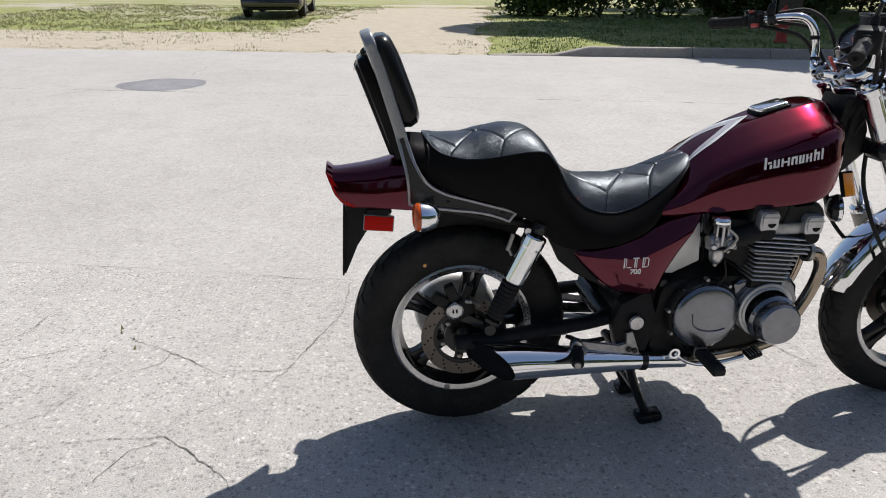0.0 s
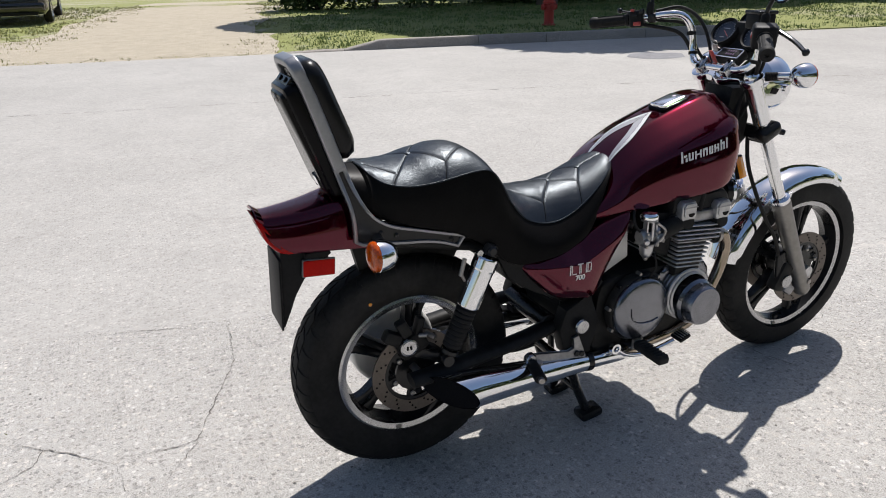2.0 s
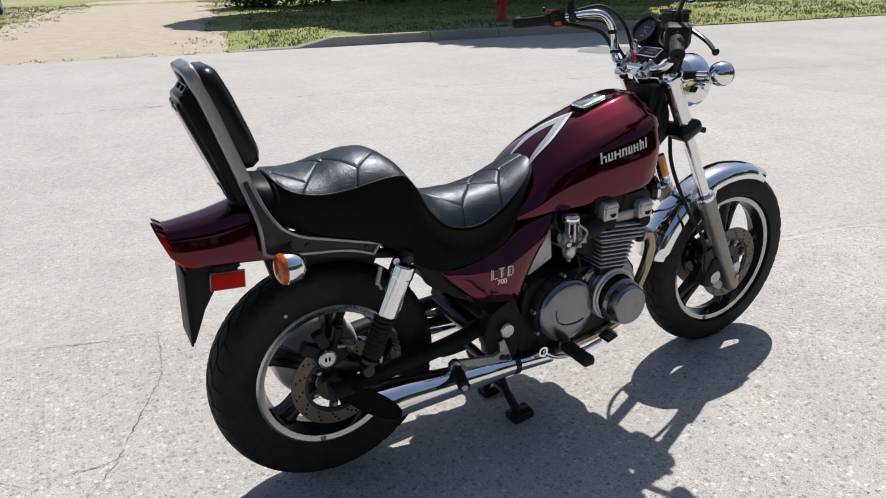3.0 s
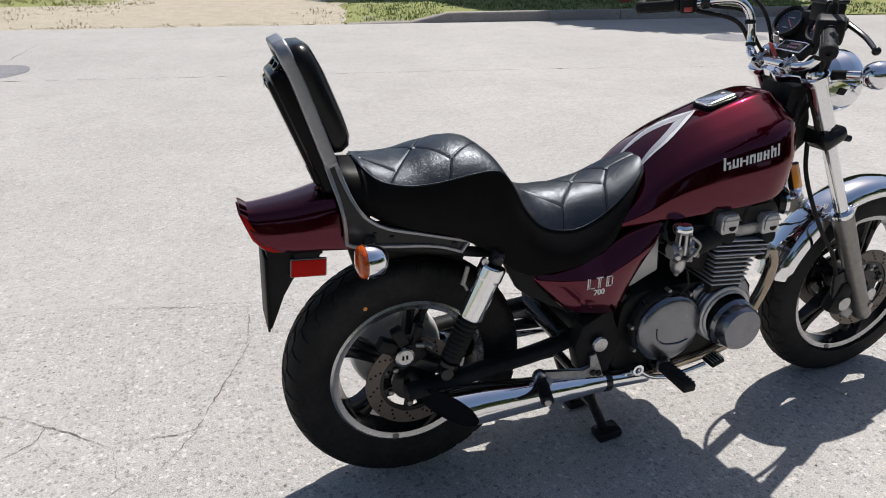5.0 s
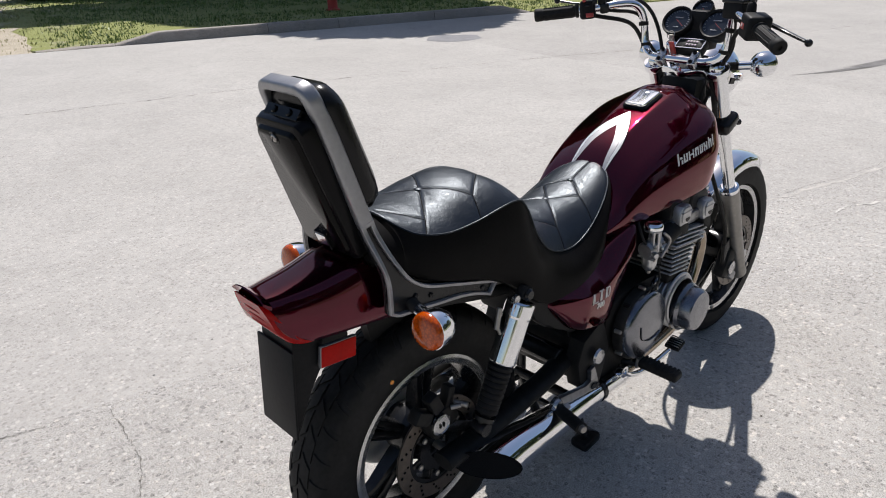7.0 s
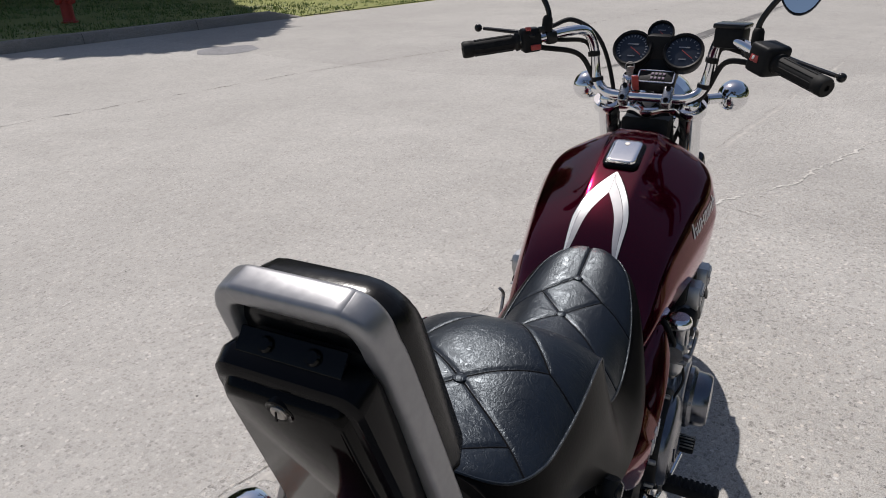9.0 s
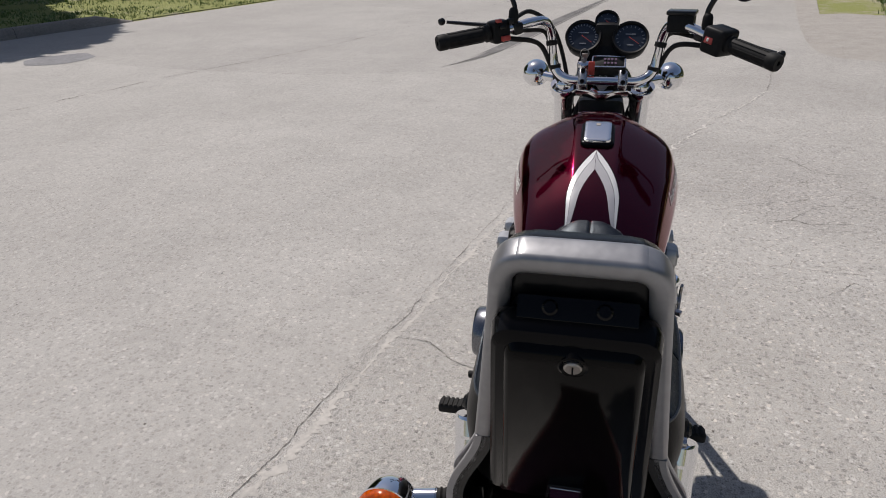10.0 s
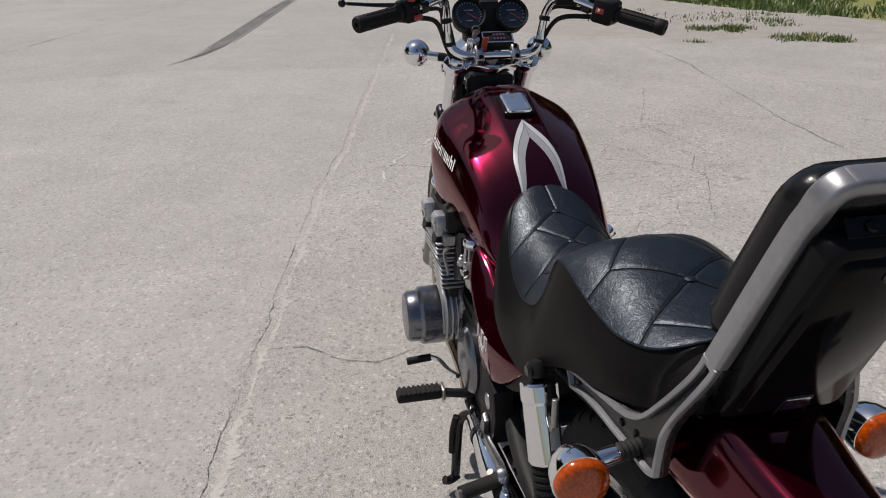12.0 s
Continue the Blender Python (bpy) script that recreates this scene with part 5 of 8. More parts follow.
part("plate_backing", box(-0.3405, 0.0, 0.636, 0.006, 0.118, 0.190, 0.003, pose(0, 0, 0, 0, 2.5, 0)), MATTBLACK, bk, "empty black plate backing")
for sgn in (-1, 1):
    r = part("rear_reflector", box(-0.243, sgn * 0.062, 0.697, 0.084, 0.010, 0.046, 0.003, pose(0, 0, 0, 0, 5, 0)), GREY, bk, "grey reflector frame")
    part("reflector_face", box(-0.243, sgn * 0.066, 0.697, 0.0795, 0.006, 0.0415, 0.002, pose(0, 0, 0, 0, 5, 0)), REDREF, r, "red side reflector")
    part("reflector_arm", box(-0.245, sgn * 0.052, 0.722, 0.06, 0.02, 0.03, 0.004), MATTBLACK, bk)


def signal(pos, face, stalk_root, group_label, name="turn_signal", size=1.0):
    """An indicator: chrome bowl, ribbed lens, rubber-sleeved stalk."""
    pos, face = Vector(pos), Vector(face).normalized()
    k = size
    s = part(name, lathe([(a * k, b * k) for a, b in ((0, -0.055), (0.012, -0.054), (0.026, -0.047), (0.037, -0.032), (0.042, -0.015), (0.0435, 0.0), (0.0435, 0.006), (0.041, 0.007))], pos, face, 40), CHROME, bike, group_label)
    bm = lathe([(a * k, b * k) for a, b in ((0.0415, 0.0), (0.0418, 0.010), (0.0405, 0.015), (0.038, 0.0192), (0.033, 0.0225), (0.026, 0.0248), (0.018, 0.0262), (0.009, 0.027), (0, 0.0272))], pos, face, 48)
    part("lens", bm, AMBER, s, "amber ribbed lens")
    side = face.orthogonal().normalized()
    over = face.cross(side)
    for i in range(30):
        # prisms round the rim of the lens
        a = 2 * math.pi * i / 30
        e = side * math.cos(a) + over * math.sin(a)
        part("lens_prism", rod(pos + e * 0.0402 * k + face * 0.006 * k, pos + e * 0.0352 * k + face * 0.0200 * k, 0.0019 * k, segs=6), AMBER, s)
    root = Vector(stalk_root)
    mid = pos - face * 0.022 * k
    d = (root - mid).normalized()
    part("stalk", rod(mid + d * 0.02 * k, mid + d * 0.072 * k, 0.0145 * k), CHROME, s, "chrome signal stalk")
    a = mid + d * 0.067 * k
    n = (root - a).length
    prof = [(0, 0)]
    for i in range(9):
        prof += [(0.0155 * k, n * i / 9 + 0.001), (0.0125 * k, n * (i + 0.5) / 9)]
    prof += [(0.0155 * k, n), (0, n)]
    part("sleeve", lathe(prof, a, d, 18), RUBBER, s, "ribbed black rubber sleeve")
    return s


for sgn in (-1, 1):
    signal((-0.140, sgn * 0.212 + (0.010 if sgn > 0 else 0.0), 0.762), (-1, sgn * 0.05, 0.02), (-0.108, sgn * 0.10, 0.776), "round amber rear turn signal in a chrome bowl", size=0.88)
    # front signals are seen as chrome balls from behind
    signal((1.245, sgn * 0.186 + (0.008 if sgn < 0 else 0.0), 1.064), (1, 0, 0), (1.185, sgn * 0.09, 1.055), "chrome-backed front turn signal", "front_turn_signal", 0.86)

# rear rail plates with grey edging
for sgn in (-1, 1):
    upper = [(-0.168, 0.953), (-0.158, 0.918), (-0.140, 0.868), (-0.114, 0.829), (-0.070, 0.8005), (0.001, 0.779), (0.063, 0.761), (0.132, 0.741)]
    lower = [(0.108, 0.710), (0.062, 0.728), (0.012, 0.7395), (-0.037, 0.7455), (-0.10, 0.754), (-0.146, 0.759), (-0.168, 0.770)]
    rear = [(-0.168, 0.770), (-0.1685, 0.80), (-0.170, 0.825), (-0.1755, 0.862), (-0.185, 0.90), (-0.197, 0.945)]
    outline = [(p.x, p.z) for run in (upper, lower, rear) for p in smooth_path([(x, 0, z) for x, z in run], 6)]
    plate = [p for k, p in enumerate(outline) if k == 0 or (Vector(p) - Vector(outline[k - 1])).length > 0.002]
    y = sgn * 0.128
    yy = y + sgn * 0.003
    n = len(plate)
    inner = []
    for k in range(n):
        # the border's inner line, set in from the outline
        a_, b_, c_ = (Vector(plate[j % n]) for j in (k - 1, k, k + 1))
        d0, d1 = (b_ - a_).normalized(), (c_ - b_).normalized()
        n0, n1 = Vector((d0.y, -d0.x)), Vector((d1.y, -d1.x))
        mid = (n0 + n1).normalized()
        reach = 0.0074 + 0.0020 * max(0.0, min(1.0, (b_.y - 0.86) / 0.05))
        inner.append(b_ + mid * min(reach / max(0.35, mid.dot(n0)), 0.014))
    rail = part("side_rail", slab(plate, min(y, y - sgn * 0.012), max(y, y - sgn * 0.012), 0.0), BLACK, bike, "black rail plate with grey raised edging")
    bm = loft([[Vector((p[0], yy - sgn * 0.008, p[1])) for p in plate], [Vector((p[0], yy + sgn * 0.0035, p[1])) for p in plate],
               [Vector((p[0] + (q.x - p[0]) * 0.15, yy + sgn * 0.005, p[1] + (q.y - p[1]) * 0.15)) for p, q in zip(plate, inner)],
               [Vector((p[0] + (q.x - p[0]) * 0.85, yy + sgn * 0.005, p[1] + (q.y - p[1]) * 0.85)) for p, q in zip(plate, inner)],
               [Vector((q.x, yy + sgn * 0.0035, q.y)) for q in inner], [Vector((q.x, yy - sgn * 0.008, q.y)) for q in inner]], caps=False)
    for mesh in (bm, rail.data):
        for v in (mesh.verts if mesh is bm else mesh.vertices):
            k = max(0.0, min(1.0, (v.co.z - 0.83) / 0.12))
            k = k * k * (3 - 2 * k)
            v.co.y -= sgn * 0.038 * k
    part("edging", bm, GREY, rail, "grey painted edging")
    bm = bmesh.new()
    for bx, bz in ((-0.10, 0.785), (-0.06, 0.772), (0.09, 0.735)):
        lathe([(0, 0), (0.006, 0), (0.006, 0.003), (0.003, 0.005), (0, 0.005)], (bx, y, bz), (0, sgn, 0), 10, bm)
    pieces("rail_bolt", bm, BLACK, rail)

# backrest
LEANB = Vector((-0.098, 0, 0.262)).normalized()
bar_pts = []
br = new("backrest")
br.parent = bike
br["label"] = "tall grey sissy bar with a padded black backrest"
for sgn in (-1,):
    bar_pts = [(-0.1815, -0.0885, 0.9475), (-0.189, -0.0860, 0.972), (-0.2155, -0.0765, 1.06), (-0.2385, -0.069, 1.132), (-0.2475, -0.0665, 1.154), (-0.2545, -0.0645, 1.172), (-0.2590, -0.058, 1.1840), (-0.2612, -0.048, 1.1890), (-0.262, -0.036, 1.1902)]
full = bar_pts + [(x, -y, z) for x, y, z in bar_pts[::-1]]
part("grab_bar", strip(full, 0.020, 0.030, (0.94, 0, 0.34), 8, bevel=0.2), GREY, br, "grey painted grab bar")


def tilted(rings_def, n=40):
    """Rounded-rectangle slabs stacked along the backrest's depth: (offset ahead, half width, low, high, corner)."""
    rings = []
    for off, hw, lo, hi, rad in rings_def:
        pts = []
        for cx, cz, a0 in ((hw - rad, hi - rad, 0), (-hw + rad, hi - rad, 90), (-hw + rad, lo + rad, 180), (hw - rad, lo + rad, 270)):
            for k in range(6):
                a = radians(a0 + 18 * k)
                pts.append((cx + rad * math.cos(a), cz + rad * math.sin(a)))
        base = Vector((-0.175, 0, 0.93))
        fwd = Vector((LEANB.z, 0, -LEANB.x))
        rings.append([base + fwd * off + LEANB * b + Vector((0, a * (1.0 - 0.62 * (b - 0.09)), 0)) for a, b in pts])
    return loft(rings)


part("backrest_pad", tilted([(0.004, 0.070, 0.035, 0.250, 0.03), (0.012, 0.080, 0.025, 0.262, 0.035), (0.034, 0.087, 0.020, 0.266, 0.036), (0.054, 0.083, 0.024, 0.261, 0.04), (0.065, 0.071, 0.036, 0.248, 0.042), (0.071, 0.045, 0.07, 0.21, 0.035)]), PAD, br, "thick black vinyl backrest pad")
bx_ = part("backrest_box", tilted([(-0.006, 0.075, -0.055, 0.229, 0.018), (-0.020, 0.077, -0.055, 0.233, 0.018), (-0.034, 0.075, -0.050, 0.229, 0.018), (-0.038, 0.070, -0.044, 0.223, 0.016)]), GLOSSBLACK, br, "gloss black hard storage box")
part("box_lid", tilted([(-0.036, 0.063, -0.035, 0.220, 0.014), (-0.044, 0.061, -0.032, 0.217, 0.014), (-0.047, 0.057, -0.028, 0.213, 0.012)]), LIDBLACK, bx_, "gloss black moulded box lid")
part("pad_backing", tilted([(-0.004, 0.060, 0.03, 0.225, 0.02), (0.006, 0.064, 0.03, 0.235, 0.02)]), MATTBLACK, br)
fwdb = Vector((LEANB.z, 0, -LEANB.x))
p = Vector((-0.175, 0, 0.93)) + LEANB * 0.205 - fwdb * 0.046
part("lock_recess", lathe([(0.008, 0.0012), (0.011, 0.0022), (0.0125, 0.0015), (0.013, -0.004)], p, -fwdb, 28), LIDBLACK, bx_, "black lock surround")
part("box_lock", lathe([(0, 0.004), (0.0062, 0.004), (0.0075, 0.0028), (0.008, -0.003)], p, -fwdb, 24), STEEL, bx_, "round silver key lock")
bm = box(p.x - 0.0055, 0, p.z - 0.002, 0.001, 0.0015, 0.008, 0)
part("keyway", bm, GLOSSBLACK, bx_)
bm = bmesh.new()
for s in (-1, 1):
    q = Vector((-0.175, s * 0.022, 0.93)) + LEANB * 0.236 - fwdb * 0.013
    lathe([(0, 0.0065), (0.005, 0.0063), (0.0068, 0.0045), (0.007, -0.001)], q, LEANB * 1.6 - fwdb, 16, bm)
pieces("box_screw", bm, LEDGE, bx_)
q = Vector((-0.175, 0, 0.93)) + LEANB * 0.236 - fwdb * 0.013
part("hinge_strip", strip([q - Vector((0, 0.049, 0)), q + Vector((0, 0.049, 0))], 0.021, 0.005, LEANB * 1.6 - fwdb, 1), LEDGE, bx_, "worn gloss black hinge ledge")
q = Vector((-0.175, 0, 0.93)) - LEANB * 0.012 - fwdb * 0.047
bm = strip([q + Vector((0, -0.016, 0)) + LEANB * 0.012, q + Vector((0, 0.016, 0)) + LEANB * 0.012], 0.003, 0.003, -fwdb, 1)
strip([q + Vector((0, -0.016, 0)) + LEANB * 0.012, q + Vector((0, -0.019, 0)) - LEANB * 0.022], 0.003, 0.003, -fwdb, 1, bm=bm)
strip([q + Vector((0, 0.016, 0)) + LEANB * 0.012, q + Vector((0, 0.019, 0)) - LEANB * 0.022], 0.003, 0.003, -fwdb, 1, bm=bm)
pl = strip([q + Vector((0, -0.015, 0)) - LEANB * 0.003, q + Vector((0, 0.015, 0)) - LEANB * 0.003], 0.022, 0.003, -fwdb, 1)
part("latch_plate", pl, BRUSHED, bx_, "dull metal latch plate")
part("latch", bm, BLACK, bx_, "small black latch frame")

# fork and front end
for sgn in (-1, 1):
    y = sgn * 0.098
    low = on_fork(0.275, y)
    fk = part("fork_leg", lathe([(0, -0.028), (0.022, -0.026), (0.029, -0.014), (0.030, 0.0), (0.0285, 0.06), (0.0285, 0.20), (0.031, 0.36), (0.0318, 0.40), (0.029, 0.408), (0.02, 0.408)], low, FORK, 28), SLIDER, bike, "alloy fork slider with a chrome stanchion")
    part("dust_seal", lathe([(0.02, 0.404), (0.030, 0.404), (0.032, 0.410), (0.031, 0.420), (0.024, 0.426), (0.02, 0.426)], low, FORK, 24), CHROME, fk, "chrome seal collar")
    part("stanchion", rod(low + FORK * 0.40, on_fork(1.06, y), 0.0195, segs=28), CHROME, fk, "chrome fork stanchion")
    part("fork_shroud", rod(on_fork(0.915, y), on_fork(1.045, y), 0.0265, segs=28), CHROME, fk, "chrome upper fork shroud")
    part("drain_bolt", lathe([(0, 0), (0.009, 0), (0.009, 0.006), (0, 0.007)], low + Vector((0, sgn * 0.025, 0.03)), (0, sgn, 0), 12), STEEL, fk)
    part("axle_clamp", lathe([(0, -0.02), (0.016, -0.02), (0.020, -0.012), (0.020, 0.02), (0, 0.02)], FA + Vector((0, sgn * 0.085, -0.005)), (0, sgn, 0), 20), ALLOY, fk)
    c = part("front_caliper", box(1.425, sgn * 0.088, 0.335, 0.06, 0.045, 0.11, 0.014, pose(0, 0, 0, 0, 25, 0)), GREASE, bike, "grimy black front brake caliper")
    part("piston_cap", lathe([(0, 0), (0.02, 0), (0.024, 0.003), (0.024, 0.012), (0.02, 0.014), (0, 0.012)], (1.43, sgn * 0.105, 0.322), (0, sgn, 0), 28), RIM, c, "round alloy piston cap")
    part("caliper_half", box(1.455, sgn * 0.10, 0.285, 0.05, 0.03, 0.035, 0.008, pose(0, 0, 0, 0, 35, 0)), GREY, c, "bare alloy caliper half")
    part("caliper_bracket", slab([(1.38, 0.42), (1.425, 0.44), (1.45, 0.36), (1.43, 0.28), (1.40, 0.30)], min(sgn * 0.085, sgn * 0.10), max(sgn * 0.085, sgn * 0.10), 0.004), BLACK, c)
    part("brake_hose", tube([(1.40, sgn * 0.09, 0.40), (1.34, sgn * 0.105, 0.50), (1.265, sgn * 0.115, 0.585), (1.21, sgn * 0.105, 0.68), (1.185, sgn * 0.075, 0.78), (1.19, sgn * 0.05, 0.88)], 0.0065, 8, 8), RUBBER, bike, "black brake hose")
    bm = box(*on_fork(0.885, y), 0.085, 0.075, 0.045, 0.016, pose(0, 0, 0, 0, -27, 0), segs=3)
    part("fork_clamp", bm, BLACK, fk, "black lower fork clamp")
    part("clamp_bolt", rod(on_fork(0.885, y) + Vector((0.035, sgn * 0.02, 0.0)), on_fork(0.885, y) + Vector((0.055, sgn * 0.03, -0.004)), 0.009), BLACK, fk)
    r = part("front_reflector", box(1.104, sgn * 0.112, 0.786, 0.014, 0.046, 0.074, 0.004, pose(0, 0, 0, 0, -22, sgn * 76)), MATTBLACK, bike, "amber side reflector in a black frame")
    part("reflector_face", box(1.105, sgn * 0.1165, 0.785, 0.010, 0.040, 0.067, 0.003, pose(0, 0, 0, 0, -22, sgn * 76)), AMBERREF, r, "amber reflector face")
    h = part("horn", lathe([(0, -0.03), (0.02, -0.03), (0.036, -0.02), (0.040, -0.005), (0.040, 0.006), (0.034, 0.010), (0.0, 0.006)], (1.12, sgn * 0.075, 0.70), (0.9, sgn * 0.35, 0.1), 32), BLACK, bike, "round black horn with a chrome ring")
    part("horn_ring", lathe([(0.033, 0.008), (0.041, 0.006), (0.042, 0.0), (0.041, -0.004)], (1.12, sgn * 0.075, 0.70), (0.9, sgn * 0.35, 0.1), 32), CHROME, h, "thin chrome ring")
    part("horn_bracket", strip([(1.10, sgn * 0.06, 0.70), (1.09, sgn * 0.04, 0.78), (1.10, sgn * 0.03, 0.86)], 0.016, 0.004, (1, 0, 0), 3), BLACK, h)
part("lower_bridge", slab([(1.17, 0.905), (1.245, 0.89), (1.235, 0.855), (1.165, 0.868)], -0.10, 0.10, 0.008), BLACK, bike, "black lower fork bridge")
rings = []
for k in range(61):
    y = -0.134 + 0.268 * k / 60
    boss = max(0.0, 1 - ((abs(y) - 0.098) / 0.036) ** 2) ** 0.5
    waist = 0.020 + 0.016 * math.exp(-(y / 0.030) ** 2)
    w = max(0.036 * boss, waist if abs(y) < 0.1 else 0.004)
    c = on_fork(1.05, y) + Vector((-0.006 * math.exp(-(y / 0.045) ** 2), 0, 0))
    a = Vector((FORK.z, 0, -FORK.x))
    rings.append([c + a * w * g + FORK * h for g, h in ((0.86, 0.011), (-0.86, 0.011), (-0.96, 0.009), (-1.0, 0.005), (-1.0, -0.008), (-0.95, -0.011), (0.95, -0.011), (1.0, -0.008), (1.0, 0.005), (0.96, 0.009))])
part("upper_bridge", loft(rings), CHROME, bike, "alloy upper fork bridge")
part("stem_nut", lathe([(0, 0.03), (0.012, 0.03), (0.016, 0.026), (0.018, 0.008), (0.022, 0.006), (0.022, 0.0)], on_fork(1.055, 0), FORK, 6), STEEL, bike)
for sgn in (-1, 1):
    part("fork_cap", lathe([(0, 0.02), (0.014, 0.02), (0.02, 0.014), (0.023, 0.004), (0.023, 0.0)], on_fork(1.055, sgn * 0.098), FORK, 20), CHROME, bike)

# added slab that fills the dark space round wiring and steering head
part("neck_fill", slab([(1.06, 0.84), (1.12, 0.80), (1.185, 0.86), (1.172, 0.93), (1.145, 1.025), (1.09, 1.025)], -0.058, 0.058, 0.012), GREASE, bike, "dark slab added to fill the space at the steering head")
for k, (y, dz) in enumerate(((-0.06, 0.0), (-0.045, 0.02), (0.05, 0.0), (0.062, 0.015))):
    part("wiring_loom", tube([(1.15, y * 0.8, 1.02), (1.12, y, 0.97 + dz), (1.105, y * 1.1, 0.91), (1.085, y * 1.1, 0.85), (1.04, y, 0.82)], 0.008, 6, 8), RUBBER, bike, "taped black wiring loom")

# chrome front fender
FENDER_END = 168
rings = []
for k in range(37):
    a = radians(62 + (FENDER_END - 62) * k / 36)
    r = 0.362 + (0.012 * max(0, (k - 24) / 12) ** 2)
    w = 0.062 if 2 < k < 35 else 0.052
    sec = [(-w, -0.045), (-w * 1.0, -0.028), (-w * 0.88, -0.009), (-w * 0.5, 0.002), (0, 0.006), (w * 0.5, 0.002), (w * 0.88, -0.009), (w, -0.028), (w, -0.045), (w * 0.94, -0.045), (w * 0.9, -0.028), (w * 0.8, -0.012), (0, 0.003), (-w * 0.8, -0.012), (-w * 0.9, -0.028), (-w * 0.94, -0.045)]
    rings.append([FA + Vector(((r + h) * math.cos(a), y, (r + h) * math.sin(a))) for y, h in sec])
fender = part("front_fender", loft(rings), CHROME, bike, "deep chrome front fender", sharp=50)
for sgn in (-1, 1):
    a = radians(118)
    p0 = FA + Vector((0.345 * math.cos(a), sgn * 0.064, 0.345 * math.sin(a)))
    part("fender_brace", slab([(p0.x - 0.05, p0.z - 0.03), (p0.x + 0.04, p0.z + 0.005), (p0.x + 0.03, p0.z - 0.055), (p0.x - 0.02, p0.z - 0.075)], min(sgn * 0.066, sgn * 0.074), max(sgn * 0.066, sgn * 0.074), 0.003), CHROME, fender, "chrome fender brace")
    part("brace_bolt", lathe([(0, 0), (0.008, 0), (0.008, 0.005), (0, 0.006)], (p0.x - 0.01, sgn * 0.074, p0.z - 0.03), (0, sgn, 0), 10), BLACK, fender)

# headlight
hl_c = Vector((1.285, 0, 1.015))
hl_d = Vector((1, 0, -0.06))
hl = part("headlight", lathe([(0, -0.095), (0.03, -0.092), (0.058, -0.075), (0.078, -0.045), (0.087, -0.008), (0.0885, 0.018), (0.086, 0.026), (0.083, 0.024)], hl_c, hl_d, 44), CHROME, bike, "round chrome headlight shell")
part("headlight_glass", lathe([(0.083, 0.022), (0.06, 0.034), (0.03, 0.040), (0, 0.042)], hl_c, hl_d, 40), GLASS, hl, "clear headlight lens")
part("reflector_bowl", lathe([(0.082, 0.018), (0.05, -0.02), (0.02, -0.035), (0, -0.037)], hl_c, hl_d, 40), CHROME, hl)
for sgn in (-1, 1):
    e = part("headlight_ear", slab([(1.105, 1.052), (1.15, 1.058), (1.215, 1.035), (1.255, 1.02), (1.245, 0.995), (1.205, 0.985), (1.16, 0.95), (1.15, 0.955)], min(sgn * 0.098, sgn * 0.106), max(sgn * 0.098, sgn * 0.106), 0.003), CHROME, hl, "chrome headlight bracket")
    part("bracket_slot", slab([(1.205, 1.022), (1.232, 1.016), (1.222, 1.000), (1.196, 1.005)], min(sgn * 0.1065, sgn * 0.108), max(sgn * 0.1065, sgn * 0.108), 0.0), GLOSSBLACK, e)
    part("ear_bolt", rod((1.265, sgn * 0.08, 1.015), (1.265, sgn * 0.112, 1.015), 0.012), CHROME, hl)

# handlebar
def bar_side(s):
    g = {1: (0.880, 0.380, 1.193), -1: (0.856, -0.358, 1.168)}[s]
    top = {1: 1.225, -1: 1.221}[s]
    return [(1.067, s * 0.0, 1.080), (1.067, s * 0.045, 1.080), (1.070, s * 0.088, 1.082), (1.085, s * 0.118, 1.100), (1.090, s * 0.131, 1.145), (1.078, s * 0.136, top - 0.032), (1.050, s * 0.150, top), (1.012, s * 0.182, top + 0.002), (0.965, s * 0.247, top * 0.6 + g[2] * 0.4), g]


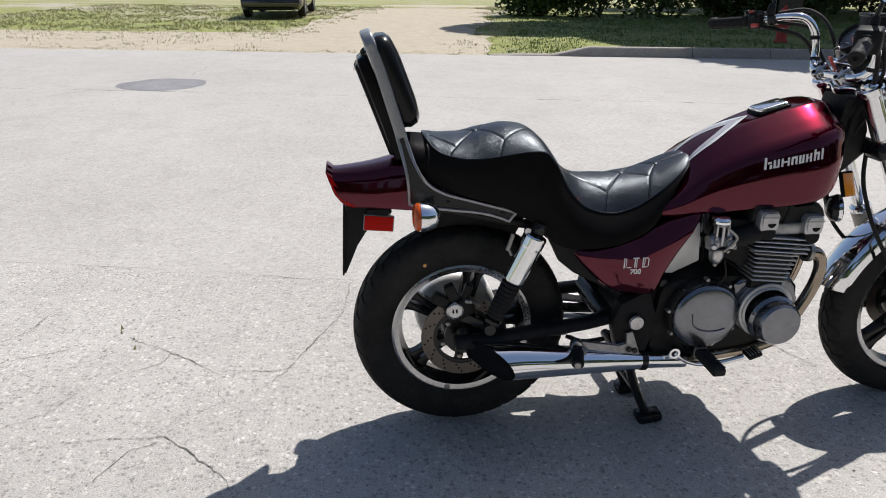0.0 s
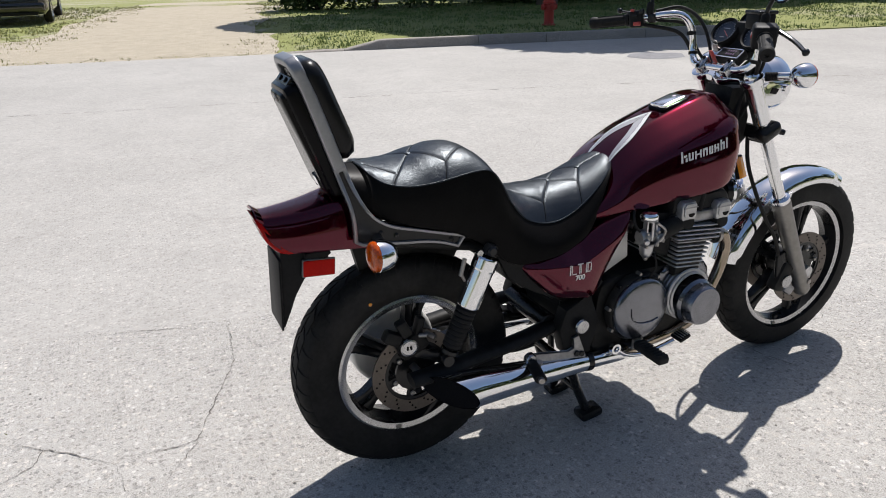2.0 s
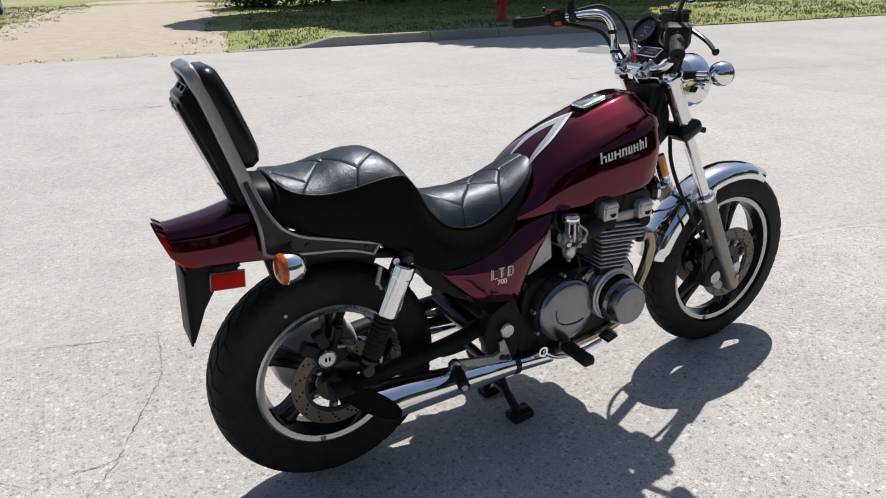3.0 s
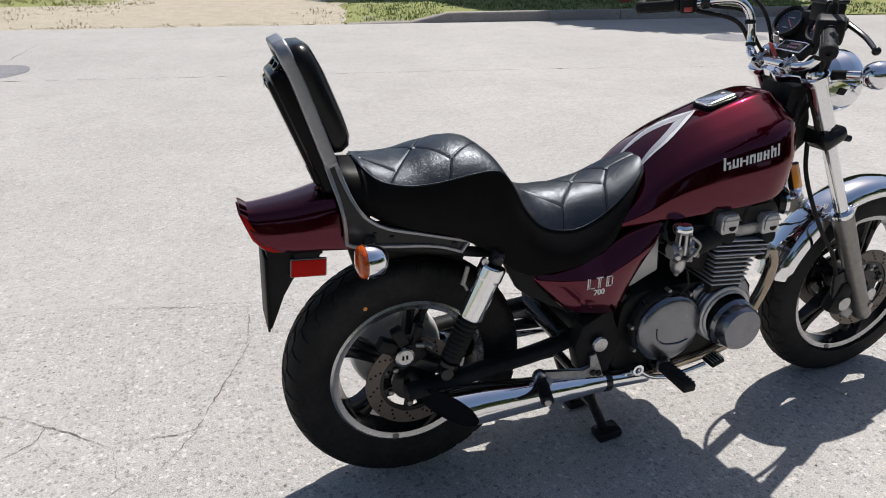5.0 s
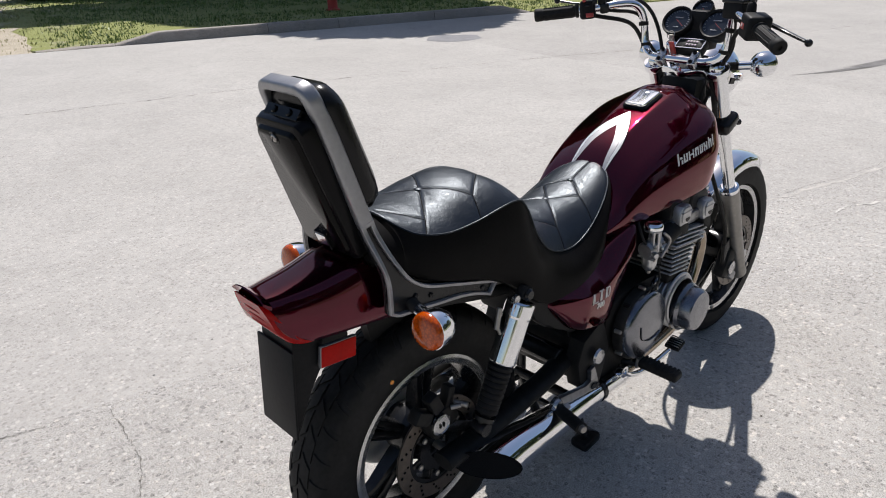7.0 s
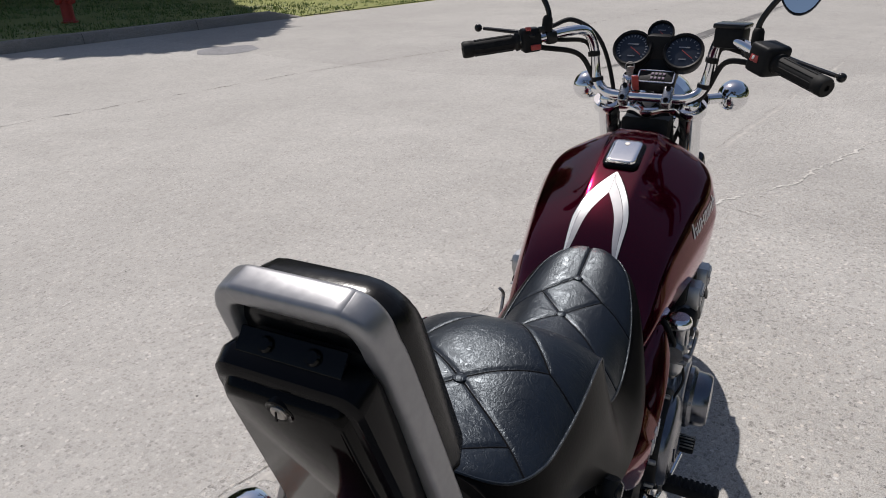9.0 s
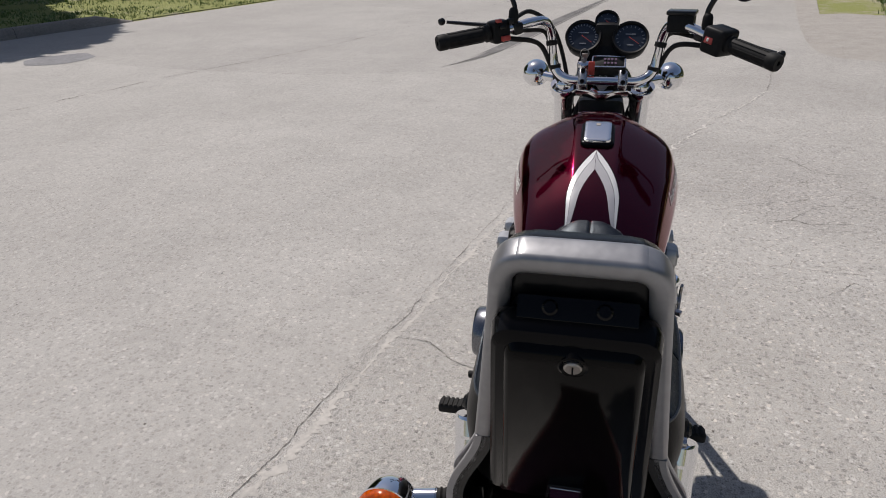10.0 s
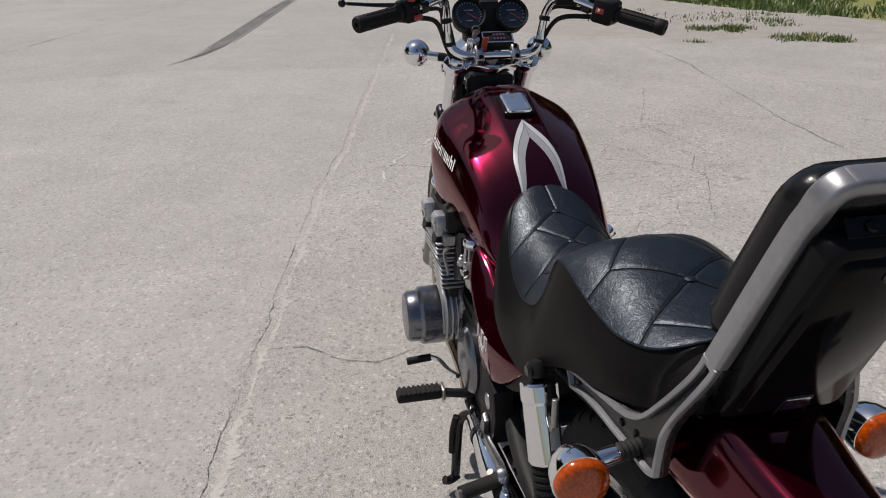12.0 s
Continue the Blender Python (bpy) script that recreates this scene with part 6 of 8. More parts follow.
left, right = bar_side(1), bar_side(-1)
bars = part("handlebar", tube(right[::-1] + left[1:], 0.0112, 8, 14), CHROME, bike, "pulled-back chrome handlebar")
for s, sidepts in ((1, left), (-1, right)):
    a, b = Vector(sidepts[-2]), Vector(sidepts[-1])
    d = (b - a).normalized()
    g0 = b - d * 0.125
    prof = [(0, 0), (0.019, 0), (0.0205, 0.003), (0.0205, 0.008), (0.0165, 0.011)]
    for k in range(14):
        prof += [(0.0168, 0.014 + 0.0068 * k), (0.0175, 0.0165 + 0.0068 * k)]
    prof += [(0.0175, 0.108), (0.0190, 0.110), (0.0190, 0.128), (0.0165, 0.132), (0.006, 0.132), (0.006, 0.126), (0, 0.126)]
    grip = part("grip", lathe(prof, g0, d, 24), RUBBER, bars, "black ribbed rubber grip")
    bm = bmesh.new()
    for k in range(10):
        an = 2 * math.pi * k / 10
        e1 = d.orthogonal().normalized()
        e2 = d.cross(e1)
        o = (e1 * math.cos(an) + e2 * math.sin(an)) * 0.0174
        tube([g0 + o + d * 0.016, g0 + o + d * 0.105], 0.0013, 1, 5, bm=bm)
    pieces("grip_flute", bm, RUBBER, grip)
    # switch housing
    m = Matrix.Translation(g0 - d * 0.026) @ turn_to(d)
    bm = box(0, 0, 0, 0.048 if s > 0 else 0.062, 0.052 if s > 0 else 0.060, 0.046 if s > 0 else 0.056, 0.009, segs=3)
    bmesh.ops.transform(bm, matrix=m, verts=bm.verts)
    sw = part("switch_housing", bm, MATTBLACK, bars, "black switch housing with a red switch")
    up = Vector((0, 0, 1))
    q = g0 - d * 0.030
    back = (Vector((-1, 0, 0)) - d * Vector((-1, 0, 0)).dot(d)).normalized()
    u2 = d.cross(back).normalized()
    u2 = u2 if u2.z > 0 else -u2
    def facing(px, pu, sx, su, depth, bev=0.002):
        bm = box(0, 0, 0, sx, su, depth, bev)
        mm = Matrix((d, u2, d.cross(u2))).transposed().to_4x4()
        mm.translation = q + d * px + u2 * pu + back * 0.026
        bmesh.ops.transform(bm, matrix=mm, verts=bm.verts)
        return bm
    part("switch", facing(-0.002, -0.016 if s > 0 else -0.004, 0.022, 0.012 if s > 0 else 0.016, 0.012), REDSW, sw, "red thumb switch")
    part("switch", facing(0.004, 0.010, 0.016, 0.008, 0.010), BLACK, sw, "small black switch")
    if s < 0:
        bm = facing(-0.006, 0.011, 0.014, 0.0022, 0.0022, 0.0)
        part("switch_mark", bm, WHITE, sw, "small white mark")
        part("switch_mark", facing(-0.004, -0.004, 0.006, 0.008, 0.0135, 0.001), WHITE, sw, "small white square")
    else:
        part("switch", facing(-0.018, 0.020, 0.014, 0.014, 0.014), BLACK, sw, "black dip switch")
        part("switch", facing(0.012, 0.026, 0.010, 0.008, 0.020), REDSW, sw, "red passing switch")
    # lever and its perch
    perch = g0 - d * 0.065
    part("lever_perch", box(*(perch + Vector((0.018, 0, 0))), 0.055, 0.03, 0.03, 0.008, turn_to(d)), BLACK, bars, "black lever perch")
    tip = {1: Vector((1.012, 0.406, 1.226)), -1: Vector((0.957, -0.388, 1.170))}[s]
    r0 = perch + Vector((0.042, s * 0.012, 0.002))
    midp = r0.lerp(tip, 0.45) + Vector((0.016, 0, -0.004))
    lv = part("lever", tube([r0, midp, tip - (tip - midp).normalized() * 0.012], 0.0075, 8, 10, flat=0.7, up=(0, 0, 1), radii=[0.0095, 0.0075, 0.006]), BLACK, bars, "black ball-ended hand lever")
    bmx = bmesh.new()
    bmesh.ops.create_uvsphere(bmx, u_segments=16, v_segments=10, radius=0.0095, matrix=Matrix.Translation(tip))
    part("lever_ball", bmx, BLACK, lv)
    # mirrors
    root = perch + Vector((0.0, 0, 0.012))
    head = {1: Vector((0.985, 0.300, 1.362)), -1: Vector((0.968, -0.292, 1.345))}[s]
    mir = part("mirror_stem", tube([root, root + Vector((0.004, 0, 0.045)), root.lerp(head, 0.6) + Vector((0.012, -s * 0.01, 0.02)), head + Vector((0.02, 0, 0))], 0.0062, 8, 10), BLACK, bars, "black mirror stem")
    part("mirror_boot", lathe([(0.011, 0), (0.0125, 0.01), (0.0115, 0.028), (0.009, 0.034), (0.0065, 0.036)], root, (0, 0, 1), 16), RUBBER, mir)
    nrm = Vector((-0.97, -s * 0.02, 0.2)).normalized()
    mm = Matrix.Translation(head) @ turn_to(nrm) @ Matrix.Diagonal((0.80, 1.25, 1, 1))
    bm = lathe([(0, -0.022), (0.03, -0.019), (0.047, -0.008), (0.052, 0.003), (0.051, 0.007), (0.048, 0.006)], (0, 0, 0), (0, 0, 1), 40)
    bmesh.ops.transform(bm, matrix=mm, verts=bm.verts)
    part("mirror_shell", bm, BLACK, mir, "oval black mirror shell")
    bm = lathe([(0.0485, 0.005), (0.0, 0.0055)], (0, 0, 0), (0, 0, 1), 40)
    bmesh.ops.transform(bm, matrix=mm, verts=bm.verts)
    part("mirror_glass", bm, MIRROR, mir, "mirror glass")
    cn = Vector((-0.72, 0, 0.69)).normalized()
    cm = Matrix((Vector((0, 1, 0)).cross(cn), Vector((0, 1, 0)), cn)).transposed().to_4x4()
    cm.translation = Vector((1.067, s * 0.050, 1.080)) + cn * 0.003
    bm = box(0, 0, 0, 0.050, 0.024, 0.030, 0.007, segs=3)
    bmesh.ops.transform(bm, matrix=cm, verts=bm.verts)
    cl = part("bar_clamp", bm, RIM, bike, "alloy handlebar clamp")
    bm = bmesh.new()
    for dx in (-0.016, 0.016):
        lathe([(0, 0.002), (0.0030, 0.002), (0.0034, 0.004), (0.0058, 0.004), (0.0062, 0.0)], cm @ Vector((dx, 0, 0.0145)), cn, 12, bm)
    pieces("socket_bolt", bm, GLOSSBLACK, cl)
    # cable ties on the uprights
    for k, z in ((0, 1.11), (1, 1.17)):
        part("cable_clip", lathe([(0.0115, -0.006), (0.0145, -0.005), (0.0145, 0.005), (0.0115, 0.006)], (1.0895 - 0.006 * k, s * (0.123 + 0.011 * k), z), (0, s * 0.15, 1), 16), RUBBER, bars, "black cable strap")
    part("cable", tube([perch + Vector((0.015, -s * 0.02, -0.006)), (1.075, s * 0.150, 1.195), (1.115, s * 0.135, 1.12), (1.14, s * 0.10, 1.06), (1.15, s * 0.07, 0.98), (1.13, s * 0.05, 0.90)], 0.0052, 8, 8), RUBBER, bike, "black control cable")
    part("wiring", tube([q - d * 0.02 + Vector((0, 0, -0.02)), (1.06, s * 0.165, 1.17), (1.10, s * 0.13, 1.10), (1.13, s * 0.09, 1.03)], 0.0062, 8, 8), RUBBER, bike, "black wiring sleeve")
part("clutch_cable", tube([(1.01, 0.225, 1.235), (1.085, 0.19, 1.245), (1.125, 0.135, 1.20), (1.145, 0.10, 1.10), (1.13, 0.08, 0.98), (1.07, 0.09, 0.86)], 0.0055, 8, 8), RUBBER, bike, "black looping clutch cable")
mc = part("master_cylinder", box(1.030, -0.172, 1.228, 0.055, 0.060, 0.042, 0.006, pose(0, 0, 0, 0, 0, -12)), MATTBLACK, bike, "square black brake fluid reservoir")
part("reservoir_cap", box(1.030, -0.172, 1.252, 0.060, 0.066, 0.010, 0.003, pose(0, 0, 0, 0, 0, -12)), BLACK, mc, "black reservoir lid")

# instruments
GN = Vector((-0.80, 0, 0.60)).normalized()
inst = part("instrument_bracket", slab([(1.13, 1.10), (1.20, 1.10), (1.22, 1.19), (1.19, 1.20), (1.15, 1.15)], -0.05, 0.065, 0.008), MATTBLACK, bike, "black instrument bracket")


def gauge(pos, r, marks, label):
    pos = Vector(pos)
    g = part("gauge", lathe([(0, -0.055), (r * 0.6, -0.052), (r * 0.9, -0.03), (r * 1.0, -0.005), (r * 1.02, 0.006), (r * 0.98, 0.010), (r * 0.88, 0.008), (r * 0.86, 0.003)], pos, GN, 40), MATTBLACK, inst, label)
    part("dial", lathe([(r * 0.87, 0.0015), (0, 0.0015)], pos, GN, 40), DIAL, g, "dark blue-black dial face")
    e2 = Vector((0, 0, 1)) - GN * GN.z
    e2.normalize()
    e1 = e2.cross(GN)
    bm = bmesh.new()
    for k in range(marks):
        a = radians(-130 + 260 * k / (marks - 1))
        d = e1 * math.sin(a) * -1 + e2 * math.cos(a)
        strip([pos + GN * 0.0025 + d * r * 0.66, pos + GN * 0.0025 + d * r * 0.78], r * 0.045, 0.0008, GN, 1, bm=bm)
    ob = part("dial_marks", bm, GREY, g, "ring of small pale graduations")
    ob["kind"] = "stuff"
    bm = bmesh.new()
    d = e1 * 0.8 + e2 * -0.6
    strip([pos + GN * 0.004 - d * r * 0.12, pos + GN * 0.004 + d * r * 0.6], r * 0.028, 0.001, GN, 1, bm=bm)
    part("needle", bm, REDSW, g, "thin red needle")
    bm = bmesh.new()
    strip([pos + GN * 0.0025 + e1 * r * 0.28 + e2 * r * 0.25, pos + GN * 0.0025 - e1 * r * 0.28 + e2 * r * 0.25], r * 0.07, 0.0008, GN, 1, bm=bm)
    strip([pos + GN * 0.0025 + e1 * r * 0.18 - e2 * r * 0.42, pos + GN * 0.0025 - e1 * r * 0.18 - e2 * r * 0.42], r * 0.06, 0.0008, GN, 1, bm=bm)
    pieces("dial_lettering", bm, GREY, g, "faint grey dial marking")
    return g


gauge((1.150, 0.058, 1.176), 0.046, 21, "round black speedometer with white graduations")
gauge((1.150, -0.062, 1.174), 0.046, 15, "round black tachometer with white graduations")
gauge((1.186, 0.0, 1.210), 0.031, 7, "small round black fuel gauge")
bm = box(1.178, 0.0, 1.165, 0.05, 0.06, 0.09, 0.01, pose(0, 0, 0, 0, 0, 0))
part("gauge_bridge", bm, MATTBLACK, inst)
wp = part("warning_panel", box(1.115, -0.012, 1.110, 0.045, 0.088, 0.030, 0.006, pose(0, 0, 0, 0, -37, 0)), MATTBLACK, bike, "chrome-edged warning light panel")
pn = Vector((-0.60, 0, 0.80))
pe = Vector((0.80, 0, 0.60))
pc = Vector((1.115, -0.012, 1.110)) + pn * 0.0155
bm = bmesh.new()
for a, b in (((-1, -1), (1, -1)), ((1, -1), (1, 1)), ((1, 1), (-1, 1)), ((-1, 1), (-1, -1))):
    strip([pc + Vector((0, a[0] * 0.041, 0)) + pe * a[1] * 0.018, pc + Vector((0, b[0] * 0.041, 0)) + pe * b[1] * 0.018], 0.0035, 0.002, pn, 1, bm=bm)
part("panel_trim", bm, CHROME, wp, "chrome trim line")
bm = bmesh.new()
for k in range(4):
    for j in range(2):
        strip([pc + pn * 0.001 + Vector((0, 0.012 - 0.009 * k, 0)) + pe * (0.007 - 0.013 * j), pc + pn * 0.001 + Vector((0, 0.007 - 0.009 * k, 0)) + pe * (0.007 - 0.013 * j)], 0.007, 0.001, pn, 1, bm=bm)
pieces("panel_mark", bm, PANELMARK, wp, "faint violet panel marking")
ig = part("ignition_switch", lathe([(0, 0.012), (0.013, 0.012), (0.017, 0.009), (0.019, 0.0), (0.019, -0.03)], (1.118, 0.050, 1.112), (-0.5, 0, 0.86), 24), CHROME, bike, "chrome ignition barrel with a key")
part("key", box(1.108, 0.050, 1.132, 0.004, 0.016, 0.024, 0.002, pose(0, 0, 0, 0, -30, 15)), STEEL, ig, "steel key")
part("key_ring", tube([Vector((1.100, 0.050, 1.142)) + Vector((0.004 * math.cos(a), 0.011 * math.sin(a), 0.011 * math.cos(a))) for a in [2 * math.pi * k / 16 for k in range(17)]], 0.001, 1, 6), STEEL, ig, "wire key ring")
part("key_tag", box(1.082, 0.030, 1.108, 0.004, 0.016, 0.046, 0.003, pose(0, 0, 0, 0, -35, 0)), REDSW, ig, "small red key tag")

# engine
eng = part("engine", slab([(0.555, 0.40), (0.57, 0.50), (0.65, 0.525), (0.80, 0.525), (0.93, 0.50), (0.985, 0.42), (0.965, 0.33), (0.90, 0.29), (0.60, 0.275), (0.55, 0.31)], -0.150, 0.150, 0.012, smooth_n=3), GREASE, bike, "black and polished alloy four-cylinder engine")
part("sump", box(0.80, 0, 0.262, 0.24, 0.20, 0.07, 0.02), GREASE, eng, "black finned sump")
part("gearbox", slab([(0.46, 0.44), (0.52, 0.50), (0.60, 0.49), (0.60, 0.30), (0.50, 0.29), (0.46, 0.35)], -0.125, 0.125, 0.012), GREASE, eng, "grimy black gearbox housing")
part("crankcase", slab([(0.775, 0.49), (0.80, 0.522), (0.955, 0.522), (0.985, 0.45), (0.975, 0.37), (0.90, 0.335), (0.82, 0.36), (0.79, 0.42)], -0.163, 0.163, 0.012, smooth_n=2), COVER, eng, "polished alloy crankcase half")
part("cylinder_base", box(0.870, 0.004, 0.522, 0.10, 0.35, 0.02, 0.005), ALLOY, eng, "alloy cylinder base flange")
# clutch cover and crank covers
for sgn in (-1, 1):
    if sgn < 0:
        gc = part("clutch_cover", lathe([(0.101, 0.026), (0.100, 0.037), (0.095, 0.045), (0.086, 0.049), (0.06, 0.053), (0.0, 0.055)], (0.688, -0.158, 0.424), (0, -1, 0), 56), COVER, eng, "large round polished clutch cover")
        part("cover_flange", lathe([(0.107, 0.0), (0.107, 0.022), (0.103, 0.028), (0.098, 0.030)], (0.688, -0.158, 0.424), (0, -1, 0), 56), GREASE, gc, "black cover flange")
        for k in range(9):
            a = 2 * math.pi * (k + 0.3) / 9
            part("flange_bolt", lathe([(0, 0.009), (0.005, 0.009), (0.0058, 0.006), (0.0062, -0.01)], (0.688 + 0.109 * math.cos(a), -0.176, 0.424 + 0.109 * math.sin(a)), (0, -1, 0), 8), STEEL if k % 3 else BLACK, gc)
        part("cover_swage", tube([(0.638, -0.2125, 0.44), (0.646, -0.2135, 0.405), (0.673, -0.214, 0.387), (0.713, -0.2135, 0.383), (0.743, -0.212, 0.39)], 0.0022, 6, 6), COVER, gc, "cast raised line")
        part("oil_filler", lathe([(0, 0.014), (0.012, 0.014), (0.016, 0.010), (0.017, 0.0)], (0.575, -0.125, 0.505), (0, -1, 0.1), 20), BLACK, eng)
        cx, ylen = 0.887, 0.258
    else:
        part("bevel_cover", lathe([(0.085, 0.0), (0.085, 0.02), (0.075, 0.032), (0.05, 0.038), (0.0, 0.040)], (0.665, 0.145, 0.40), (0, 1, 0), 48), COVER, eng, "round polished drive cover")
        part("shaft_housing", slab([(0.51, 0.43), (0.59, 0.45), (0.63, 0.37), (0.60, 0.32), (0.51, 0.33)], 0.120, 0.158, 0.012), GREASE, eng, "grimy drive housing")
        cx, ylen = 0.890, 0.294
    cc = part("crank_cover", lathe([(r * (1.0 if sgn < 0 else 1.09), h) for r, h in ((0.074, 0.0), (0.074, ylen - 0.185), (0.070, ylen - 0.180), (0.066, ylen - 0.176), (0.064, ylen - 0.150), (0.058, ylen - 0.142), (0.03, ylen - 0.140), (0, ylen - 0.140))], (cx, sgn * 0.140, 0.412), (0, sgn, 0), 48), COVER, eng, "round polished crankshaft cover")
    for k in range(3):
        a = radians(40 + 120 * k)
        p = Vector((cx + 0.068 * math.cos(a), sgn * (ylen - 0.042), 0.412 + 0.068 * math.sin(a)))
        part("cover_screw", lathe([(0, 0.004), (0.005, 0.004), (0.006, 0.0), (0.006, -0.02)], p, (0, sgn, 0), 10), STEEL, cc)
    # ribbed collar behind the crank cover
    ribs = [(0.070, 0.0)]
    for k in range(4):
        ribs += [(0.086 - 0.001 * k, 0.002 + 0.0145 * k), (0.088 - 0.001 * k, 0.005 + 0.0145 * k), (0.086 - 0.001 * k, 0.0085 + 0.0145 * k), (0.076, 0.0105 + 0.0145 * k), (0.076, 0.0145 + 0.0145 * k)]
    part("ribbed_collar", lathe(ribs + [(0.070, 0.061)], (cx - 0.014, sgn * 0.142, 0.432), (0, sgn, 0), 48), FINALLOY, eng, "ribbed alloy collar of the crank cover")
TILT = radians(6)


def cyl_pt(dx, z):
    """A point of the cylinder block's mid line, which leans ahead."""
    return 0.868 + dx + (z - 0.52) * math.tan(TILT)


# cylinder block with cooling fins
part("cylinder_core", slab([(cyl_pt(-0.05, 0.50), 0.50), (cyl_pt(0.05, 0.50), 0.50), (cyl_pt(0.06, 0.68), 0.68), (cyl_pt(-0.06, 0.68), 0.68)], -0.185, 0.185, 0.01), GREASE, eng, "dark cylinder block")
for k in range(11):
    z = 0.524 + 0.0135 * k
    hx = 0.054 + 0.026 * (k / 10) + (0.012 if k > 6 else 0)
    hy = 0.196 + 0.006 * (k / 10) + (0.012 if k > 6 else 0)
    part("fin", box(cyl_pt(0, z), 0.008, z, hx * 2, hy * 2, 0.0052, 0.0020, pose(0, 0, 0, 0, 6, 0), 1), FINALLOY, eng, "thin alloy cooling fin")
hd = part("cylinder_head", slab([(0.785, 0.665), (0.99, 0.665), (0.99, 0.69), (0.975, 0.70), (0.80, 0.70), (0.785, 0.69)], -0.19, 0.206, 0.006), DARKALLOY, eng, "dull alloy cylinder head")
part("cam_cover", slab([(0.785, 0.70), (0.99, 0.695), (1.0, 0.735), (0.965, 0.757), (0.925, 0.735), (0.87, 0.738), (0.83, 0.765), (0.79, 0.755)], -0.180, 0.196, 0.01, smooth_n=2), GREASE, hd, "dark grimy cam cover")
for sgn in (-1, 1):
    for cx, cz in ((0.826, 0.713), (0.962, 0.697)):
        yc = sgn * 0.195 + 0.008
        octo = [(-0.028, -0.020), (-0.022, -0.028), (0.022, -0.028), (0.028, -0.020), (0.028, 0.016), (0.020, 0.027), (-0.020, 0.027), (-0.028, 0.016)]
        e = part("cam_end_cap", slab([(cx + a, cz + c) for a, c in octo], min(yc - 0.017, yc + 0.017), max(yc - 0.017, yc + 0.017), 0.004), FINALLOY, hd, "square alloy cam end cap")
        part("end_cap_face", slab([(cx + a * 0.80, cz + 0.004 + c * 0.74) for a, c in octo], min(yc + sgn * 0.014, yc + sgn * 0.021), max(yc + sgn * 0.014, yc + sgn * 0.021), 0.002), FINALLOY, e, "raised alloy cap face")
        part("half_moon", slab([(cx + 0.004 + 0.012 * math.cos(radians(g)), cz - 0.006 + 0.012 * math.sin(radians(g))) for g in range(180, 361, 20)], min(yc + sgn * 0.018, yc + sgn * 0.022), max(yc + sgn * 0.018, yc + sgn * 0.022), 0.0), GLOSSBLACK, e, "dark half-moon recess")
        part("cap_rim", slab([(cx - 0.026, cz + 0.010), (cx + 0.026, cz + 0.010), (cx + 0.026, cz + 0.013), (cx - 0.026, cz + 0.013)], min(yc + sgn * 0.018, yc + sgn * 0.0225), max(yc + sgn * 0.018, yc + sgn * 0.0225), 0.0), DARKALLOY, e)
        part("end_boss", lathe([(0, 0.03), (0.022, 0.028), (0.026, 0.0)], (cx, sgn * 0.185 + 0.008, cz - 0.04), (0, sgn, 0.3), 18), GREASE, hd)
